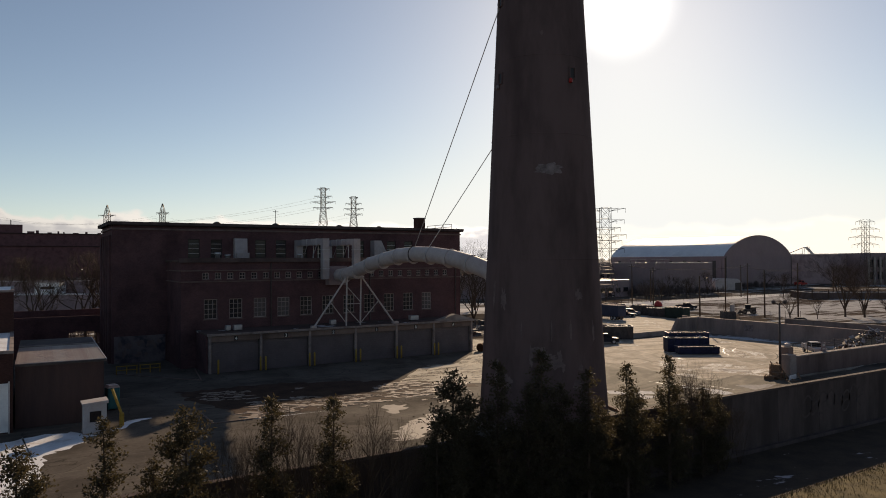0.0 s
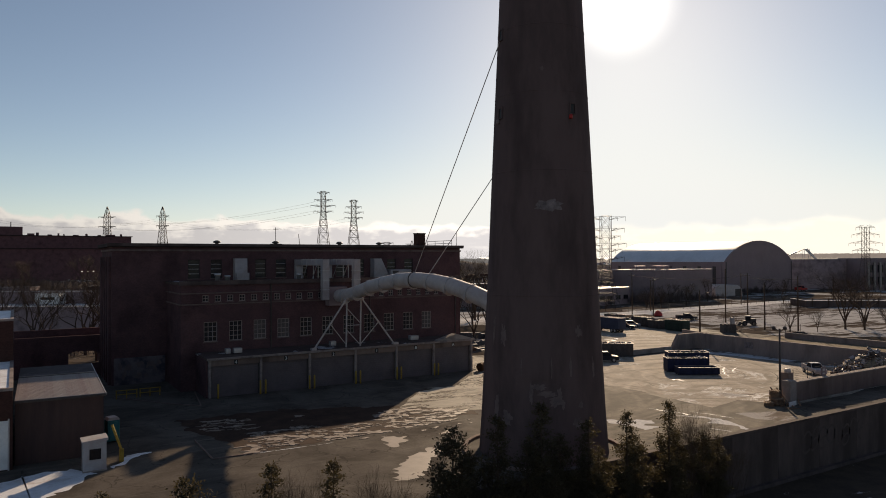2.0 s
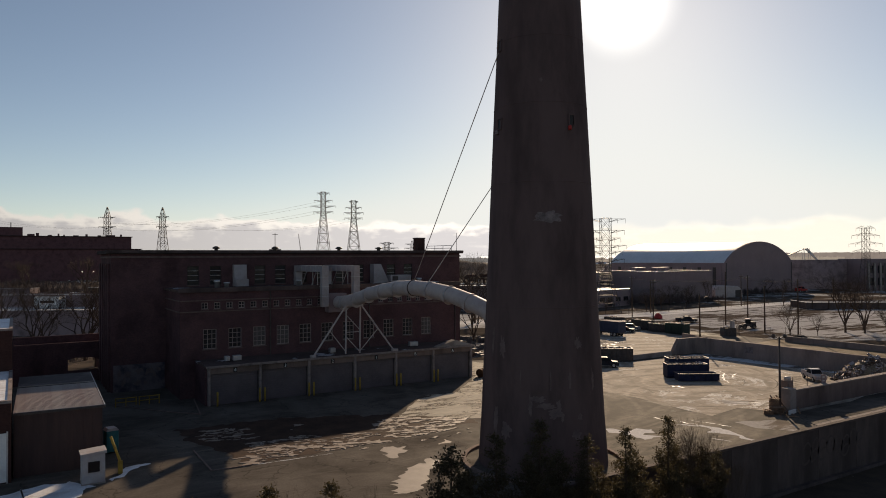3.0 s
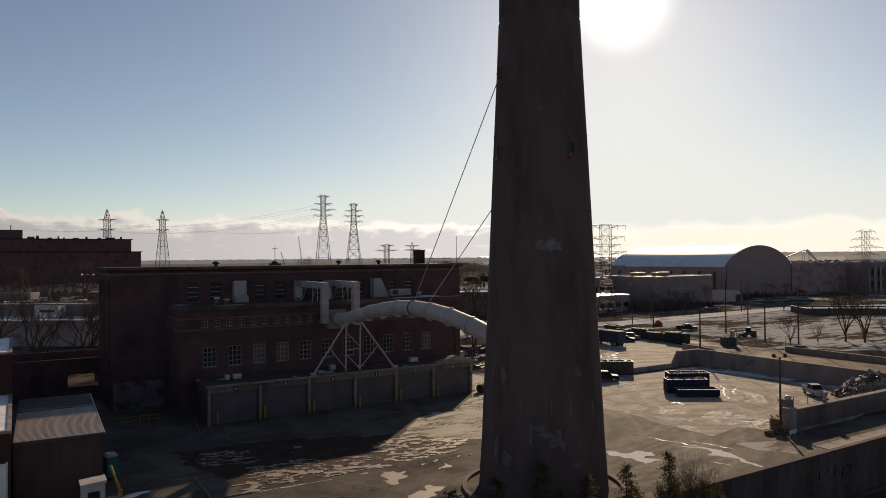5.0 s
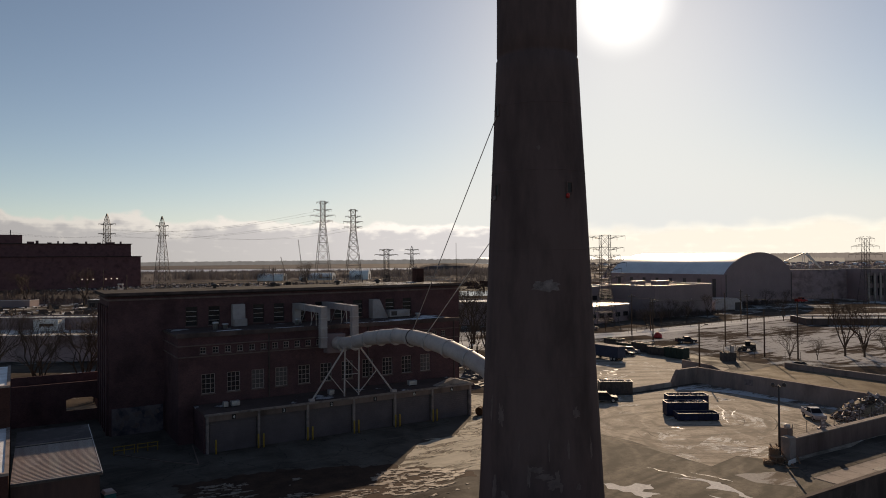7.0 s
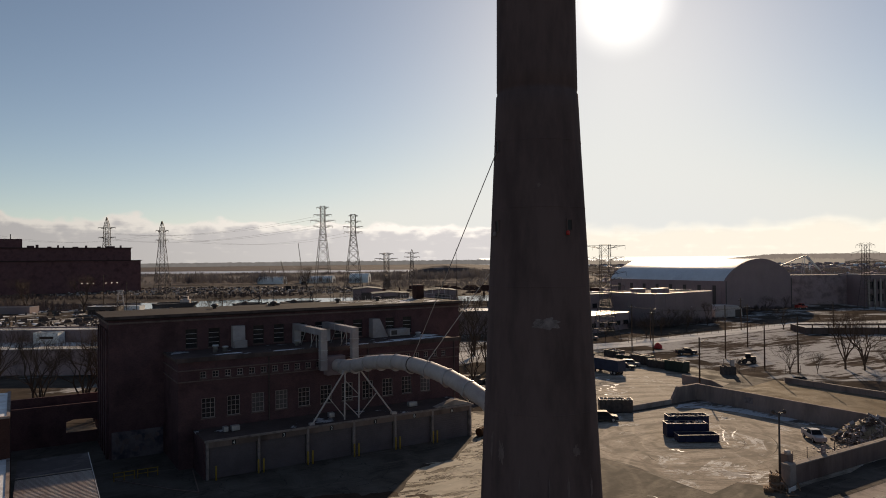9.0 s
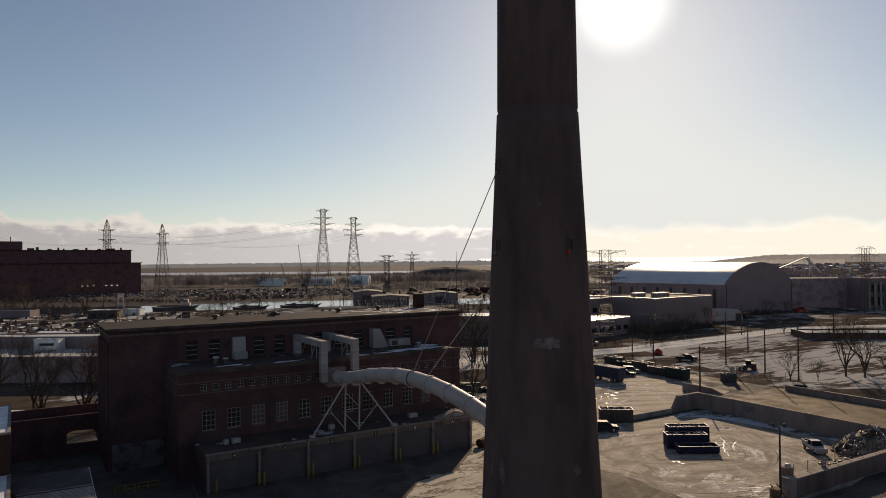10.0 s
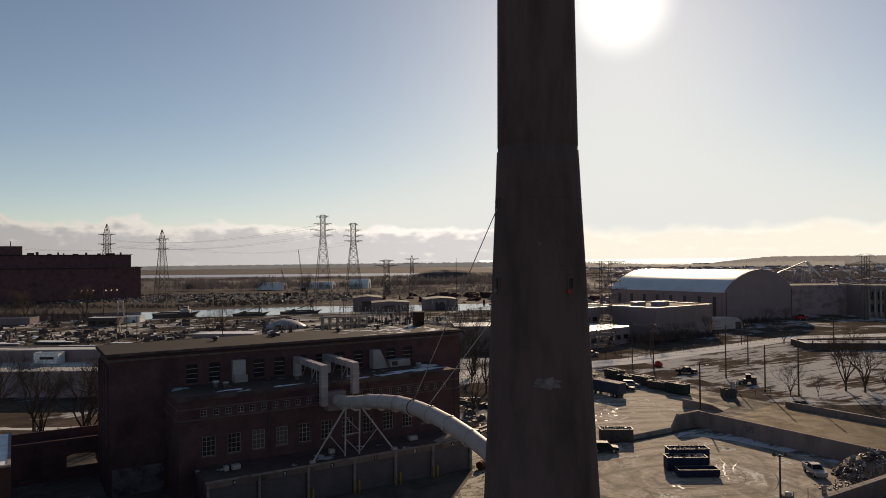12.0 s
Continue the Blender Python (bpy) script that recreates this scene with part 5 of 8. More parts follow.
for k in range(1, len(PIPE) - 1):
    p = Vector(PIPE[k])
    d = (Vector(PIPE[k + 1]) - Vector(PIPE[k - 1])).normalized()
    bm = bmesh.new()
    rod(bm, p - d * 0.05, p + d * 0.05, PR + (0.07 if k != 6 else 0.08), sides=28)
    part("flange", bm, STEEL_D if k == 6 else STEEL_G, flue)
    bm = bmesh.new()
    sag = Vector((0, 0, -0.34))
    rod(bm, p - d * 0.8 + sag * 0.5, p - d * 0.1 + sag, PR * 0.95, sides=28)
    part("saddle", bm, STEEL_W, flue, "crescent saddle plate under the pipe")
part("plenum", bevelled(boxes((17.9, 20.8, 5.0, 6.5, 10.8, 13.6)), 0.05), CLAD_GREY, flue, "dull square plenum box on the wall")
cables = thing("stay_cable", 0, 0, 0, label="thin steel stay cable from chimney to flue", category="cable", group="flue stay cables")
part("wire", rods([((19.5, -18, 16.0), (16.35, -39.8, 37.6))], 0.05), STEEL_G, cables)
cables = thing("stay_cable", 0, 0, 0, label="thin steel stay cable from chimney to flue", category="cable", group="flue stay cables")
part("wire", rods([((19.57, -21.3, 15.95), (24.3, -39.7, 36.3))], 0.05), STEEL_G, cables)

tower = thing("flue_trestle", 0, 0, 5.1, label="white steel trestle carrying the flue on the garage roof", category="trestle")
for a, b in (((18.8, 0.9, 0), (18.8, 0.6, 7.0)), ((21.0, 0.9, 0), (21.0, 0.6, 7.0))):
    part("leg", rods([(a, b)], 0.125, 8), STEEL_W, tower)
for a, b in (((13.65, 0.3, 0), (18.6, 0.5, 6.8)), ((26.2, 0.15, 0), (21.1, 0.5, 6.9))):
    part("raker", rods([(a, b)], 0.125, 8), STEEL_W, tower)
for pair in (((18.8, 0.9, 0.35), (16.2, 0.4, 3.45)), ((21.0, 0.9, 0.25), (23.65, 0.35, 3.4)), ((18.8, 0.75, 3.1), (21.0, 0.75, 3.1)), ((18.9, 0.8, 2.4), (21.0, 0.9, 0.2)), ((18.8, 0.6, 6.8), (21.0, 0.6, 6.8)), ((18.8, 0.65, 5.6), (21.0, 0.7, 3.3))):
    part("brace", rods([pair], 0.065), STEEL_W, tower)
part("shoe", boxes((13.3, 14.0, 0.0, 0.6, 0, 0.3)), STEEL_W, tower)
part("shoe", boxes((25.9, 26.7, -0.2, 0.5, 0, 0.3)), STEEL_W, tower)
part("saddle_beam", boxes((18.5, 21.3, 0.2, 1.0, 6.85, 7.05)), STEEL_W, tower)

for pts in (((-6.6, -20.4), (-6.65, -28.0), (-3.1, -28.1)), ((-10.8, 7.1), (-5.3, -0.8), (-2.4, -4.2), (-1.1, 5.5))):
    kb = thing("kerb", 0, 0, 0, label="low pale concrete kerb line on the asphalt", category="kerb", group="yard kerbs", kind="structure")
    for (ax, ay), (bx, by) in zip(pts, pts[1:]):
        d = math.hypot(bx - ax, by - ay)
        n = max(1, round(d / 1.5))
        for q in range(n):
            stone = part("kerbstone", boxes((0.01, d / n - 0.01, -0.07, 0.07, 0, 0.1)), CONC_WALL, kb)
            stone.matrix_basis = pose(ax + (bx - ax) * q / n, ay + (by - ay) * q / n, 0.0, 0, 0, math.degrees(math.atan2(by - ay, bx - ax)))

drum = thing("rusty_drum", 41.6, -0.6, 0.0, 24, "rust-brown steel drum lying by the garage corner", "drum")
RUST = mat("rusty_steel", (0.16, 0.085, 0.045), (0.09, 0.05, 0.03), 0.8, 1.5, 0.2, metal=0.2)
bm = bmesh.new()
rod(bm, (-1.0, 0, 0.62), (1.0, 0, 0.62), 0.62, sides=18)
part("barrel", bm, RUST, drum)
for x in (-0.95, -0.3, 0.35, 0.95):
    bm = bmesh.new()
    rod(bm, (x - 0.05, 0, 0.62), (x + 0.05, 0, 0.62), 0.66, sides=18)
    part("hoop", bm, RUST, drum)

sheet("embankment", [ahead(-150, 120), ahead(-47, 121), ahead(-49, 137), ahead(-150, 139)], 0.02, DIRT_DARK, "dark brushy bank behind the ramp", cuts=4)
sheet("snow_strip", [ahead(-150, 139.5), ahead(-49, 137.5), ahead(-50, 140), ahead(-150, 142)], 0.025, ROOF_SNOW, "thin snow along the foot of the long store", cuts=3)


# ---- buildings beside the yard ----
left = thing("side_building", -21.75, 0, 0, label="dark brick building with snow on its stepped flat roofs", category="building")
part("wall", boxes((-30, 0, -22.0, -3, 0, 6.7)), BRICK_DARK, left)
part("roof", boxes((-29.7, -0.3, -21.7, -3, 6.7, 6.85)), SNOW, left, "snow-covered lower roof")
part("parapet", boxes((-0.3, 0.03, -22.1, -3, 6.7, 6.94), (-30, -0.3, -22.1, -21.7, 6.7, 6.94)), POST_CONC, left, "pale metal parapet edge")
part("wall", boxes((-30, 0, -3, 14, 0, 11.2)), BRICK_DARK, left)
part("roof", boxes((-29.7, -0.3, -2.7, 13.7, 11.2, 11.32)), SNOW, left, "snow-covered upper roof")
part("parapet", boxes((-0.3, 0.03, -3.1, 14, 11.2, 11.42), (-30, -0.3, -3.1, -2.7, 11.2, 11.42)), POST_CONC, left)
d = part("door", boxes((-1.6, -0.35, -22.06, -22.0, 0.1, 4.2)), WHITE, left, "tall white door")
part("door_frame", boxes((-1.72, -1.6, -22.12, -22.0, 0, 4.35), (-0.35, -0.23, -22.12, -22.0, 0, 4.35)), STEEL_G, d)

# ribs take the sunlit tone of the roof, the valleys a shaded one
SHED_ROOF = mat("sunlit_rib_steel", (0.5, 0.45, 0.42), (0.37, 0.33, 0.31), 0.7, 0.5, 0.1, spec=0.15)
shed = thing("shed", -21.6, -20.75, 0, -1.5, label="brown-clad shed with a ribbed metal roof", category="shed")
SHED_CLAD = mat("dark_brown_cladding", (0.07, 0.044, 0.039), (0.05, 0.032, 0.03), 0.7, 0.4, 0.1, stretch=(3, 3, 0.3))
part("wall", boxes((0, 6.9, 0, 0.25, 0, 5.75)), SHED_CLAD, shed)
part("wall", boxes((6.65, 6.9, 0.25, 20.9, 0, 5.75)), SHED_CLAD, shed)
part("wall", boxes((0, 6.65, 20.65, 20.9, 0, 5.75)), SHED_CLAD, shed)
# dark felt tone: hall's shadow on the far half, shade between near ribs
SHADED_FELT = mat("shaded_frosted_felt", (0.085, 0.078, 0.08), (0.06, 0.055, 0.057), 0.8, 0.3, 0.2, stain=(0.18, 0.172, 0.175), stain_at=(0.52, 0.7), stain_scale=0.3)
FROST = mat("melting_frost", (0.55, 0.54, 0.53), (0.36, 0.345, 0.33), 0.6, 1.5, 0.1)
part("roof", boxes((-0.02, 7.05, -0.2, 13.5, 5.75, 5.87)), SHADED_FELT, shed, "grey roof sheet, dark as the shade between its ribs")
part("roof", boxes((-0.02, 7.05, 13.5, 21.0, 5.75, 5.93)), SHADED_FELT, shed, "smooth frosted felt roof, darkened for the hall's shadow")
bm = bmesh.new()
edge = [(-0.01, 0.2), (0.5, 0.1), (0.9, 1.2), (0.7, 2.4), (1.5, 3.2), (1.1, 4.6), (2.2, 5.6), (1.7, 6.6), (2.7, 7.6), (1.9, 8.3), (-0.01, 8.3)]
bm.faces.new([bm.verts.new((x, y, 5.877)) for x, y in edge])
part("frost_patch", bm, FROST, shed, "ragged patch of melting frost")
rib = part("roof_rib", boxes((-0.02, 7.0, -0.15, -0.03, 5.87, 5.945)), SHED_ROOF, shed)
for k in range(1, 30):
    shared("roof_rib", rib, shed, pose(0, k * 0.45, 0))
part("ridge_cap", boxes((-0.02, 7.08, 13.5, 13.7, 5.93, 6.0)), CONC, shed, "pale metal ridge cap")
part("gutter", boxes((-0.02, 7.1, -0.32, -0.2, 5.65, 5.82)), STEEL_D, shed)
part("roof_edge", boxes((7.05, 7.12, -0.2, 21.0, 5.7, 5.93)), STEEL_G, shed)
for k in range(9):
    part("cladding_board", boxes((0.1 + k * 0.75, 0.838 + k * 0.75, -0.03, 0.0, 0.05, 5.65)), SHED_CLAD, shed)

shed.scale = (1, 1, 0.95)
kiosk = thing("kiosk", -16.75, -26.3, 0, label="small white guard kiosk with one window", category="kiosk")
part("wall", boxes((0, 1.75, 0, 0.08, 0, 0.95), (0, 1.75, 0, 0.08, 1.95, 2.5), (0, 0.4, 0, 0.08, 0.95, 1.95), (1.4, 1.75, 0, 0.08, 0.95, 1.95)), KIOSK, kiosk)
part("wall", boxes((1.67, 1.75, 0.08, 1.6, 0, 2.5)), KIOSK, kiosk)
part("wall", boxes((0, 0.08, 0.08, 1.6, 0, 2.5)), KIOSK, kiosk)
part("wall", boxes((0.08, 1.67, 1.52, 1.6, 0, 2.5)), KIOSK, kiosk)
part("roof", prism([(-0.12, 2.5), (1.87, 2.5), (1.87, 2.75), (-0.12, 2.6)], -0.12, 1.72), KIOSK, kiosk)
w = part("window", boxes((0.4, 0.46, -0.02, 0.06, 0.95, 1.95), (1.34, 1.4, -0.02, 0.06, 0.95, 1.95), (0.46, 1.34, -0.02, 0.06, 0.95, 1.0), (0.46, 1.34, -0.02, 0.06, 1.9, 1.95)), STEEL_G, kiosk)
part("pane", boxes((0.44, 1.36, 0.02, 0.03, 0.98, 1.92)), GLASS, w)
part("plinth", boxes((-0.05, 1.8, -0.05, 1.65, 0, 0.12)), CONC, kiosk)

toilet = thing("portable_toilet", -13.5, -16.3, 0, 10, "teal portable toilet cabin with a pale roof", "toilet")
part("cabin", bevelled(boxes((-0.55, 0.55, -0.55, 0.55, 0.1, 2.15)), 0.05), TEAL, toilet)
part("roof", prism([(-0.58, 2.15), (0.58, 2.15), (0.4, 2.4), (-0.4, 2.4)], -0.58, 0.58), STEEL_W, toilet)
part("door", boxes((-0.4, 0.4, -0.6, -0.55, 0.2, 2.0)), TEAL, toilet)
part("skid", boxes((-0.55, -0.35, -0.6, 0.6, 0, 0.1), (0.35, 0.55, -0.6, 0.6, 0, 0.1)), BLACK, toilet)
gate = thing("barrier_arm", -13.6, -24.2, 0, label="yellow folded barrier arm on a post", category="barrier")
part("post", boxes((-0.18, 0.18, -0.18, 0.18, 0, 1.1)), YELLOW, gate)
part("arm", rods([((0.1, -0.1, 0.7), (-0.7, 0.5, 3.2))], 0.12), YELLOW, gate)

# bridge behind the hall
bridge = thing("brick_bridge", -8, 29.85, 0, 0, "dark brick ramp bridge with a wide low arch", "bridge", kind="structure")
arch = [(-60, 1.7), (-60, 5.4), (0, 5.4), (0, 1.7), (-2.3, 1.7), (-2.3, 3.2), (-3.1, 3.6), (-5.6, 3.7), (-6.6, 3.4), (-6.6, 1.7)]
part("span", prism(arch, 0, 4), BRICK, bridge)
part("base_wall", boxes((-60, 0, 0.05, 0.5, 0, 1.7)), BRICK, bridge)
part("coping", boxes((-60, 0, -0.1, 4.1, 5.4, 5.6)), BRICK, bridge)

# parapets added, none seen; the taller rear one shades the deck
part("parapet", boxes((-60, 0, -0.1, 0.25, 5.6, 6.1)), BRICK, bridge)
part("parapet", boxes((-60, 0, 3.75, 4.1, 5.6, 6.9)), BRICK, bridge)
# painted panel wall, parked truck and rails by the end of the hall
for x in (-9.4, -6.6):
    ob = thing("yellow_rail", x, 6.0, 0, label="yellow steel safety rail on the asphalt", category="rail", group="yellow rails")
    part("top_rail", rods([((-1.3, 0, 1.05), (1.3, 0, 1.05))], 0.07), DULL_YELLOW, ob)
    part("mid_rail", rods([((-1.3, 0, 0.55), (1.3, 0, 0.55))], 0.07), DULL_YELLOW, ob)
    for dx in (-1.2, 0, 1.2):
        part("post", rods([((dx, 0, 0), (dx, 0, 1.05))], 0.07), DULL_YELLOW, ob)


# ---- vehicles and containers ----
def wheel(parent, x, y, r=0.36, w=0.24, rim=None):
    bm = bmesh.new()
    rod(bm, (x, y - w / 2, r), (x, y + w / 2, r), r, sides=18)
    t = part("wheel", bm, RUBBER, parent)
    bm = bmesh.new()
    rod(bm, (x, y - w / 2 - 0.01, r), (x, y + w / 2 + 0.01, r), r * 0.58, sides=14)
    part("rim", bm, rim or STEEL_G, t)


def car(kind, paint, label, turn, x, y, group=""):
    """A car along its own x axis, nose towards +x."""
    ob = thing(kind, x, y, 0, turn, label, "pickup" if kind == "pickup_truck" else "car", group)
    if kind == "pickup_truck":
        body = [(-2.85, 0.5), (2.75, 0.45), (2.85, 0.75), (2.8, 1.08), (1.35, 1.18), (-0.75, 1.18), (-0.75, 1.2), (-2.85, 1.2)]
        cabin = [(1.35, 1.16), (0.65, 1.82), (-0.55, 1.86), (-0.8, 1.16)]
        wheels, half = (1.85, -1.75), 0.97
    elif kind == "suv":
        body = [(-2.3, 0.4), (2.25, 0.38), (2.35, 0.7), (2.25, 0.98), (1.2, 1.08), (-2.25, 1.08)]
        cabin = [(1.2, 1.06), (0.5, 1.66), (-1.9, 1.7), (-2.25, 1.06)]
        wheels, half = (1.45, -1.4), 0.92
    else:
        body = [(-2.3, 0.36), (2.25, 0.34), (2.32, 0.6), (2.1, 0.86), (1.0, 0.96), (-1.6, 0.98), (-2.28, 0.94)]
        cabin = [(1.0, 0.94), (0.25, 1.4), (-0.95, 1.42), (-1.7, 0.96)]
        wheels, half = (1.4, -1.35), 0.88
    b = part("body", bevelled(prism(body, -half, half), 0.05), paint, ob)
    bm = bmesh.new()
    lo = [bm.verts.new((px, s * (half - 0.06) if pz < 1.2 else s * (half - 0.22), pz)) for s in (-1, 1) for px, pz in cabin]
    n = len(cabin)
    bm.faces.new(lo[:n])
    bm.faces.new(lo[n:][::-1])
    for k in range(n):
        bm.faces.new((lo[k], lo[n + k], lo[n + (k + 1) % n], lo[(k + 1) % n]))
    bmesh.ops.recalc_face_normals(bm, faces=bm.faces[:])
    part("cabin_glass", bm, CAR_GLASS, ob)
    (xa, za), (xb, zb) = cabin[1], cabin[2]
    part("roof", bevelled(boxes((xb - 0.05, xa + 0.05, -half + 0.2, half - 0.2, zb - 0.06, zb + 0.03)), 0.02), paint, ob)
    for s in (-1, 1):
        y1 = s * (half - 0.13)
        for (pa, pb) in ((cabin[0], cabin[1]), (cabin[2], cabin[3])):
            bm = bmesh.new()
            rod(bm, (pa[0], s * (half - (0.06 if pa[1] < 1.2 else 0.21)), pa[1]), (pb[0], s * (half - (0.06 if pb[1] < 1.2 else 0.21)), pb[1]), 0.05)
            part("pillar", bm, paint, ob)
        part("headlight", boxes((body[1][0] - 0.02, body[1][0] + 0.07, s * half * 0.62 - 0.17, s * half * 0.62 + 0.17, 0.66, 0.82)), STEEL_W, ob)
        part("tail_light", boxes((body[0][0] - 0.04, body[0][0] + 0.03, s * half * 0.75 - 0.1, s * half * 0.75 + 0.1, 0.75, 1.0)), RED, ob)
        for wx in wheels:
            wheel(ob, wx, s * (half - 0.08), 0.4 if kind != "sedan" else 0.33)
    part("bumper", boxes((body[1][0] - 0.02, body[1][0] + 0.12, -half * 0.92, half * 0.92, 0.38, 0.56)), STEEL_G if kind == "pickup_truck" else paint, ob)
    if kind == "pickup_truck":
        part("bed", boxes((-2.7, -0.95, -half + 0.14, half - 0.14, 1.21, 1.23)), BLACK, ob, "dark open load bed")
        for s in (-1, 1):
            part("bed_rail", boxes((-2.85, -0.8, s * (half - 0.07) - 0.07, s * (half - 0.07) + 0.07, 1.2, 1.42)), paint, ob)
        part("tailgate", boxes((-2.87, -2.76, -half + 0.14, half - 0.14, 1.2, 1.42)), paint, ob)
    return ob


car("pickup_truck", CAR_WHITE, "white pickup truck parked beside the scrap heap", -126, 81.6, -30.8).scale = (0.86, 0.9, 0.9)
car("suv", CAR_DARK, "dark estate car parked by the skip", -38, 64.2, -4.4)
car("suv", CAR_SILVER, "silver estate car in the far yard", -52, 112.6, 35.2, "cars in the far yard")
car("sedan", CAR_DARK, "dark saloon car beside the blue trailer", -60, 108.6, 33.2, "cars in the far yard")
car("pickup_truck", CAR_DARK, "dark pickup truck beyond the fence", -30, *ahead(69, 198))
car("pickup_truck", RED, "red truck parked beside the arched hall", -10, *ahead(185, 360)).scale = (1.15, 1.2, 1.6)
car("suv", CAR_SILVER, "pale car on the far road", -25, *ahead(50, 236))
for k, (s, d) in enumerate(((78, 152), (110, 140), (40, 300), (62, 262))):
    car("suv" if k % 2 else "sedan", (CAR_DARK, CAR_SILVER, CAR_DARK, CAR_DARK)[k], "car parked behind the boundary wall" if k < 2 else "dark car on the far road", -80 if k < 2 else -30, *ahead(s, d), "cars behind the wall" if k < 2 else "cars on the far road")


def skip(x, y, turn, L, W_, H_, paint, label, fill=True, seed=0):
    """An open steel roll-off skip with ribs and a rim; x along its length."""
    ob = thing("roll_off_skip", x, y, 0, turn, label, "skip", "roll-off skips")
    t = 0.07
    part("floor_pan", boxes((-L / 2, L / 2, -W_ / 2, W_ / 2, 0.15, 0.25)), paint, ob)
    for name, r in (("side_wall", (-L / 2, L / 2, -W_ / 2, -W_ / 2 + t, 0.25, H_)), ("side_wall", (-L / 2, L / 2, W_ / 2 - t, W_ / 2, 0.25, H_)), ("end_wall", (-L / 2, -L / 2 + t, -W_ / 2 + t, W_ / 2 - t, 0.25, H_)), ("end_wall", (L / 2 - t, L / 2, -W_ / 2 + t, W_ / 2 - t, 0.25, H_))):
        part(name, boxes(r), paint, ob)
    part("rim", boxes((-L / 2 - 0.06, L / 2 + 0.06, -W_ / 2 - 0.06, -W_ / 2 + 0.09, H_, H_ + 0.07), (-L / 2 - 0.06, L / 2 + 0.06, W_ / 2 - 0.09, W_ / 2 + 0.06, H_, H_ + 0.07), (-L / 2 - 0.06, -L / 2 + 0.09, -W_ / 2 + 0.09, W_ / 2 - 0.09, H_, H_ + 0.07), (L / 2 - 0.09, L / 2 + 0.06, -W_ / 2 + 0.09, W_ / 2 - 0.09, H_, H_ + 0.07)), RIM, ob, "worn rim with the sun's glint as a pale colour")
    n = int(L / 0.9)
    for k in range(n + 1):
        px = -L / 2 + 0.08 + (L - 0.16) * k / n
        for s in (-1, 1):
            part("rib", boxes((px - 0.05, px + 0.05, min(s * W_ / 2, s * (W_ / 2 + 0.08)), max(s * W_ / 2, s * (W_ / 2 + 0.08)), 0.2, H_)), paint, ob)
    part("skid", boxes((-L / 2, L / 2, -0.6, -0.45, 0, 0.15), (-L / 2, L / 2, 0.45, 0.6, 0, 0.15)), STEEL_D, ob)
    if fill:
        random.seed(seed)
        bm = bmesh.new()
        for k in range(60):
            px, py = random.uniform(-L / 2 + 0.3, L / 2 - 0.3), random.uniform(-W_ / 2 + 0.25, W_ / 2 - 0.25)
            s = random.uniform(0.1, 0.35)
            vs = box(bm, -s, s, -s * 0.7, s * 0.7, -s * 0.3, s * 0.3)
            bmesh.ops.transform(bm, matrix=Matrix.Translation((px, py, H_ - random.uniform(0.05, 0.4))) @ Euler([random.uniform(0, 3) for _ in range(3)]).to_matrix().to_4x4(), verts=vs)
        o = part("rubble", bm, SCRAP, ob, "jumbled rubbish filling the skip")
        tagged(o, kind="stuff")
    return ob


def at_view(side, depth):
    return ahead(side, depth)


skip(*at_view(38.2, 105.55), VIEW, 6.1, 2.1, 1.12, BLUE, "low dark blue steel skip in the yard", False)
skip(*at_view(37.5, 108.6), VIEW, 6.2, 2.1, 2.12, BLUE, "tall blue steel skip behind a low one", True, 4)
skip(*at_view(38.8, 111.6), VIEW, 6.4, 2.2, 2.6, BLUE, "tallest blue steel skip of the row, full", True, 5)
skip(*at_view(31.0, 126.0), VIEW - 4, 5.8, 2.3, 2.3, STEEL_D, "dark steel skip full of debris by the low wall", True, 6)
for k, (dx, dy, turn, L, h) in enumerate(((0, 0, 92, 5.4, 2.6), (0.7, 6.3, 96, 5.2, 2.0), (1.9, 12.6, 88, 5.6, 2.4), (2.4, 18.6, 94, 4.8, 1.7), (3.9, 24.6, 90, 5.4, 2.2))):
    skip(115.5 + dx, 23 + dy, turn, L, 2.4, h, (GREEN, STEEL_D, STEEL_D, GREEN, STEEL_D)[k], "dark green steel skip heaped with scrap" if k in (0, 3) else "dark rusty steel skip heaped with scrap", True, 10 + k)
TRAILER = mat("faded_blue_trailer_paint", (0.035, 0.047, 0.085), (0.025, 0.033, 0.058), 0.6, 0.8, 0.1)
ob = thing("trailer", 100.4, 31.2, 0, 92, "long dark blue box trailer with a grey ribbed roof", "trailer")
part("box_body", boxes((-4.6, 4.6, -1.3, 1.3, 0.9, 3.4)), TRAILER, ob)
part("roof", boxes((-4.65, 4.65, -1.35, 1.35, 3.4, 3.5)), CLAD_GREY, ob)
for k in range(12):
    part("roof_rib", boxes((-4.3 + k * 0.78, -4.2 + k * 0.78, -1.3, 1.3, 3.5, 3.55)), CLAD_GREY, ob)
for wx in (-3.4, -2.4, 3.2):
    for s in (-1, 1):
        wheel(ob, wx, s * 1.05, 0.5, 0.4)
part("chassis", boxes((-4.5, 4.5, -0.6, 0.6, 0.6, 0.9)), STEEL_D, ob)
ob = thing("low_shelter", 99, 44, 0, 0, "low dark lean-to with a snowy roof", "shelter")
part("roof", boxes((-6, 6, -4, 4, 3.0, 3.2)), ROOF_GREY, ob)
for x in (-5.7, 0, 5.7):
    for y in (-3.7, 3.7):
        part("post", boxes((x - 0.12, x + 0.12, y - 0.12, y + 0.12, 0, 3.0)), STEEL_D, ob)
part("back_wall", boxes((-6, 6, 3.8, 4, 0, 3.0)), STEEL_D, ob)

# scrap heap
random.seed(21)
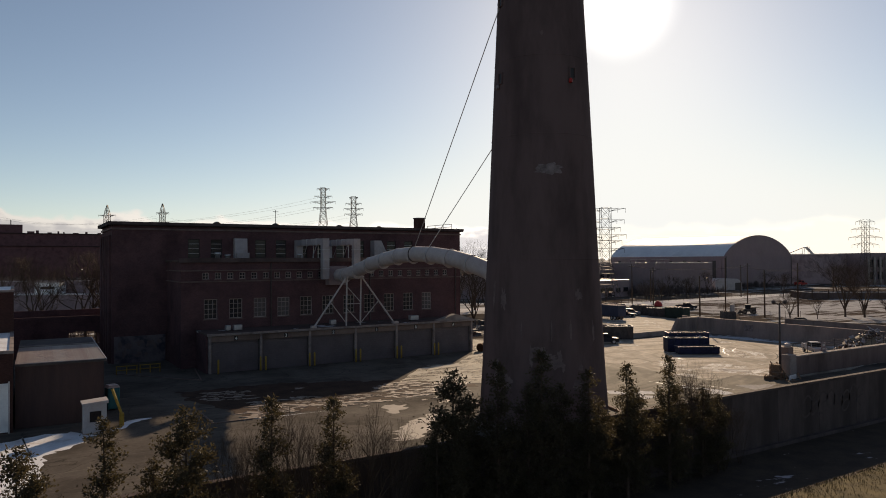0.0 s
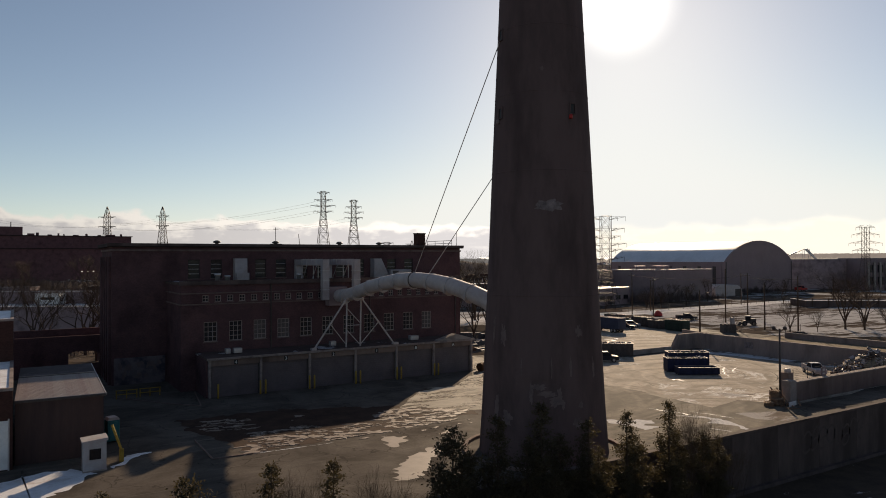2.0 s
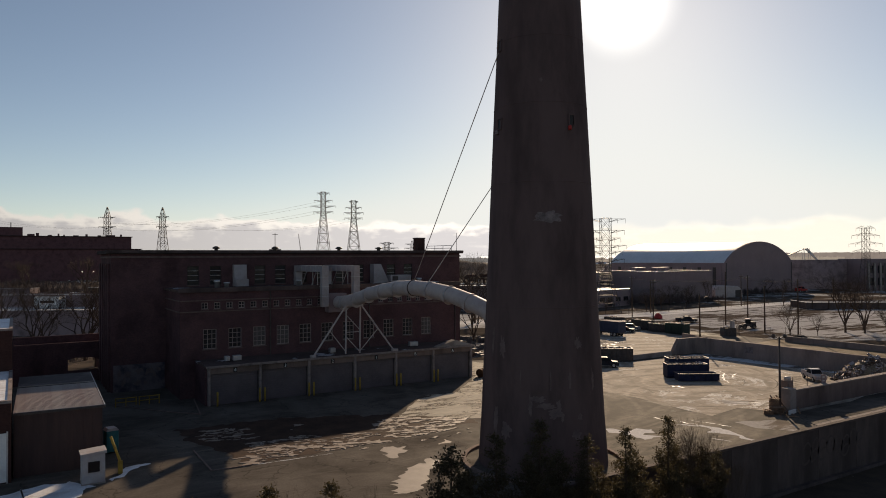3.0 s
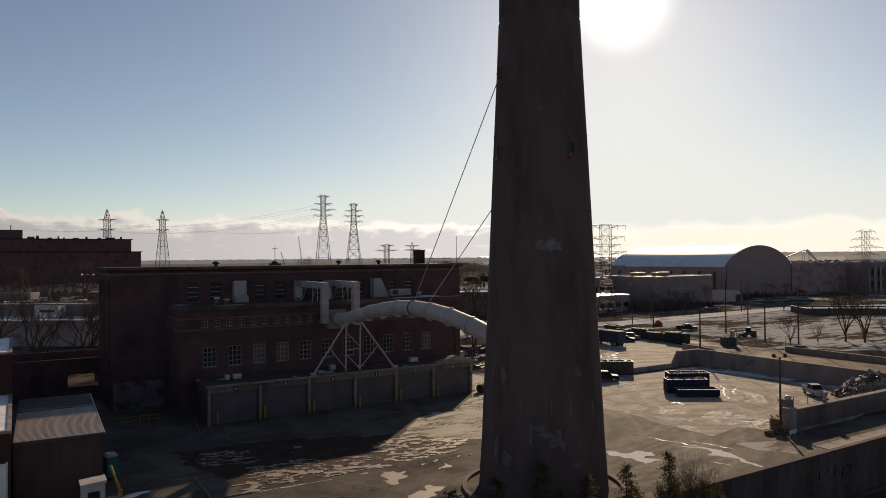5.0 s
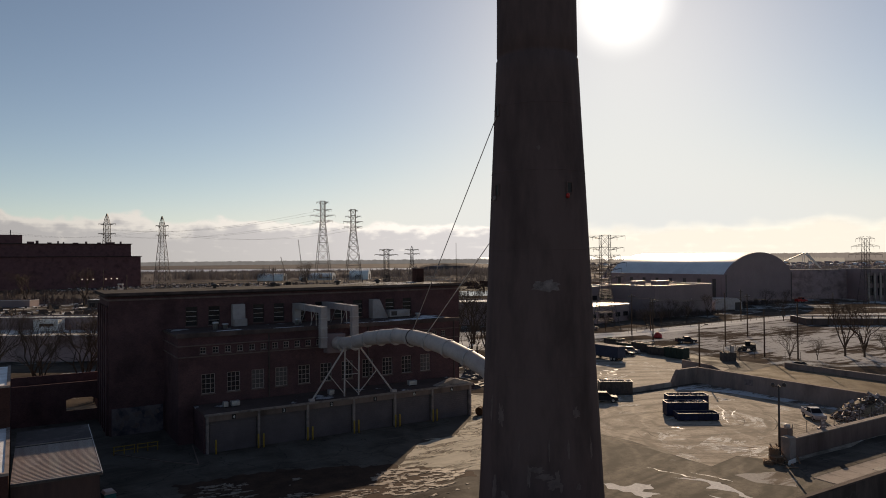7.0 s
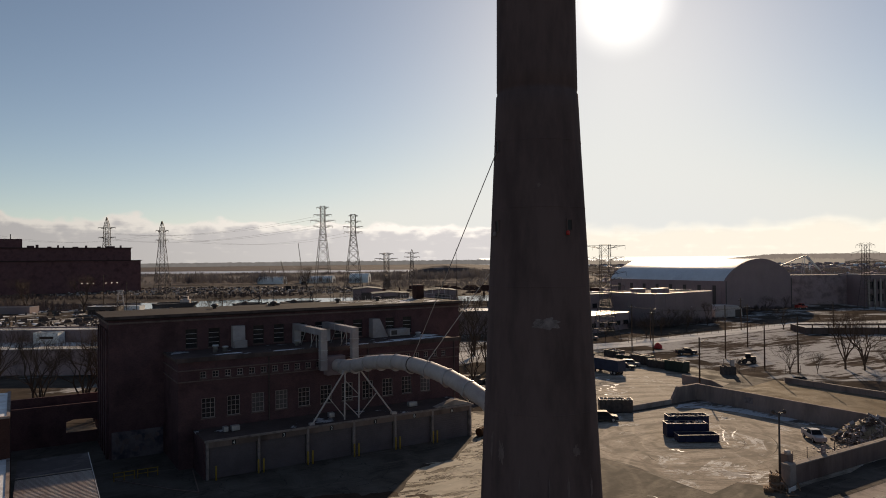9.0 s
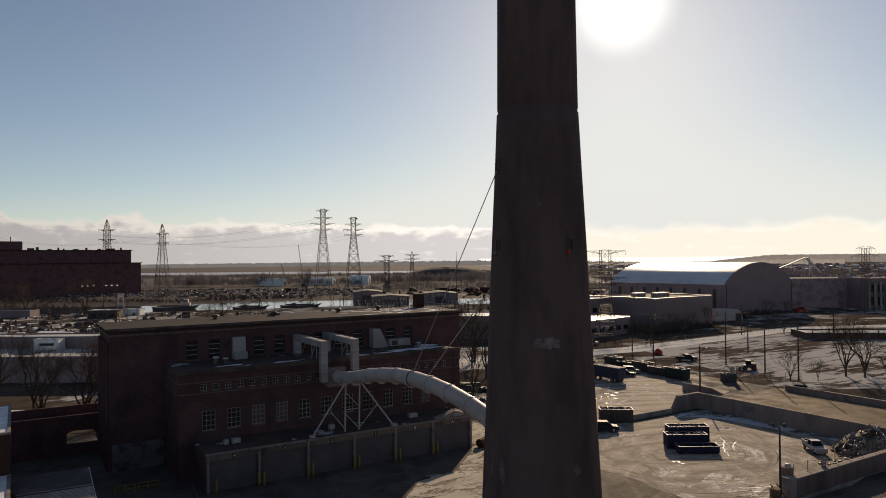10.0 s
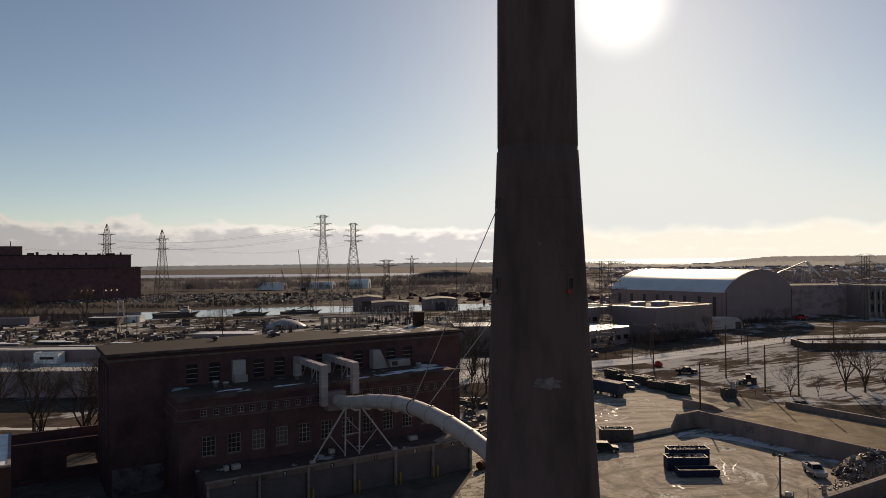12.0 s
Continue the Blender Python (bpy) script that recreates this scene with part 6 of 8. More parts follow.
heap = bmesh.new()
for k in range(900):
    a, r = random.uniform(0, math.tau), random.random() ** 0.6
    x, y = 5.8 * r * math.cos(a), 4.3 * r * math.sin(a)
    top = 4.2 * max(0, 1 - r ** 1.4) * (0.8 + 0.4 * noise.noise((x * 0.5, y * 0.5, 2)))
    z = random.uniform(0.6, 1.0) * top + 0.1
    s = random.uniform(0.15, 0.75)
    vs = box(heap, -s, s, -s * random.uniform(0.1, 0.6), s * random.uniform(0.1, 0.6), -0.06 - 0.2 * random.random() * s, 0.06)
    m = Matrix.Translation((x, y, z)) @ Euler((random.gauss(0, 0.6), random.gauss(0, 0.6), random.uniform(0, 6))).to_matrix().to_4x4()
    for v in vs:
        v.co = m @ v.co
heap_ob = part("scrap_heap", heap, SCRAP)
heap_ob.matrix_basis = pose(89.6, -35.2, 0) @ Matrix.Diagonal((1.2, 1.0, 0.92, 1))
tagged(heap_ob, "tall heap of mixed scrap metal and rubble", "scrap heap", kind="stuff")
bm = lathe([(5.4, 0), (4.6, 0.9), (3.1, 2.2), (1.5, 3.1), (0.4, 3.6)], 18)
for v in bm.verts:
    v.co += Vector((noise.noise(v.co * 0.7), noise.noise(v.co * 0.7 + Vector((9, 0, 0))), 0)) * 0.7
core = part("rubble_mound", bm, YARD_DIRT)
core.matrix_basis = pose(89.6, -35.2, -0.15) @ Matrix.Diagonal((1.2, 1.0, 0.86, 1))
tagged(core, "dark rubble mound under the scrap", "rubble", kind="stuff")
bm = bmesh.new()
for k in range(120):
    x, y, s = random.gauss(81.5, 2.6), random.gauss(-36.5, 1.1), random.uniform(0.08, 0.3)
    box(bm, x - s, x + s, y - s * 0.5, y + s * 0.5, 0, s * 0.7)
tagged(part("loose_scrap", bm, SCRAP), "loose scrap strewn on the asphalt", "scrap", kind="stuff")

# timber barricades and pallets by the pier
for k, (x, y, t, h) in enumerate(((56.9, -40.5, 20, 1.5), (56.0, -41.3, -12, 0.8), (55.0, -40.9, 35, 0.45))):
    ob = thing("pallet_stack", x, y, 0, t, "stack of weathered timber pallets by the pier", "pallets", "pallet stacks")
    z = 0
    while z < h:
        part("pallet_deck", boxes(*[(-0.6, 0.6, -0.5 + j * 0.24, -0.34 + j * 0.24, z + 0.1, z + 0.13) for j in range(5)]), WOOD, ob)
        part("bearer", boxes((-0.6, -0.48, -0.5, 0.6, z, z + 0.1), (-0.06, 0.06, -0.5, 0.6, z, z + 0.1), (0.48, 0.6, -0.5, 0.6, z, z + 0.1)), WOOD, ob)
        z += 0.16
ob = thing("timber_crate", 57.4, -42.2, 0, 8, "pale broken timber frame with white boards", "crate")
part("board", boxes((-1.2, 0.6, -0.3, -0.2, 0, 0.5)), WHITE, ob)
part("board", boxes((-1.0, 0.9, 0.1, 0.2, 0, 0.3)), WOOD, ob)
ob = thing("utility_cabinet", 60.4, -40.0, 0, 0, "grey weathered utility cabinet on the pier end", "cabinet")
part("casing", bevelled(boxes((-0.55, 0.55, -0.25, 0.9, 0, 3.3)), 0.04), CONC_WALL, ob)
part("door", boxes((-0.45, 0.45, -0.29, -0.25, 0.2, 3.0)), CONC_WALL, ob)

ob = thing("water_drum", 60.2, -40.0, 3.3, 0, "small pale drum standing on the utility cabinet", "drum")
part("shell", lathe([(0.38, 0), (0.38, 0.4), (0.32, 0.5), (0.1, 0.54)], 16), STEEL_W, ob)
for k, (x, y, t, L, up) in enumerate(((57.6, -41.6, 70, 2.6, 38), (57.2, -42.3, 110, 2.2, 25), (56.6, -43.0, 60, 2.8, 6), (55.9, -42.6, 130, 2.4, 14), (57.0, -41.2, 95, 2.3, 52), (55.2, -42.2, 20, 2.0, 5), (56.3, -43.8, 160, 1.8, 4), (57.9, -43.0, 40, 2.0, 12))):
    ob = thing("loose_plank", x, y, 0.0, 0, "weathered timber plank leaning among pallets by the pier", "plank", "loose planks")
    pl = part("board", bevelled(boxes((0, L, -0.1, 0.1, 0, 0.06)), 0.008), WOOD, ob)
    pl.matrix_basis = pose(0, 0, 0, 0, -up, t)
lamp = thing("yard_lamp", 57.5, -40.7, 0, VIEW, "tall dark steel yard lamp with twin heads", "street lamp")
part("pole", lathe([(0.16, 0), (0.13, 4), (0.1, 9.0)], 10), STEEL_D, lamp)
part("base", lathe([(0.4, 0), (0.4, 0.5), (0.2, 0.6)], 10), CONC, lamp)
for s in (-1, 1):
    part("arm", rods([((0, 0, 8.7), (s * 0.6, 0, 9.0))], 0.05), STEEL_D, lamp)
    h = part("lamp_head", lathe([(0.12, 0), (0.24, 0.18), (0.22, 0.4), (0.07, 0.48)], 12), STEEL_D, lamp)
    h.matrix_basis = pose(s * 0.68, -0.1, 8.85, -40, 0, 0)


def fence(points, h, step, label, mesh_step=0.5):
    ob = thing("wire_fence", 0, 0, 0, label=label, category="fence")
    wires = []
    for (ax, ay), (bx, by) in zip(points, points[1:]):
        n = max(1, int(math.hypot(bx - ax, by - ay) / step))
        for k in range(n + 1):
            x, y = ax + (bx - ax) * k / n, ay + (by - ay) * k / n
            part("post", rods([((x, y, 0), (x, y, h))], 0.045, 5), STEEL_D, ob)
        for j in range(int(h / mesh_step) + 1):
            z = min(h, 0.1 + j * mesh_step)
            wires.append(((ax, ay, z), (bx, by, z)))
    part("wires", rods(wires, 0.012, 3), STEEL_D, ob)
    return ob


fence([(61, -40.2), (92, -40.2)], 3.7, 3.1, "chain-link fence with steel posts behind the yard wall", 0.25)
fence([ahead(60, 226), ahead(143, 282)], 2.2, 4.0, "wire fence along the far road")
fence([ahead(66.5, 165), ahead(84, 164)], 2.0, 3.0, "wire gate and fence at the yard exit", 0.3)
ob = thing("caged_tray", *ahead(67, 164.5), 0, VIEW, "dark steel tray with a pale upright panel and posts", "container")
part("tray", boxes((-1.9, 2.2, -1.2, -1.1, 0.2, 2.2), (-1.9, 2.2, 1.1, 1.2, 0.2, 2.2), (-1.9, -1.8, -1.1, 1.1, 0.2, 2.2), (2.1, 2.2, -1.1, 1.1, 0.2, 2.2), (-1.9, 2.2, -1.2, 1.2, 0.0, 0.2)), STEEL_D, ob)
for x in (-1.85, 0.5, 2.15):
    part("post", boxes((x - 0.06, x + 0.06, -1.26, -1.2, 0, 4.2)), STEEL_D, ob)
part("top_rail", boxes((-1.9, 2.2, -1.26, -1.2, 4.1, 4.22)), STEEL_D, ob)
part("panel", bevelled(boxes((0.6, 1.9, -0.9, -0.3, 2.2, 4.0)), 0.04), STEEL_W, ob, "pale upright panel")
ob.scale = (0.72, 0.9, 0.9)
ob = thing("wheel_loader", *ahead(79, 181), 0, VIEW + 170, "dark wheel loader in the snowy lot", "loader")
part("chassis", boxes((-2.4, 1.5, -0.9, 0.9, 0.8, 1.7)), STEEL_D, ob)
part("cab", bevelled(boxes((-0.8, 0.7, -0.75, 0.75, 1.7, 3.1)), 0.12), CAR_GLASS, ob)
part("cab_roof", bevelled(boxes((-0.9, 0.8, -0.85, 0.85, 3.1, 3.28)), 0.05), STEEL_W, ob)
part("bonnet", bevelled(boxes((-2.5, -0.8, -0.7, 0.7, 1.7, 2.3)), 0.06), STEEL_D, ob)
part("bucket", prism([(2.4, 0.2), (3.6, 0.2), (2.9, 1.4), (2.4, 1.3)], -1.3, 1.3), STEEL_D, ob)
part("lift_arm", rods([((1.0, -0.6, 1.5), (2.6, -0.6, 0.7)), ((1.0, 0.6, 1.5), (2.6, 0.6, 0.7))], 0.14), STEEL_D, ob)
for wx in (-1.7, 1.2):
    for s in (-1, 1):
        wheel(ob, wx, s * 1.0, 0.75, 0.5, STEEL_D)
ob.scale = (0.78, 0.78, 0.78)
ob = thing("red_tarpaulin", *ahead(65.3, 212), 0, 0, "bright red tarpaulin over a heap", "tarpaulin")
bm = lathe([(1.9, 0), (1.8, 0.6), (1.5, 1.4), (0.9, 2.2), (0.3, 2.5)], 16)
for v in bm.verts:
    v.co += Vector((noise.noise(v.co), noise.noise(v.co + Vector((5, 0, 0))), noise.noise(v.co + Vector((0, 5, 0))))) * 0.4
part("cover", bm, RED, ob)
ob.scale = (0.68, 0.68, 0.68)


# ---- roads and lots beyond ----
def far_sheet(name, pts, z, material, label, cuts=0):
    return sheet(name, [ahead(*p) for p in pts], z, material, label, cuts=cuts)


far_sheet("snowy_lot", [(72, 172), (62, 222), (142, 277), (330, 262), (230, 150), (104, 150)], 0.02, LOT, "snowy vacant lot with tyre ruts", cuts=9)
far_sheet("far_road", [(-40, 190), (58, 228), (143, 288), (420, 330), (420, 316), (146, 279), (62, 218), (-30, 178)], 0.03, WET_ROAD, "wet far road with slush")
far_sheet("rear_yard", [(-8, 160), (4, 128), (13, 128), (16, 200), (-10, 200)], 0.017, WORKS_YARD, "dark rear yard with streaks of snow behind the hall", cuts=5)
far_sheet("far_yard", [(-160, 152), (-60, 176), (-60, 260), (-160, 290), (-330, 280), (-300, 160)], 0.015, WORKS_YARD, "snowy works yard", cuts=10)
far_sheet("dock_ground", [(-360, 290), (-60, 290), (60, 330), (50, 448), (-60, 444), (-125, 418), (-155, 413), (-190, 394), (-420, 380)], 0.015, WORKS_YARD, "snowy dock ground", cuts=12)
far_sheet("ship_channel", [(-700, 360), (-420, 385), (-190, 396), (-155, 415), (-125, 420), (-60, 446), (60, 452), (60, 520), (-100, 502), (-140, 490), (-190, 462), (-420, 440), (-700, 420)], 0.1, WATER, "calm grey ship channel", cuts=14)
far_sheet("channel_bank", [(-700, 421), (-420, 441), (-190, 463), (-140, 491), (-100, 503), (60, 521), (60, 780), (-420, 800), (-700, 760)], 0.03, FAR_BANK, "dark bank of the ship channel, brush shade in its colour", cuts=10)
far_sheet("far_field", [(-900, 805), (200, 785), (260, 1490), (-900, 1490)], 0.04, FAR_FIELD, "dull grey-brown far fields", cuts=30)
far_sheet("far_field", [(-2200, 1810), (150, 1760), (250, 3280), (-2900, 3280)], 0.05, FAR_FIELD, "dull grey-brown fields beyond the lagoon", cuts=60)
far_sheet("lagoon", [(-900, 1500), (60, 1500), (80, 1750), (-900, 1800)], 0.1, ICE, "pale frozen lagoon")
far_sheet("lake", [(200, 2700), (1000, 2700), (1500, 4240), (-100, 4240)], 0.12, WATER, "bright lake towards the horizon")


def plain_building(name, side, depth, w, dpt, h, turn, wall_m, roof_m, label, windows=0, rows_=1, win_h=1.4, parapet=0.4, base=1.0):
    """A flat-roofed building: x across the front, y away; side and depth name its front left foot."""
    x, y = ahead(side, depth)
    ob = thing(name, x, y, 0, VIEW + turn, label, "building")
    part("wall", boxes((0, w, 0, 0.4, 0, h), (0, 0.4, 0.4, dpt - 0.4, 0, h), (w - 0.4, w, 0.4, dpt - 0.4, 0, h), (0, w, dpt - 0.4, dpt, 0, h)), wall_m, ob)
    part("roof", boxes((0.4, w - 0.4, 0.4, dpt - 0.4, h - parapet - 0.2, h - parapet)), roof_m, ob)
    part("coping", boxes((-0.1, w + 0.1, -0.1, 0.45, h, h + 0.12), (-0.1, 0.45, 0.45, dpt, h, h + 0.12), (w - 0.45, w + 0.1, 0.45, dpt, h, h + 0.12)), STEEL_G, ob)
    if windows:
        step = w / windows
        for r in range(rows_):
            z = base + r * (h - base - 1) / rows_
            for k in range(windows):
                cx = (k + 0.5) * step
                wi = part("window", boxes((cx - step * 0.3, cx + step * 0.3, -0.06, 0.0, z, z + win_h)), GLASS, ob)
                part("sill", boxes((cx - step * 0.32, cx + step * 0.32, -0.14, 0.0, z - 0.15, z)), STONE, wi)
    return ob


wh = plain_building("warehouse", 85, 279, 37, 30, 12.8, 34, CLAD_GREY, ROOF_GREY, "grey flat-roofed warehouse with rooftop units")
for x, y, w in ((5, 14, 6), (12, 9, 5), (18.5, 10, 3)):
    part("roof_unit", boxes((x, x + w, y, y + 3, 12.4, 14.2)), CLAD, wh, "dull rooftop unit")
    part("unit_lid", boxes((x - 0.1, x + w + 0.1, y - 0.1, y + 3.1, 14.2, 14.35)), STEEL_W, wh)
for k in range(6):
    part("wall_panel", boxes((0.15 + k * 6.15, 6.15 + k * 6.15, -0.05, 0.0, 0.2, 12.6)), CLAD_GREY, wh)
part("wall_lamp", boxes((22.6, 23.0, -0.25, -0.05, 6.6, 6.9)), STEEL_W, wh, "small pale wall lamp")
plain_building("warehouse_wing", 55, 288, 26, 26, 12.2, 34, CLAD_GREY, ROOF_SNOW, "lower grey wing of the warehouse with a snowy roof", 6, 1, 1.8, 0.4, 6.5)
plain_building("low_depot", 49.3, 250, 31, 21, 6.4, 42, CLAD, SNOW, "low depot with a bright snowy roof", 6, 1, 1.6, 0.1, 2)
# lighter wall tone carries the distance haze over the long works
plain_building("long_works", 186, 395, 62, 40, 16.5, -4, STORE_WALL, ROOF_GREY, "long grey-brown works hall with a flat roof", 0)
pw = plain_building("switch_house", 226, 372, 40, 30, 17, -4, CLAD_GREY, ROOF_GREY, "grey switch house with tall columns", 8, 2, 4, 0.3, 3)
for k in range(7):
    part("column", boxes((0.6 + k * 3, 1.5 + k * 3, -1.2, -0.4, 0, 15)), CONC, pw)
ob = plain_building("foundation_works", 128, 246, 80, 14, 2.3, -6, DARK_TIMBER, ROOF_SNOW, "half-built low works of dark timber with snowy decks", 0)
for k in range(14):
    part("post", boxes((2 + k * 5.5, 2.3 + k * 5.5, -0.3, 0, 0, 3.2)), POLE_WOOD, ob)

# arched hall
hall = thing("arched_hall", *ahead(137, 338), 0, VIEW + 36, "great arched storage hall with a silver roof", "hall")
AW, AL, AE, AH = 63.0, 71.0, 15.6, 26.4
arc = []
for k in range(25):
    u = -math.cos(math.pi * k / 24)
    arc.append((AW / 2 + AW / 2 * u, AE + (AH - AE) * max(0.0, 1 - u * u) ** 0.8))
part("end_wall", prism([(0, 0)] + arc + [(AW, 0)], 0, 0.6), CLAD, hall, "dull brown arched gable")
bm = bmesh.new()
NR = 60
rings = [[bm.verts.new((x + 0.0, 0.6 + (AL - 0.6) * j / NR, z + (0.02 if j % 2 else 0))) for x, z in arc] for j in range(NR + 1)]
for p, q in zip(rings, rings[1:]):
    for k in range(24):
        bm.faces.new((p[k], p[k + 1], q[k + 1], q[k])).smooth = True
bmesh.ops.recalc_face_normals(bm, faces=bm.faces[:])
part("roof", bm, SHEEN, hall, "rippled silver membrane roof")
part("side_wall", boxes((0, 0.5, 0.6, AL, 0, AE)), CLAD, hall)
part("side_wall", boxes((AW - 0.5, AW, 0.6, AL, 0, AE)), CLAD, hall)
for k in range(8):
    part("side_door", boxes((-0.12, 0.0, 5 + k * 8.4, 6.8 + k * 8.4, 0.4, AE - 2.2)), STEEL_D, hall, "dark tall louvred side door")
    part("buttress", prism([(-0.9, 0), (0, 0), (0, AE)], 2 + k * 8.4, 2.7 + k * 8.4), CLAD, hall)
for x in (0.4, AW - 1.0):
    part("corner_post", boxes((x, x + 0.6, -0.15, 0.0, 0, AE)), STEEL_D, hall)
tent = thing("canvas_annexe", *ahead(122.5, 314), 0, VIEW + 20, "pale canvas shelter before the arched hall", "shelter")
part("cover", bevelled(prism([(0, 0), (0, 3.8), (1.2, 5.1), (3, 5.5), (13, 5.2), (15.5, 3.8), (16, 0)], 0, 8), 0.3), STEEL_W, tent)
part("end_flap", boxes((11.5, 14.5, -0.06, 0.0, 0, 3.4)), STEEL_D, tent)

# power station far off
ps = thing("power_station", -353.9, 638.2, 0, 0, "vast dark brick power station with stepped roofs", "power station")
ps.scale = (1.15, 1.15, 1.093)
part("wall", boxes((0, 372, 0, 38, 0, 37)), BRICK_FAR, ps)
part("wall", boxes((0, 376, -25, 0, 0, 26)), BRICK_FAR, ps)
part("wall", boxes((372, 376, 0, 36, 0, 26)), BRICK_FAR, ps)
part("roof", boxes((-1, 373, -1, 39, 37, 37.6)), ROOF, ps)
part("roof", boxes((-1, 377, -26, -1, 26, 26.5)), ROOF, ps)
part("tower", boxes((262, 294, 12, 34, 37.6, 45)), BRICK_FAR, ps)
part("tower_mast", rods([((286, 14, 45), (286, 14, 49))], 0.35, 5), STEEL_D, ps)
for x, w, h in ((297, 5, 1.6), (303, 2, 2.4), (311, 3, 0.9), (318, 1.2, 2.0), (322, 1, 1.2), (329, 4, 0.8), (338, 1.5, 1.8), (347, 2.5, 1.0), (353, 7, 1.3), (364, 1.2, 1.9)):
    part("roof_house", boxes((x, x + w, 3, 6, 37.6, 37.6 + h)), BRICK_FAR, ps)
for k in range(22):
    x = 258 + k * 5
    part("window", boxes((x, x + 2.6, -0.15, 0, 29.5, 33)), BRICK_FAR, ps, "bricked-up tall window")
FLOOD = bpy.data.materials.new("lit_flood_lamp")
FLOOD.use_nodes = True
FLOOD.node_tree.nodes["Principled BSDF"].inputs["Emission Color"].default_value = (1, 0.9, 0.75, 1)
FLOOD.node_tree.nodes["Principled BSDF"].inputs["Emission Strength"].default_value = 1.6
for x in (269, 273.5, 278, 333, 337, 341, 350, 354, 358):
    part("flood_lamp", boxes((x, x + 0.8, -25.6, -25.1, 7.4, 7.7)), FLOOD, ps, "small lit flood lamp")

plain_building("low_store", -320, 172, 250, 19.2, 6.3, 0, STORE_WALL, ROOF_SNOW, "long low grey store with thin snow on its roof", 0)
plain_building("rear_store", -320, 191.4, 250, 10, 9.2, 0, CLAD_GREY, ROOF_SNOW, "higher rear range of the long store with a snowy top", 0, parapet=0.3)
ob = plain_building("roof_house", -110.2, 187.3, 6.6, 3.5, 2.9, 0, WHITE, SNOW, "small white house on the roof of the long store", 0, parapet=0.15)
ob.location.z = 6.0
part("window", boxes((1.6, 5.4, -0.05, 0.0, 1.2, 1.9)), GLASS, ob)
ob = plain_building("tank_store", -252, 377, 28, 9, 3.6, 0, CLAD_GREY, ROOF_SNOW, "grey long shed with a snowy roof", 0)
ob = thing("dock_crane", *ahead(-178, 384), 0, VIEW, "pale steel A-frame crane behind the dock shed", "crane")
for x in (-2.2, 2.2):
    part("leg", rods([((x, 0, 0), (x * 0.45, 0, 11.5))], 0.35, 6), STEEL_W, ob)
part("head_beam", boxes((-1.5, 1.5, -0.4, 0.4, 11.3, 12.1)), STEEL_W, ob)
part("tie_beam", boxes((-1.6, 1.6, -0.25, 0.25, 6.0, 6.5)), STEEL_W, ob)
plain_building("dark_shed", -186, 364, 15, 9, 4.3, 2, STEEL_D, SNOW, "dark open-fronted shed with a snowy lit roof", 3, 1, 2, 0.05, 0.6)
plain_building("white_shed", -178, 385, 10, 7, 3.3, 0, WHITE, SNOW, "white low shed on the dock", 0, parapet=0.1)
plain_building("flat_store", -97, 268, 24, 12, 5.2, 0, CLAD, SNOW, "flat store with a clean snowy roof", 5, 1, 2, 0.1, 2)
# open frame under construction
ob = thing("concrete_frame", *ahead(-56, 318), 0, VIEW + 3, "open pale concrete frame of two storeys", "building")
for x in range(7):
    for y in range(3):
        part("column", boxes((x * 3.4, x * 3.4 + 0.5, y * 4.5, y * 4.5 + 0.5, 0, 7.2)), CONC, ob)
for z in (3.4, 6.9):
    for y in range(3):
        part("beam", boxes((0, 20.9, y * 4.5 - 0.03, y * 4.5 + 0.53, z, z + 0.55)), CONC, ob)
    part("deck", boxes((0.6, 20.3, 0.6, 9.0, z + 0.1, z + 0.35)), CONC, ob)
WORKS_ROOF = mat("dull_green_roof", (0.1, 0.108, 0.1), (0.07, 0.075, 0.07), 0.75, 0.2, 0.1)
for k, (sd, dp, w, h, span) in enumerate(((-62, 480, 26, 8, 20), (-46, 452, 22, 6, 24), (-12, 470, 24, 7, 22))):
    ob = thing("gabled_works", *ahead(sd, dp), 0, VIEW + 8, "grey-brown works shed with a dull green roof among pylons", "building", "works sheds")
    part("wall", prism([(0, 0), (0, h * 0.85), (span / 2, h), (span, h * 0.85), (span, 0)], 0, w), CLAD, ob)
    part("roof", prism([(-0.4, h * 0.85), (span / 2, h), (span + 0.4, h * 0.85), (span + 0.4, h * 0.85 + 0.35), (span / 2, h + 0.35), (-0.4, h * 0.85 + 0.35)], -0.3, w + 0.3), WORKS_ROOF, ob)
    part("door", boxes((span * 0.3, span * 0.6, -0.12, 0.0, 0, h * 0.6)), STEEL_D, ob)
ob = thing("tarp_heap", *ahead(-78, 345), 0, VIEW, "grey tarpaulin-covered heap on the dock", "heap")
bm = lathe([(8.5, 0), (7.2, 1.6), (4.5, 3.4), (1.2, 4.4)], 16)
for v in bm.verts:
    v.co.x *= 1.25
    v.co += Vector((noise.noise(v.co * 0.3), noise.noise(v.co * 0.3 + Vector((5, 0, 0))), 0)) * 1.2
part("cover", bm, DUCT, ob, "weathered grey tarpaulin")
# long low mound beyond the works
verts, faces = [], []
for i in range(33):
    for j in range(9):
        u, v = i / 16 - 1, j / 4 - 1
        z = 15.5 * max(0.0, 1 - abs(u) ** 2.2) ** 0.8 * max(0.0, 1 - v * v)
        verts.append((*ahead(8 + 76 * u, 1225 + 45 * v), z * (1 + 0.12 * noise.noise((u * 5, v * 3, 2)))))
for i in range(32):
    for j in range(8):
        faces.append((i * 9 + j, i * 9 + j + 1, i * 9 + j + 10, i * 9 + j + 9))
me = bpy.data.meshes.new("spoil_mound")
me.from_pydata(verts, [], faces)
me.materials.append(FAR_FIELD)
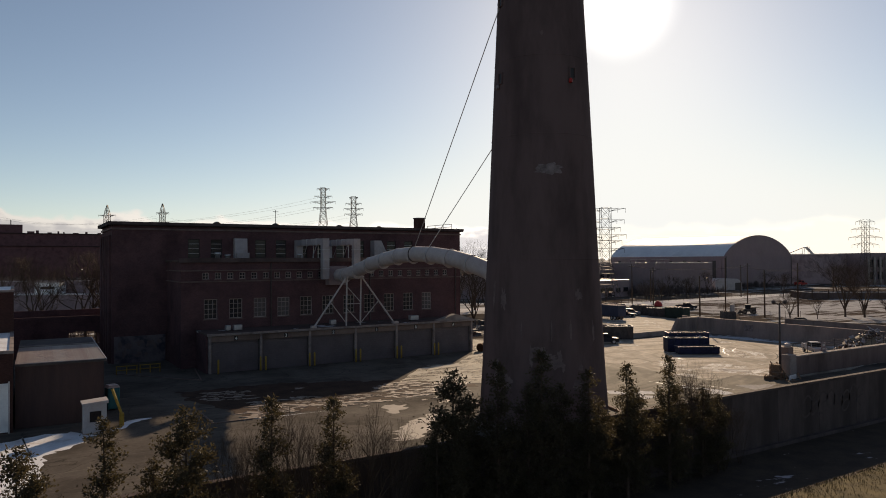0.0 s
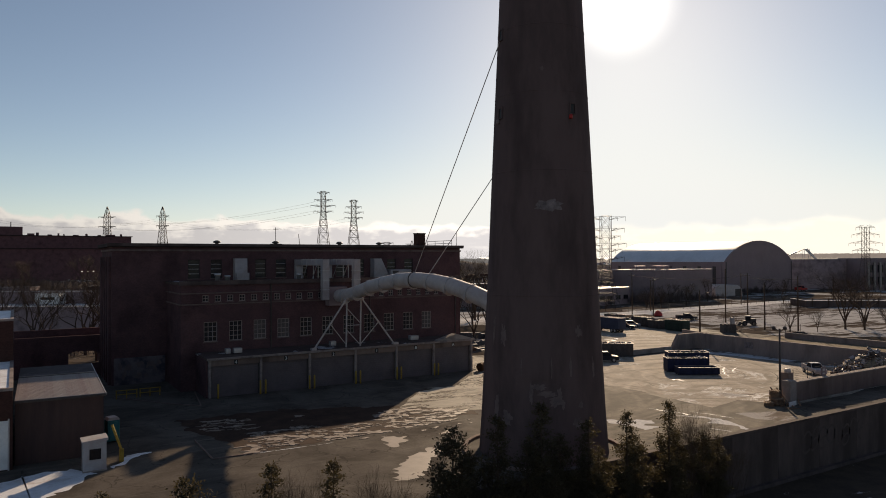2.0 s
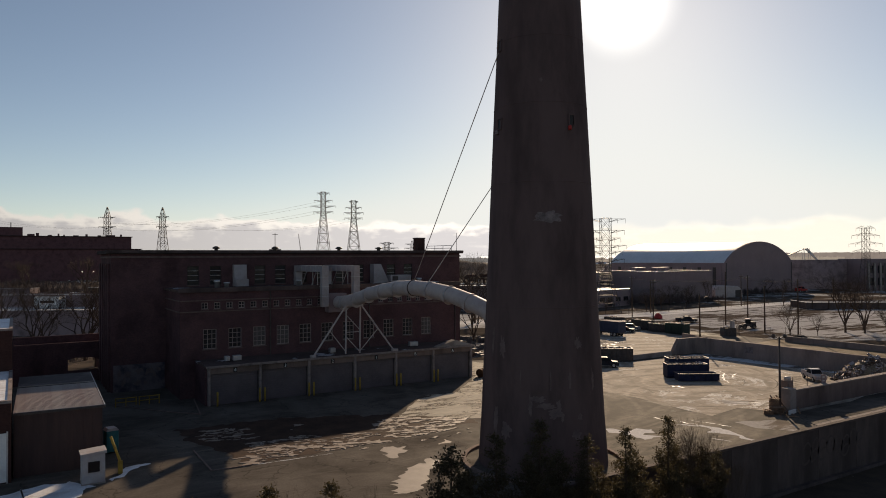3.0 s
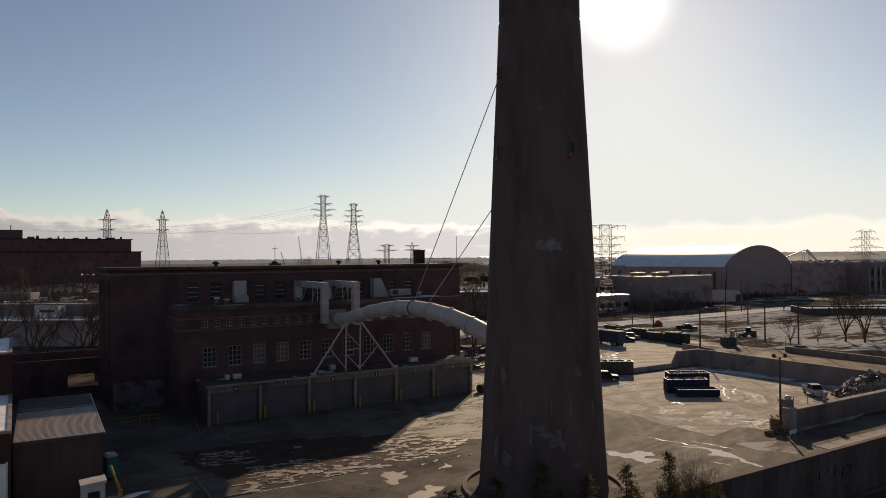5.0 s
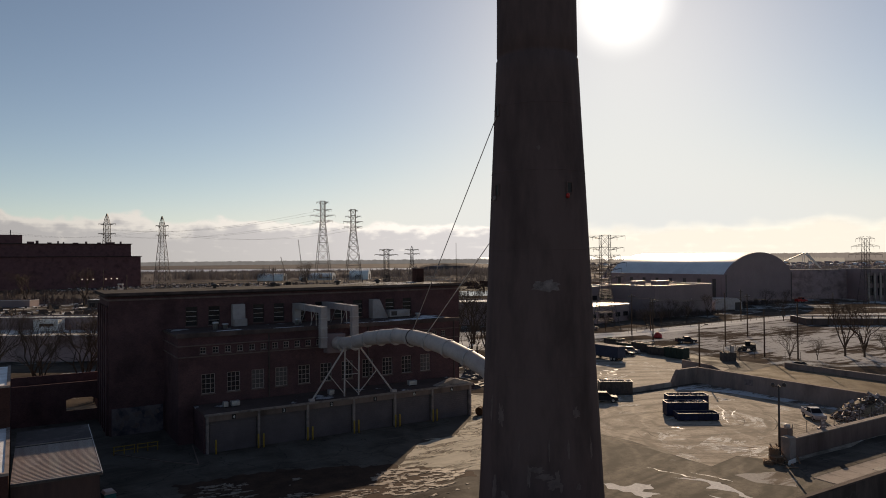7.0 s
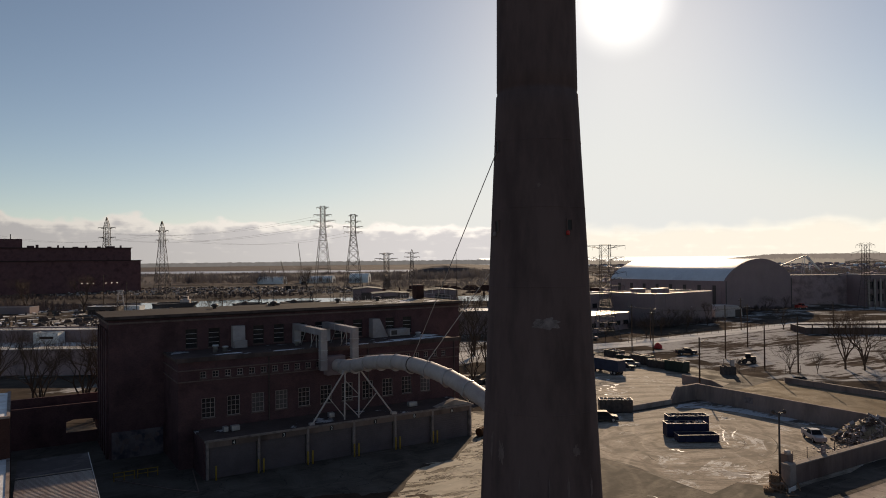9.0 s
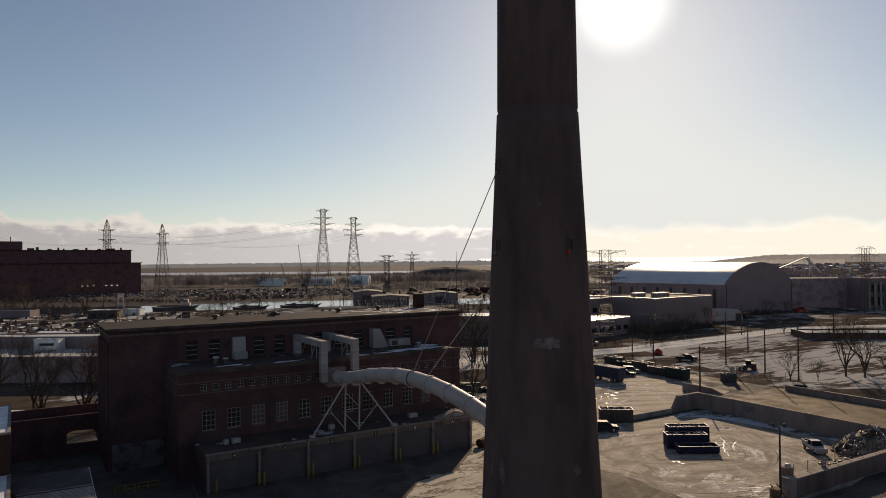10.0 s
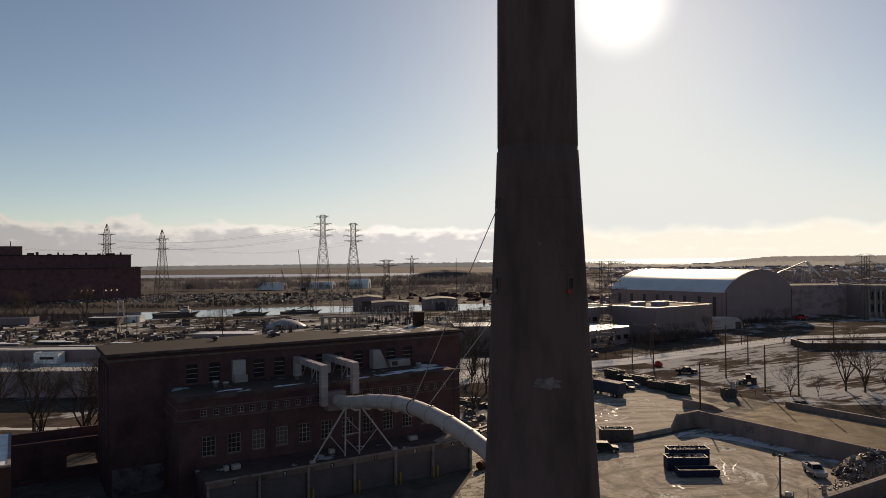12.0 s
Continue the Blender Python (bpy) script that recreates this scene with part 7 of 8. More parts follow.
tagged(new("spoil_mound", me), "long low grey-brown spoil mound on the skyline", "mound")
far_sheet("snow_strip", [(-70, 1150), (90, 1168), (90, 1160), (-70, 1140)], 0.3, SNOW, "thin line of snow before the mound", cuts=12)
# steel gantries of the substation
rngG = random.Random(15)
for k in range(17):
    sd, dp = rngG.uniform(-58, 66), rngG.uniform(300, 410)
    h, w, nb = rngG.uniform(6, 11), rngG.uniform(7, 14), rngG.choice((1, 2, 2))
    ob = thing("substation_gantry", *ahead(sd, dp), 0, VIEW + rngG.choice((5, 60, 8)), "dark lattice steel gantry of the substation", "gantry", "substation gantries")
    for j in range(nb + 1):
        x = j * w
        part("leg", rods([((x - 0.5, -0.5, 0), (x - 0.3, -0.3, h)), ((x + 0.5, -0.5, 0), (x + 0.3, -0.3, h)), ((x - 0.5, 0.5, 0), (x - 0.3, 0.3, h)), ((x + 0.5, 0.5, 0), (x + 0.3, 0.3, h))] + [((x - 0.45, -0.45, z), (x + 0.45, 0.45, z + 1.2)) for z in range(0, int(h) - 1, 2)], 0.11, 4), STEEL_D, ob)
    part("beam", rods([((0, -0.35, h), (nb * w, -0.35, h)), ((0, 0.35, h - 0.9), (nb * w, 0.35, h - 0.9))] + [((q * 1.5, -0.35, h), (q * 1.5 + 1.5, 0.35, h - 0.9)) for q in range(int(nb * w / 1.5))], 0.1, 4), STEEL_D, ob)
    for q in range(int(nb * 3)):
        x = (q + 0.5) * w / 3
        part("insulator", lathe([(0.12, h - 3.2), (0.2, h - 2.6), (0.12, h - 2.0), (0.2, h - 1.5), (0.05, h - 0.9)], 6, x, 0), STEEL_G, ob)
plain_building("substation_house", 4, 255, 24, 22, 8.4, 3, CLAD_GREY, SNOW, "grey substation house with a snowy roof", 0)


def hoop(side, depth, w, L, h, turn, label):
    ob = thing("hoop_barn", *ahead(side, depth), 0, VIEW + turn, label, "barn", "white hoop barns")
    pr = [(0, 0)] + [(w / 2 - w / 2 * math.cos(math.pi * k / 10), h * 0.45 + h * 0.55 * math.sin(math.pi * k / 10)) for k in range(11)] + [(w, 0)]
    part("cover", prism(pr, 0, L), WHITE, ob)
    part("end_door", boxes((w * 0.35, w * 0.65, -0.1, 0.0, 0, h * 0.6)), STEEL_D, ob)


hoop(-185, 800, 15, 31, 8.5, 80, "white hoop barn by the channel")
hoop(-131, 820, 15, 40, 8.5, 82, "long white hoop barn beside bare trees")
hoop(-89, 826, 16, 23, 11, 84, "bright white hoop barn behind the pylons")


def pylon(side, depth, h, base, mast, knee, arms, label, turn=0, peak=0.0, brace=-1.3, stout=1.0):
    """A lattice pylon: four legs that close up to a slim mast above the knee; arms: height below the top, half length."""
    ob = thing("lattice_pylon", *ahead(side, depth), 0, VIEW + turn, label, "pylon", "lattice pylons")
    r = max(0.14, depth * 0.00042) * stout
    kz = h * knee

    def half(z):
        if z < kz:
            return base + (mast - base) * (z / kz)
        return mast if z < h - peak or peak == 0 else max(0.15, mast * (h - z) / peak)

    zs = [kz * (1 - 0.8 ** k) / (1 - 0.8 ** 8) for k in range(9)]
    n = max(3, int((h - kz) / (mast * 2.2)))
    zs += [kz + (h - kz) * (k + 1) / n for k in range(n)]
    for sx in (-1, 1):
        for sy in (-1, 1):
            part("leg", tube([(sx * half(a), sy * half(a), a) for a in zs], r), STEEL_D, ob)
    br = []
    for a, b in zip(zs, zs[1:]):
        for sy in (-1, 1):
            br += [((-half(a), sy * half(a), a), (half(b), sy * half(b), b)), ((half(a), sy * half(a), a), (-half(b), sy * half(b), b)), ((-half(b), sy * half(b), b), (half(b), sy * half(b), b))]
            br += [((sy * half(a), -half(a), a), (sy * half(b), half(b), b))]
    for down, L in arms:
        z, m = h - down, half(h - down)
        part("cross_arm", rods([((-L, 0, z), (L, 0, z))], r * 0.8, 4), STEEL_D, ob)
        br += [((q * L, 0, z), (q * m, p * m, z + brace)) for q in (-1, 1) for p in (-1, 1)]
        br += [((q * (L + m) / 2, 0, z), (q * m, p * m, z + brace)) for q in (-1, 1) for p in (-1, 1)]
        for x in (-L, -L * 0.6, L * 0.6, L):
            part("insulator", rods([((x, 0, z), (x, 0, z - 1.5))], r * 0.5, 4), STEEL_D, ob)
    tagged(part("lattice", rods(br, r * 0.55, 3), STEEL_D, ob), kind="stuff")
    return ob


P1 = ((0.6, 4.2), (5.6, 6.1), (9.5, 8.4), (13.4, 6.6))
P2 = ((6.6, 4.6), (13.6, 4.6))
pylon(-81, 470, 64, 6.2, 1.5, 0.79, P1, "tall dark lattice pylon beyond the hall")
pylon(-62, 482, 59, 6.6, 1.6, 0.79, ((0.5, 3.0), (4.6, 5.5), (8.3, 6.8), (12.0, 6.2)), "tall dark lattice pylon beside another")
pylon(-343, 710, 73, 6.0, 2.4, 0.7, ((10.4, 8.9), (20.2, 8.9)), "slim dark lattice pylon by the power station", 0, 9)
pylon(-205, 508, 57, 5.2, 1.6, 0.76, P2, "dark lattice pylon with cables", 0, 6)
pylon(-52, 640, 33.5, 2.6, 2.0, 0.3, ((0.5, 6.5), (5.0, 11.0)), "stout dark lattice pylon with broad arms", 20)
pylon(-34, 760, 38, 3.4, 1.4, 0.7, ((3.5, 7.5), (8.0, 8.5)), "small far lattice pylon", 0, 3)
pylon(55.3, 237, 32.1, 4.2, 1.6, 0.42, ((0.3, 6.9), (4.2, 6.5), (6.8, 5.2), (9.3, 7.2), (11.3, 5.6), (14.0, 6.4)), "dark lattice pylon beside the white-roofed depot", 0, 0.0, -1.0, 0.75)
pylon(214.5, 353, 33.0, 3.0, 1.3, 0.55, ((0.3, 4.9), (4.1, 7.2), (8.3, 8.6), (12.0, 6.9)), "thin hazy lattice pylon over the works", 0, 0.0, 1.3, 0.7)
pylon(-330, 505, 47, 5, 1.6, 0.76, P2, "dark lattice pylon over the power station", 0, 6)


def wires(name, a, b, zs, offs, sag, label):
    ob = thing(name, 0, 0, 0, label=label, category="cable", group="power lines")
    for z in zs:
        for o in offs:
            pa, pb = Vector((*ahead(a[0] + o, a[1]), z)), Vector((*ahead(b[0] + o, b[1]), z))
            pts = [pa.lerp(pb, k / 14) - Vector((0, 0, sag * 4 * (k / 14) * (1 - k / 14))) for k in range(15)]
            part("wire", rods(list(zip(pts, pts[1:])), max(0.025, a[1] * 0.00008), 3), RUBBER, ob)


wires("power_line", (-343, 710), (-81, 470), (57, 51), (-5, 5), 7, "thin power line between pylons")
wires("power_line", (-330, 505), (-205, 508), (48,), (-5, 5), 6, "thin power line across the sky")
wires("power_line", (-205, 508), (-62, 482), (46,), (-6, 6), 7, "thin power line between tall pylons")


def pole(side, depth, h, arm=True, lampy=False):
    ob = thing("utility_pole", *ahead(side, depth), 0, VIEW + 20, "dark timber utility pole", "utility pole", "utility poles")
    part("shaft", lathe([(0.19, 0), (0.13, h)], 8), POLE_WOOD, ob)
    if arm:
        part("crossarm", boxes((-1.1, 1.1, -0.06, 0.06, h - 0.9, h - 0.75)), POLE_WOOD, ob)
        for x in (-1, -0.4, 0.4, 1):
            part("insulator", lathe([(0.05, h - 0.75), (0.07, h - 0.6), (0.03, h - 0.5)], 6, x, 0), STEEL_G, ob)
    if lampy:
        part("lamp_arm", rods([((0, 0, h - 1.2), (1.8, 0, h - 0.6))], 0.05), STEEL_D, ob)
        part("lamp_head", bevelled(boxes((1.5, 2.3, -0.15, 0.15, h - 0.68, h - 0.5)), 0.03), STEEL_D, ob)


for s, d, h, a, l in ((84.2, 165.5, 13.3, 0, 0), (78, 169.3, 11.6, 0, 0), (76.7, 189.5, 14.6, 0, 0), (54, 147, 10.8, 0, 1), (93, 213, 13, 1, 0), (59, 218, 13, 1, 0), (62, 206, 12, 1, 1), (69, 232, 11, 0, 1), (112, 262, 12, 1, 0), (140, 250, 11, 0, 0), (-110, 250, 14, 1, 0), (-150, 330, 18, 0, 0), (-84, 265, 15, 0, 0), (-130, 152, 11, 1, 0), (-60, 128, 12, 1, 0), (-205, 420, 20, 0, 1), (8, 420, 34, 0, 0)):
    pole(s, d, h, a, l)
wires("overhead_line", (59, 218), (93, 213), (12.2,), (-0.9, 0.9), 1.2, "slack overhead line between timber poles")
wires("overhead_line", (93, 213), (140, 250), (11.5,), (-0.9, 0.9), 1.2, "slack overhead line along the road")


# ---- bare trees ----
def grow(bm, p, d, length, r, depth, rng, spread=0.55):
    steps = 3 if depth > 2 else 2
    for k in range(steps):
        q = p + d * (length / steps)
        rod(bm, p, q, r, r * 0.92, 5 if depth > 2 else 3, cap=False)
        p, r = q, r * 0.92
        d = (d + Vector((rng.gauss(0, 0.13), rng.gauss(0, 0.13), rng.gauss(0.03, 0.06)))).normalized()
    if depth == 0:
        return
    for k in range(rng.choice((2, 3, 3))):
        a = rng.uniform(0, math.tau)
        side = d.orthogonal().normalized()
        side.rotate(Matrix.Rotation(a, 3, d))
        nd = (d + side * rng.uniform(spread * 0.6, spread * 1.5) + Vector((0, 0, 0.14))).normalized()
        grow(bm, p, nd, length * rng.uniform(0.62, 0.84), r * rng.uniform(0.62, 0.82), depth - 1, rng, spread)


BARE = []
for k in range(4):
    rng = random.Random(50 + k)
    ob = thing("bare_tree", 0, 0, 0, label="leafless winter tree with spreading dark limbs", category="tree", group="bare trees")
    bm = bmesh.new()
    for j in range(5):
        a = j * 1.26 + rng.random()
        grow(bm, Vector((0, 0, rng.uniform(0.06, 0.16))), Vector((0.34 * math.cos(a), 0.34 * math.sin(a), 0.9)).normalized(), 0.25, rng.uniform(0.008, 0.013), 6, rng, 0.6)
    f = 1.0 / max(v.co.z for v in bm.verts)
    for v in bm.verts:
        v.co *= f
    tr = bmesh.new()
    rod(tr, (0, 0, -0.02), (0, 0, 0.17 * f), 0.018, 0.014, 8)
    part("trunk", tr, BARK, ob)
    part("crown", bm, BARK, ob, "bare branching crown")
    BARE.append(ob)
spots = [(98, 170, 15.5), (101.5, 168, 15), (82, 165, 8.5), (88, 164, 5.5), (104, 163, 7), (8.9, 200, 21), (4.5, 205, 16), (-80, 136, 16), (-67, 130, 17), (-61, 122, 15), (-90, 140, 16), (-98, 138, 14), (-58, 132, 15), (-74, 128, 14), (-70, 145, 15), (47, 236, 7), (70, 240, 7), (77, 246, 7), (54, 232, 6), (90, 258, 7), (128, 262, 9), (150, 255, 8), (-96, 285, 14), (-60, 270, 10), (-140, 300, 12), (120, 178, 9), (126, 172, 7), (-196, 380, 22), (-240, 400, 20), (-105, 330, 12), (30, 220, 8), (-120, 610, 24), (6.4, 152, 12), (88, 271, 9), (97, 276, 8), (107, 282, 10), (80, 266, 8), (158, 340, 9), (172, 350, 8), (10.5, 172, 16), (7.6, 188, 14)]
rng = random.Random(8)
for k, (s, d, h) in enumerate(spots):
    m = Matrix.LocRotScale((*ahead(s, d), 0), Euler((0, 0, rng.uniform(0, 6))), None)
    src = BARE[k % 4]
    src_scale = src.scale.copy()
    src.scale = (h * 0.95, h * 0.95, h)
    copy_thing(src, m)
    src.scale = src_scale
for k, (s, d, h) in enumerate(((106, 176, 10), (-108, 128, 11), (1.5, 196, 12), (-55, 140, 11))):
    BARE[k].matrix_basis = Matrix.LocRotScale((*ahead(s, d), 0), Euler((0, 0, k)), (h * 0.95, h * 0.95, h))
ob = thing("fir_tree", *ahead(-84, 128), 0, 0, "dark conical fir among the bare trees", "tree")
part("trunk", lathe([(0.2, 0), (0.05, 7)], 7), BARK, ob)
bm = bmesh.new()
rng = random.Random(4)
for k in range(1400):
    z = 0.6 + 6.6 * rng.random()
    r = (7.4 - z) * 0.36 * rng.random() ** 0.5
    a = rng.uniform(0, math.tau)
    p = Vector((r * math.cos(a), r * math.sin(a), z - r * 0.3))
    rod(bm, p, p + Vector((math.cos(a) * 0.3, math.sin(a) * 0.3, -0.08)), 0.07, 0.01, 3, cap=False)
part("crown", bm, LEAF, ob)


# ---- far woods ----
def woods(name, pts, h, density, label, seed, thick=40):
    """Bare far woodland: many thin upright twig sprays along a line."""
    rng = random.Random(seed)
    bm = bmesh.new()
    verts, faces = [], []
    for (sa, da), (sb, db) in zip(pts, pts[1:]):
        L = math.hypot(sb - sa, db - da)
        for k in range(int(L * density)):
            t = rng.random()
            s, d = sa + (sb - sa) * t + rng.gauss(0, thick * 0.2), da + (db - da) * t + rng.uniform(0, thick)
            x, y = ahead(s, d)
            hh = h * rng.uniform(0.35, 1.0) * max(0.3, 0.85 + 0.9 * noise.noise((s * 0.018, d * 0.018, seed)))
            w = hh * rng.uniform(0.35, 0.6)
            for j in range(32):
                a = rng.uniform(0, math.tau)
                lean = w * rng.random() ** 0.6
                t0, q = hh * rng.uniform(0.0, 0.4), hh * (0.35 + 0.65 * math.cos(1.35 * lean / w)) * rng.uniform(0.8, 1.0)
                wd = 0.015 * hh * rng.uniform(0.4, 1)
                wx, wy = wd * math.cos(a + 1.2), wd * math.sin(a + 1.2)
                bx, by, ex, ey = x + lean * 0.3 * math.cos(a), y + lean * 0.3 * math.sin(a), x + lean * math.cos(a), y + lean * math.sin(a)
                n = len(verts)
                verts += [(bx, by, t0 * 0.5), (bx * 0.35 + ex * 0.65 + wx, by * 0.35 + ey * 0.65 + wy, t0 * 0.35 + q * 0.65), (ex, ey, q), (bx * 0.35 + ex * 0.65 - wx, by * 0.35 + ey * 0.65 - wy, t0 * 0.35 + q * 0.65)]
                faces.append((n, n + 1, n + 2, n + 3))
    me = bpy.data.meshes.new(name)
    me.from_pydata(verts, [], faces)
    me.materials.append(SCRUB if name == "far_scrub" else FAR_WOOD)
    bm.free()
    return tagged(new(name, me), label, "woods", kind="stuff")


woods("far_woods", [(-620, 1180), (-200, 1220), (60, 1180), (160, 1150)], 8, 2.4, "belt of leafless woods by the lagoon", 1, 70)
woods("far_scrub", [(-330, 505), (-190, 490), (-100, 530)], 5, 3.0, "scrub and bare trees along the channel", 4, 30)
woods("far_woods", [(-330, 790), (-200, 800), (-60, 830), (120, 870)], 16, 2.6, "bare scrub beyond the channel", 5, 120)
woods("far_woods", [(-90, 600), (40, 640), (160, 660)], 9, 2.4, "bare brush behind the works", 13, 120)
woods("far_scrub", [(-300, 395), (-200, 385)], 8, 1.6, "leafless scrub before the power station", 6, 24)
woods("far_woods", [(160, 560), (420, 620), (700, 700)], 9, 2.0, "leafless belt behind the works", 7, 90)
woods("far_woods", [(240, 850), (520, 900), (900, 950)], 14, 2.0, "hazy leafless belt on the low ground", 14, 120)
woods("far_scrub", [(56, 268), (84, 268), (116, 289)], 5, 2.5, "low scrub before the warehouse", 8, 6)
woods("far_scrub", [(143, 333), (180, 360)], 4, 3.0, "dark hedge before the arched hall", 9, 8)
woods("far_scrub", [(-140, 124), (-50, 127)], 3.2, 2.5, "brown leafless brush on the bank", 16, 8)
woods("far_scrub", [(-100, 240), (-40, 245)], 5, 2.5, "brown scrub behind the hall", 12, 10)
# ---- works clutter: parked rows, heaps, tanks ----
def clutter(name, s0, s1, d0, d1, n, hmax, material, label, seed, size=2.5):
    rng = random.Random(seed)
    verts, faces = [], []
    for k in range(n):
        x, y = ahead(rng.uniform(s0, s1), rng.uniform(d0, d1))
        a, L, w, h = rng.choice((0.1, 0.55, 1.6)) + rng.gauss(0, 0.3), rng.uniform(0.25, 1.0) ** 2 * size * 1.6, rng.uniform(0.12, 0.45) * size, rng.uniform(0.15, 1) ** 2 * hmax
        c, s = math.cos(a), math.sin(a)
        b = len(verts)
        qx, qy = rng.uniform(0.35, 1.0), rng.uniform(0.2, 1.0)
        for z, fx, fy in ((0, 1.0, 1.0), (h, qx, qy)):
            for px, py in ((-L, -w), (L, -w), (L, w), (-L, w)):
                verts.append((x + px * fx * c - py * fy * s, y + px * fx * s + py * fy * c, z * rng.uniform(0.75, 1.1)))
        faces += [tuple(b + i for i in f) for f in ((4, 5, 6, 7), (0, 1, 5, 4), (1, 2, 6, 5), (2, 3, 7, 6), (3, 0, 4, 7))]
    me = bpy.data.meshes.new(name)
    me.from_pydata(verts, [], faces)
    me.materials.append(material)
    return tagged(new(name, me), label, "clutter", kind="stuff")


clutter("stacked_goods", -320, -66, 288, 330, 420, 2.2, FAR_JUNK, "stacked timber, pipes and machinery in the works yard", 1, 1.5)
clutter("stacked_goods", -320, -66, 288, 330, 300, 1.6, STEEL_D, "dark machinery in the works yard", 21, 1.2)
clutter("stacked_goods", -320, -66, 215, 288, 160, 1.2, FAR_JUNK, "low stacks in the works yard", 24, 1.4)
clutter("snow_heaps", -320, -70, 210, 330, 160, 0.5, SNOW, "snow-topped stacks in the works yard", 2, 3.0)
clutter("parked_machines", -270, 0, 330, 392, 160, 2.2, FAR_JUNK, "machines and materials on the dock", 3, 1.8)
clutter("parked_machines", -270, 0, 330, 392, 130, 2.4, STEEL_D, "dark machines on the dock", 23, 1.8)
clutter("snow_heaps", -280, 20, 300, 400, 160, 0.4, SNOW, "snow heaps on the dock", 4, 3.5)
clutter("parked_rows", -330, -70, 570, 720, 800, 1.4, STEEL_W, "rows of pale parked vehicles", 5, 1.5)
clutter("parked_rows", -330, -70, 570, 720, 1500, 1.8, FAR_JUNK, "rows of dark parked vehicles and trailers", 6, 1.6)
rng = random.Random(44)
for k in range(16):
    L = rng.uniform(9, 26)
    ob = thing("pipe_stack", *ahead(rng.uniform(-235, -95), rng.uniform(262, 290)), 0, VIEW + rng.uniform(-6, 6), "long low stack of steel pipes under snow", "pipes", "pipe stacks")
    for j in range(4):
        bm = bmesh.new()
        rod(bm, (-L / 2, -1.2 + j * 0.8, 0.42), (L / 2, -1.2 + j * 0.8, 0.42), 0.39, sides=8)
        part("pipe", bm, SCRAP if k % 2 else STEEL_D, ob)
    part("snow_cap", bevelled(boxes((-L / 2 + 0.4, L / 2 - 0.6, -1.3, 1.3, 0.8, 0.95)), 0.05), SNOW, ob)
clutter("substation_gear", -56, 64, 300, 410, 240, 4, STEEL_D, "dense steel substation gear", 7, 0.5)
# far works take the paler render tone, distance haze put into the colour
clutter("works_plant", 180, 620, 420, 860, 700, 9, STORE_WALL, "jumbled works buildings", 8, 8)
clutter("works_snow", 180, 620, 430, 880, 260, 5, SNOW, "snowy works roofs", 9, 6)
clutter("works_plant", 300, 760, 860, 1300, 320, 9, STORE_WALL, "low works buildings towards the lake", 31, 9)
clutter("works_snow", 300, 760, 860, 1300, 150, 4, SNOW, "snow-covered works roofs towards the lake", 32, 8)
clutter("works_plant", 420, 1300, 1300, 2300, 420, 7, STORE_WALL, "dull works and tanks on the low shore", 33, 13)
clutter("works_snow", 420, 1300, 1300, 2300, 160, 5, SNOW, "snowy ground and roofs on the low shore", 34, 13)
clutter("works_plant", 40, 180, 420, 600, 200, 5, CLAD, "low works buildings behind the chimney", 10, 6)
clutter("works_plant", -60, 120, 520, 640, 120, 5, BRICK_DARK, "low dark works along the channel", 12, 6)
clutter("stacked_beams", 4.5, 12, 128, 166, 34, 1.3, STEEL_D, "dark beams and debris stacked behind the hall", 41, 1.9)
clutter("kerb_debris", 96, 121, 34, 60, 60, 1.6, STEEL_D, "dark junk along the far yard edge", 11, 1.2)
for k, (s, d, L, t) in enumerate(((-163, 425, 27, 8), (-118, 428, 22, 2), (-90, 441, 26, 4))):
    ob = thing("work_boat", *ahead(s, d), 0.05, VIEW + t, "dark work boat with a pale wheelhouse in the channel" if k == 0 else "flat dark barge moored in the channel", "boat", "moored boats")
    h = 2.1 if k == 0 else 1.3
    part("hull", prism([(-L / 2 + 0.5, 0), (L / 2 - 3, 0), (L / 2, h + 0.9), (L / 2 - 5, h), (-L / 2 + 3, h * 0.8), (-L / 2, h)], -3.2, 3.2), STEEL_D, ob)
    part("bulwark", boxes((-L / 2 + 3, L / 2 - 5, -3.25, -3.1, h, h + 0.5), (-L / 2 + 3, L / 2 - 5, 3.1, 3.25, h, h + 0.5)), STEEL_D, ob)
    if k == 0:
        part("deckhouse", bevelled(boxes((L * 0.1, L * 0.3, -2.0, 2.0, h, h + 2.0)), 0.1), STEEL_W, ob)
        part("wheelhouse", bevelled(boxes((L * 0.16, L * 0.26, -1.5, 1.5, h + 2.0, h + 4.0)), 0.1), STEEL_W, ob)
        part("window", boxes((L * 0.165, L * 0.255, -1.54, -1.5, h + 2.9, h + 3.6)), GLASS, ob)
        part("funnel", lathe([(0.6, h + 1.9), (0.5, h + 4.2)], 10, L * 0.05, 0), STEEL_D, ob)
        part("mast", rods([((L * 0.2, 0, h + 4), (L * 0.2, 0, h + 7))], 0.12), STEEL_D, ob)
    else:
        part("frame", rods([((L * 0.2, -1.5, h), (L * 0.24, 0, h + 4.5)), ((L * 0.2, 1.5, h), (L * 0.24, 0, h + 4.5)), ((L * 0.3, 0, h), (L * 0.24, 0, h + 4.5)), ((L * 0.24, 0, h + 4.5), (-L * 0.1, 0, h + 1.4))], 0.22), STEEL_D, ob)
        part("load", lathe([(2.4, h * 0.8), (1.9, h + 0.8), (0.6, h + 1.4)], 10, -L * 0.18, 0), FAR_JUNK, ob)
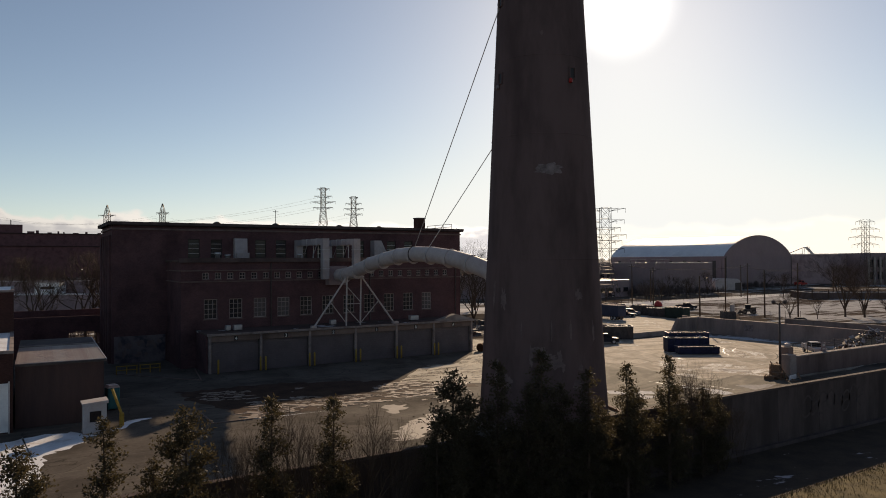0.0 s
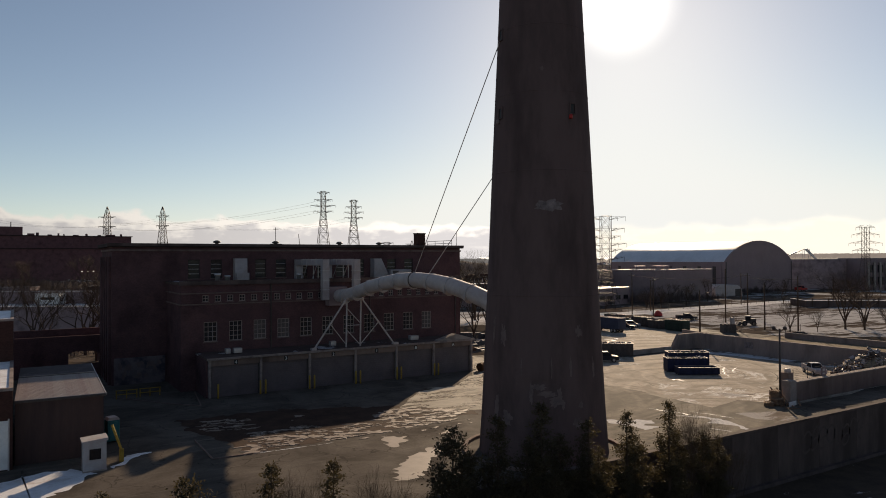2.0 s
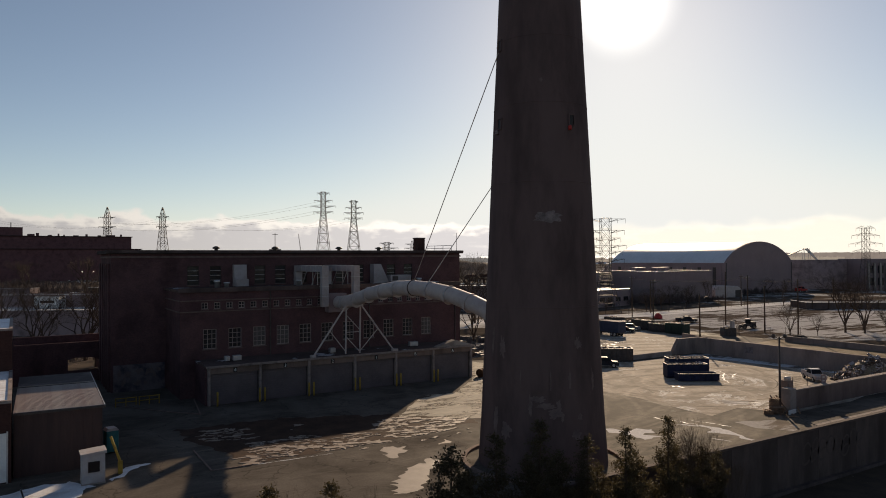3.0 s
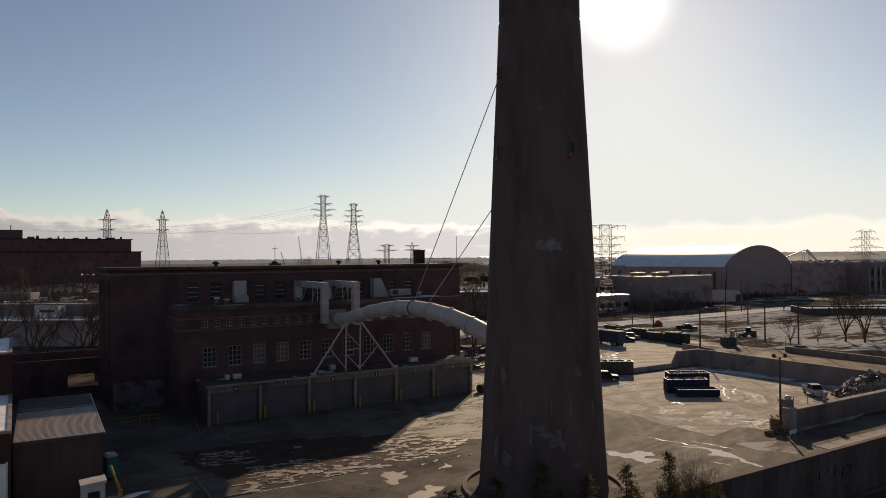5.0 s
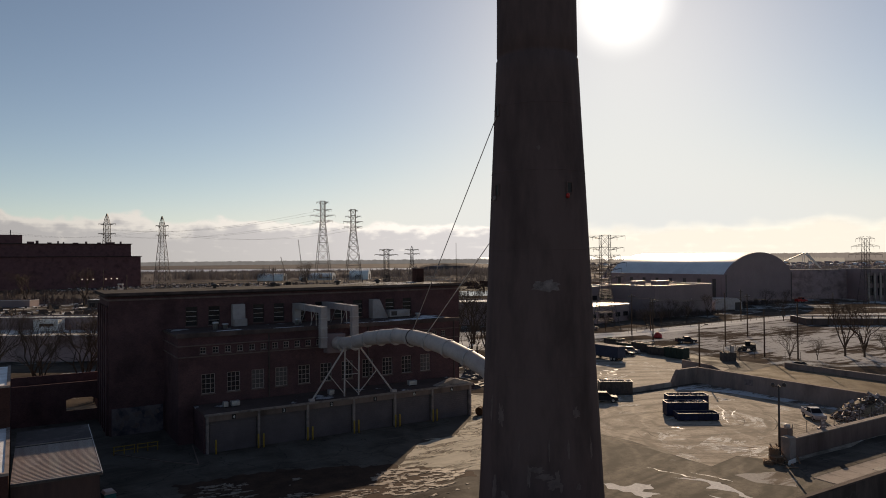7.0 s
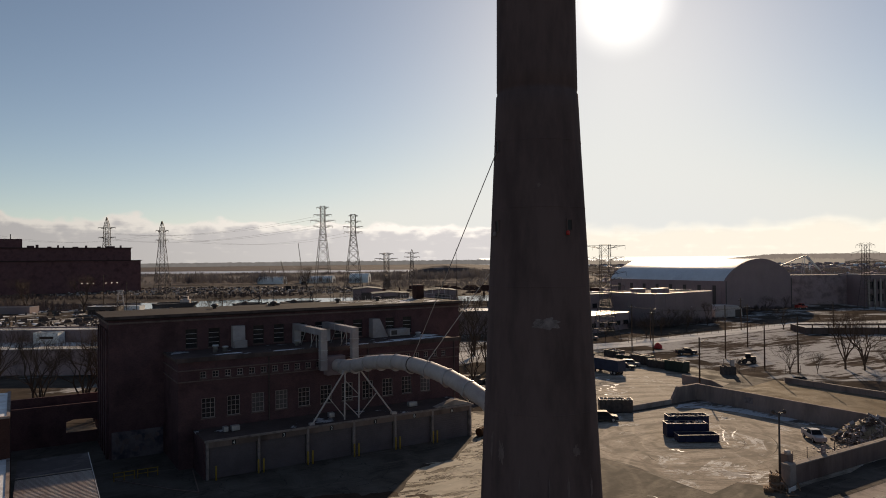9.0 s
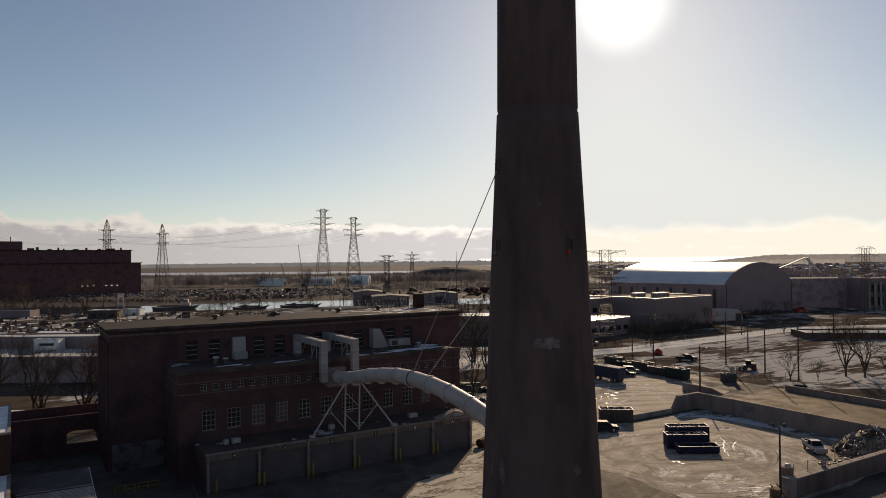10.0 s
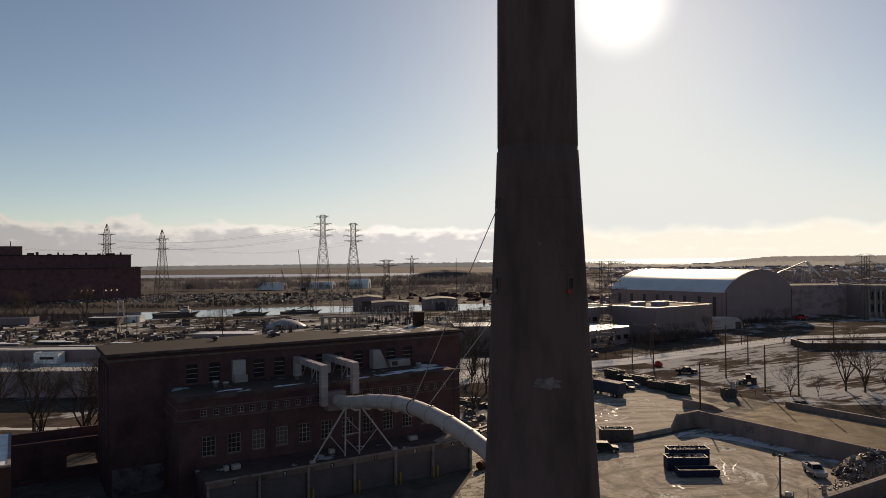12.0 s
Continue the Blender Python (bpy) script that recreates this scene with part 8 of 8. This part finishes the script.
for s, d, lean, h in ((-152.6, 760, -5.5, 46), (-142.6, 640, -6.5, 27)):
    ob = thing("crane", *ahead(s, d), 0, VIEW, "thin dark crane jib on the skyline", "crane")
    for dx, dy in ((-0.6, -0.5), (0.6, -0.5), (0, 0.6)):
        part("jib_chord", rods([((dx, dy, 2), (lean + dx * 0.4, dy * 0.4, h))], 0.12, 4), STEEL_D, ob)
    n = int(h / 2.2)
    tagged(part("jib_lacing", rods([((lean * k / n + (0.6 if k % 2 else -0.6), -0.5, 2 + (h - 2) * k / n), (lean * (k + 1) / n + (-0.6 if k % 2 else 0.6), -0.5, 2 + (h - 2) * (k + 1) / n)) for k in range(n)], 0.08, 3), STEEL_D, ob), kind="stuff")
    part("cab", boxes((-2, 3, -2, 2, 0, 4)), RUBBER, ob)
ob = thing("conveyor", *ahead(395, 760), 0, VIEW, "long inclined conveyor on steel legs over the works", "conveyor")
part("gallery", prism([(-30, 14.4), (-30, 15.4), (0, 27.4), (0, 26.4)], -0.8, 0.8), DUCT, ob, "pale covered conveyor gallery")
part("tower", rods([((x, y, 0), (2 + (x - 2) * 0.5, y * 0.5, 27)) for x in (-3, 7) for y in (-3, 3)], 0.22, 4), STEEL_G, ob)
part("chute", prism([(0, 26.5), (3, 27.5), (18, 11), (17, 10)], -0.5, 0.5), STEEL_G, ob)

# ---- evergreen trees below the wall ----
def evergreen(seed, h, spread, label):
    """A young broad evergreen: tapered stem, rising limbs, many clumps of small leaves."""
    rng = random.Random(seed)
    ob = thing("evergreen_tree", 0, 0, 0, label=label, category="tree", group="evergreens along the wall")
    bm = bmesh.new()
    rod(bm, (0, 0, -0.2), (0, 0, h * 0.5), 0.14, 0.09, 8)
    rod(bm, (0, 0, h * 0.5), (0.05, 0.03, h * 0.97), 0.09, 0.015, 6)
    part("trunk", bm, BARK, ob)
    limbs = bmesh.new()
    verts, faces = [], []

    def spray(p, d, n):
        for _ in range(n):
            dd = (d * 0.5 + Vector((rng.gauss(0, 0.6), rng.gauss(0, 0.6), rng.gauss(0.05, 0.5)))).normalized()
            L, w = rng.uniform(0.1, 0.24), rng.uniform(0.028, 0.055)
            o = p + Vector((rng.gauss(0, 0.13), rng.gauss(0, 0.13), rng.gauss(0, 0.12)))
            s = dd.orthogonal().normalized()
            s.rotate(Matrix.Rotation(rng.uniform(0, math.tau), 3, dd))
            b = len(verts)
            verts.extend([o, o + dd * L * 0.5 + s * w, o + dd * L, o + dd * L * 0.5 - s * w])
            faces.append((b, b + 1, b + 2, b + 3))

    z = h * 0.04
    while z < h * 0.98:
        f = (z / h - 0.04) / 0.94
        reach = spread * (1 - f) ** 0.6 * (0.6 + 0.4 * math.sin(min(1, f * 4) * math.pi / 2)) * (0.75 + 0.5 * noise.noise((z * 0.8, seed, 3)))
        for _ in range(rng.choice((2, 3, 3, 4))):
            a = rng.uniform(0, math.tau)
            L = reach * rng.uniform(0.3, 1.25) + 0.12
            tip = Vector((L * math.cos(a), L * math.sin(a), z + L * rng.uniform(0.25, 0.7)))
            base = Vector((0, 0, z))
            rod(limbs, base, tip, 0.03 * (1 - f) + 0.012, 0.008, 4, cap=False)
            n = max(3, int(L / 0.16))
            for j in range(n + 1):
                t = 0.4 + 0.6 * j / n
                spray(base.lerp(tip, t), (tip - base).normalized(), rng.randint(6, 14))
                if L > 0.7 and rng.random() < 0.6:
                    q = base.lerp(tip, t)
                    b2 = q + Vector((rng.gauss(0, 0.25), rng.gauss(0, 0.25), rng.uniform(0.1, 0.4)))
                    rod(limbs, q, b2, 0.012, 0.006, 3, cap=False)
                    spray(b2, (b2 - q).normalized(), 14)
        z += rng.uniform(0.2, 0.42)
    tagged(part("branchwork", limbs, BARK, ob), kind="stuff")
    me = bpy.data.meshes.new("crown")
    me.from_pydata(verts, [], faces)
    me.materials.append(LEAF)
    c = new("crown", me)
    c.parent = ob
    tagged(c, "small dull olive-green leaves in clumps")
    return ob


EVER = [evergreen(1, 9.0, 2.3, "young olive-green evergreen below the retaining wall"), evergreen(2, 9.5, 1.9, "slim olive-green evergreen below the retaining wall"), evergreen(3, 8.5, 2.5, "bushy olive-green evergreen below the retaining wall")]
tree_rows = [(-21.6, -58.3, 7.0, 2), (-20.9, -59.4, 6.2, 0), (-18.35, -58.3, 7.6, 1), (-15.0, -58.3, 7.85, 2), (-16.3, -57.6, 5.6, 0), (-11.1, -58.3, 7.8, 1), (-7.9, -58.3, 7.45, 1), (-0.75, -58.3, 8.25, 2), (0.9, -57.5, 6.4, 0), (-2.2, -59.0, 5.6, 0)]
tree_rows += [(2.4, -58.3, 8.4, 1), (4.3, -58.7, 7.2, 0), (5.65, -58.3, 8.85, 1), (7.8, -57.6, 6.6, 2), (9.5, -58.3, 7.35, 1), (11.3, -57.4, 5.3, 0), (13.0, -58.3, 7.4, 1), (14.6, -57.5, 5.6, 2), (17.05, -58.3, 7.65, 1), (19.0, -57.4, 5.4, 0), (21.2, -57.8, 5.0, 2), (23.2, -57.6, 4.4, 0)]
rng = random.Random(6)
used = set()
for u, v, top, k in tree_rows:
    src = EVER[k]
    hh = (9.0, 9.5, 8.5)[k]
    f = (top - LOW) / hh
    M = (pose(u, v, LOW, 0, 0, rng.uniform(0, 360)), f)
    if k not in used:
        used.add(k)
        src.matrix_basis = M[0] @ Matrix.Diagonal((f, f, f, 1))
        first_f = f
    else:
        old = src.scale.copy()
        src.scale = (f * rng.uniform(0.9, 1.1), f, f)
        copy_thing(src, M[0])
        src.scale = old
for s, d, h in ((-7.4, 34.6, 9.0), (-4.2, 36.5, 8.6), (-10.0, 33.5, 8.4), (18.9, 51.2, 8.6), (17.4, 50.2, 8.2), (-2.6, 37.5, 7.0), (-8.6, 34, 8.8)):
    src = BARE[int(h * 7) % 4]
    old = src.scale.copy()
    src.scale = (h * 0.5, h * 0.5, h)
    copy_thing(src, pose(*ahead(s, d), LOW, 0, 0, s * 40))
    src.scale = old

# ---- distant clouds, lake and shores ----
def cloud_mat(name, bright, dull, lump, fade, strength, sunward=1.0):
    """Heaped cloud: ragged billowing upper edge, lit crests, streaky dull body; lump: height of the billows."""
    m = bpy.data.materials.new(name)
    m.use_nodes = True
    cn, cl = m.node_tree.nodes, m.node_tree.links
    cn.clear()
    tc = cn.new("ShaderNodeTexCoord")

    def cloud_noise(scale, detail, rough, away=0.0):
        mp, nz = cn.new("ShaderNodeMapping"), cn.new("ShaderNodeTexNoise")
        mp.inputs["Scale"].default_value, mp.inputs["Location"].default_value = scale, (away, away, away)
        cl.new(tc.outputs["Object"], mp.inputs[0])
        nz.inputs["Scale"].default_value, nz.inputs["Detail"].default_value, nz.inputs["Roughness"].default_value = 1.0, detail, rough
        cl.new(mp.outputs[0], nz.inputs["Vector"])
        return nz.outputs[0]

    def calc(op, a, b):
        q = cn.new("ShaderNodeMath")
        q.operation = op
        for v, k in ((a, 0), (b, 1)):
            if isinstance(v, (int, float)):
                q.inputs[k].default_value = v
            else:
                cl.new(v, q.inputs[k])
        return q.outputs[0]

    def ranged(v, a, b, c=0.0, d=1.0):
        q = cn.new("ShaderNodeMapRange")
        q.interpolation_type = "SMOOTHSTEP"
        q.inputs[1].default_value, q.inputs[2].default_value, q.inputs[3].default_value, q.inputs[4].default_value = a, b, c, d
        cl.new(v, q.inputs[0])
        return q.outputs[0]

    sep = cn.new("ShaderNodeSeparateXYZ")
    cl.new(tc.outputs["UV"], sep.inputs[0])
    heaps = cloud_noise((0.0042, 0.0042, 0.004), 2, 0.5)
    curls = cloud_noise((0.0095, 0.0095, 0.017), 5, 0.5, 3.0)
    streaks = cloud_noise((0.0022, 0.0022, 0.03), 5, 0.6, 9.0)
    edge = calc("ADD", calc("MULTIPLY", calc("SUBTRACT", heaps, 0.5), lump * 2.6), calc("MULTIPLY", calc("SUBTRACT", curls, 0.5), lump * 1.3))
    deep = calc("SUBTRACT", calc("ADD", edge, 0.8), sep.outputs[1])
    tone = calc("ADD", ranged(deep, 0.0, 0.34), calc("ADD", calc("MULTIPLY", calc("SUBTRACT", curls, 0.5), 1.5), calc("MULTIPLY", calc("SUBTRACT", streaks, 0.5), 1.1)))
    mx = cn.new("ShaderNodeMix")
    mx.data_type = "RGBA"
    cl.new(ranged(tone, 0.1, 0.95), mx.inputs[0])
    mx.inputs[6].default_value, mx.inputs[7].default_value = (*bright, 1), (*dull, 1)
    em = cn.new("ShaderNodeEmission")
    cl.new(mx.outputs[2], em.inputs[0])
    cl.new(ranged(sep.outputs[0], 0.45, 1.0, strength, strength * sunward), em.inputs[1])
    tr, ms, co = cn.new("ShaderNodeBsdfTransparent"), cn.new("ShaderNodeMixShader"), cn.new("ShaderNodeOutputMaterial")
    cl.new(ranged(deep, 0.0, fade, 0.0, 0.94), ms.inputs[0])
    cl.new(tr.outputs[0], ms.inputs[1])
    cl.new(em.outputs[0], ms.inputs[2])
    cl.new(ms.outputs[0], co.inputs[0])
    return m


def cloud_bank(a0, a1, h, h_end, material, label):
    """A ring sector far off; its v runs from 0 at the foot to 1 at the upper edge, which sinks towards a1."""
    bm = bmesh.new()
    uv = bm.loops.layers.uv.new("sheet")
    prev = None
    for k in range(41):
        a = radians(a0 + (a1 - a0) * k / 40)
        x, y = ahead(4300 * math.sin(a), 4300 * math.cos(a))
        f = max(0, (k / 40 - 0.5) / 0.5)
        cur = (bm.verts.new((x, y, 0)), bm.verts.new((x, y, h + (h_end - h) * f)))
        if prev:
            face = bm.faces.new((prev[0], cur[0], cur[1], prev[1]))
            for loop, pos in zip(face.loops, (((k - 1) / 40, 0), (k / 40, 0), (k / 40, 1), ((k - 1) / 40, 1))):
                loop[uv].uv = pos
        prev = cur
    tagged(part("backdrop", bm, material), label, "clouds", kind="structure")


cloud_bank(-75, 6.2, 375, 285, cloud_mat("pale_cloud_bank", (0.6, 0.605, 0.615), (0.375, 0.385, 0.425), 0.15, 0.08, 1.0, 1.7), "low bank of pale clouds over the horizon")
cloud_bank(6.2, 75, 300, 300, cloud_mat("warm_cloud_bank", (1.08, 1.08, 1.0), (0.92, 0.91, 0.86), 0.16, 0.3, 1.0), "thin warm cloud band under the sun")


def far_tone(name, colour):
    """Distance with haze and daylight painted into one glowing pale tone, faintly mottled."""
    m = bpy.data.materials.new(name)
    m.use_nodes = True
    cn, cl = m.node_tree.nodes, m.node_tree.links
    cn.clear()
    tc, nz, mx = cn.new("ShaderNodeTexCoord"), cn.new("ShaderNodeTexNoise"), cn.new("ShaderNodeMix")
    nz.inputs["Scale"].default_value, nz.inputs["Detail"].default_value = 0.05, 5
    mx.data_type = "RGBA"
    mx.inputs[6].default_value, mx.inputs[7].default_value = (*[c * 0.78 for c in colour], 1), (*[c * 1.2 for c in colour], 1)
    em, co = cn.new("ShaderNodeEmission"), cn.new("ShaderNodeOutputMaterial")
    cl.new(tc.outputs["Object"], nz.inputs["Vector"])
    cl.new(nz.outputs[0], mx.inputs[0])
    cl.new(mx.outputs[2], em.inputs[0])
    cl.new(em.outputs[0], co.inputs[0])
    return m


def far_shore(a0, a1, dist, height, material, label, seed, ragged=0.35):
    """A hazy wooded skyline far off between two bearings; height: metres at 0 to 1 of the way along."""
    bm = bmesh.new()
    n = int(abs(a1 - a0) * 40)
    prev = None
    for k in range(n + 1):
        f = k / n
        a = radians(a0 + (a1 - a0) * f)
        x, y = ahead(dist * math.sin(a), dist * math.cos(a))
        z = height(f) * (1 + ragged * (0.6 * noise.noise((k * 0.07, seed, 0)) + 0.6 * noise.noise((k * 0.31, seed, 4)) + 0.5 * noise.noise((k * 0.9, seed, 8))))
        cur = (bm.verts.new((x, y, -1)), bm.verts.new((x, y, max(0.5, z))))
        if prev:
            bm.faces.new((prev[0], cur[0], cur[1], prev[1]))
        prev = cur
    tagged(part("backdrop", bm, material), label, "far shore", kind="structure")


# glitter of the low sun on the lake, put in as a glowing strip
far_shore(3, 26, 4250, lambda f: 27.5, far_tone("lake_glitter_glow", (1.25, 1.2, 1.14)), "lake strip with the sun's dazzle as its own glow", 0, 0.0)
far_shore(-44, 6, 3300, lambda f: 15 + 5 * f, far_tone("hazed_shore_woods", (0.165, 0.165, 0.172)), "hazy leafless woods along the far shore", 2)
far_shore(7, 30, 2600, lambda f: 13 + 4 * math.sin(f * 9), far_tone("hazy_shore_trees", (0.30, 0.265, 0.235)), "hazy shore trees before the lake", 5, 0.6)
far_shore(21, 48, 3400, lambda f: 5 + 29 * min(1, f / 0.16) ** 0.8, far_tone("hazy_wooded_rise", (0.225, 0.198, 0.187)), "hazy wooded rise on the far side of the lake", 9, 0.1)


# ---- bare shrubs below the wall ----
rngS = random.Random(91)
shrub = thing("bare_shrub", 0, 0, 0, label="wispy leafless shrub of thin brown stems below the wall", category="shrub", group="bare shrubs")
bm = bmesh.new()
for j in range(11):
    a = j * 0.57 + rngS.random() * 0.4
    ln = rngS.uniform(0.12, 0.4)
    grow(bm, Vector((0.03 * math.cos(a), 0.03 * math.sin(a), 0)), Vector((ln * math.cos(a), ln * math.sin(a), 1)).normalized(), 0.36, 0.0042, 4, rngS, 0.4)
f = 1.0 / max(v.co.z for v in bm.verts)
for v in bm.verts:
    v.co *= f
part("crown", bm, BARK, shrub)
for k, (u, v, h) in enumerate(((-8.8, -57.2, 7.4), (-7.0, -57.6, 6.8), (-4.0, -57.1, 6.9), (-1.2, -57.5, 5.6), (24.4, -57.3, 5.6), (26.6, -57.0, 4.6), (-14.5, -57.3, 5.5))):
    if k == 0:
        shrub.matrix_basis = Matrix.LocRotScale((u, v, LOW), Euler((0, 0, 0)), (h * 0.8, h * 0.8, h))
    else:
        keep = shrub.scale.copy()
        shrub.scale = (h * 0.8, h * 0.8, h)
        copy_thing(shrub, Matrix.LocRotScale((u, v, LOW), Euler((0, 0, k * 1.3)), None))
        shrub.scale = keep

# small sign on the fence by the block wall
sign = thing("fence_sign", 67.0, -40.6, 2.3, 0, "small grey notice board on the wire fence", "sign")
part("board", boxes((-0.5, 0.5, -0.04, 0.0, 0.0, 1.25)), CLAD_GREY, sign)
part("mark", boxes((-0.25, 0.25, -0.05, -0.04, 0.75, 1.02), (-0.25, 0.25, -0.05, -0.04, 0.35, 0.5)), STEEL_G, sign)
part("tie", boxes((-0.04, 0.04, -0.02, 0.02, -0.15, 0.2)), STEEL_D, sign)
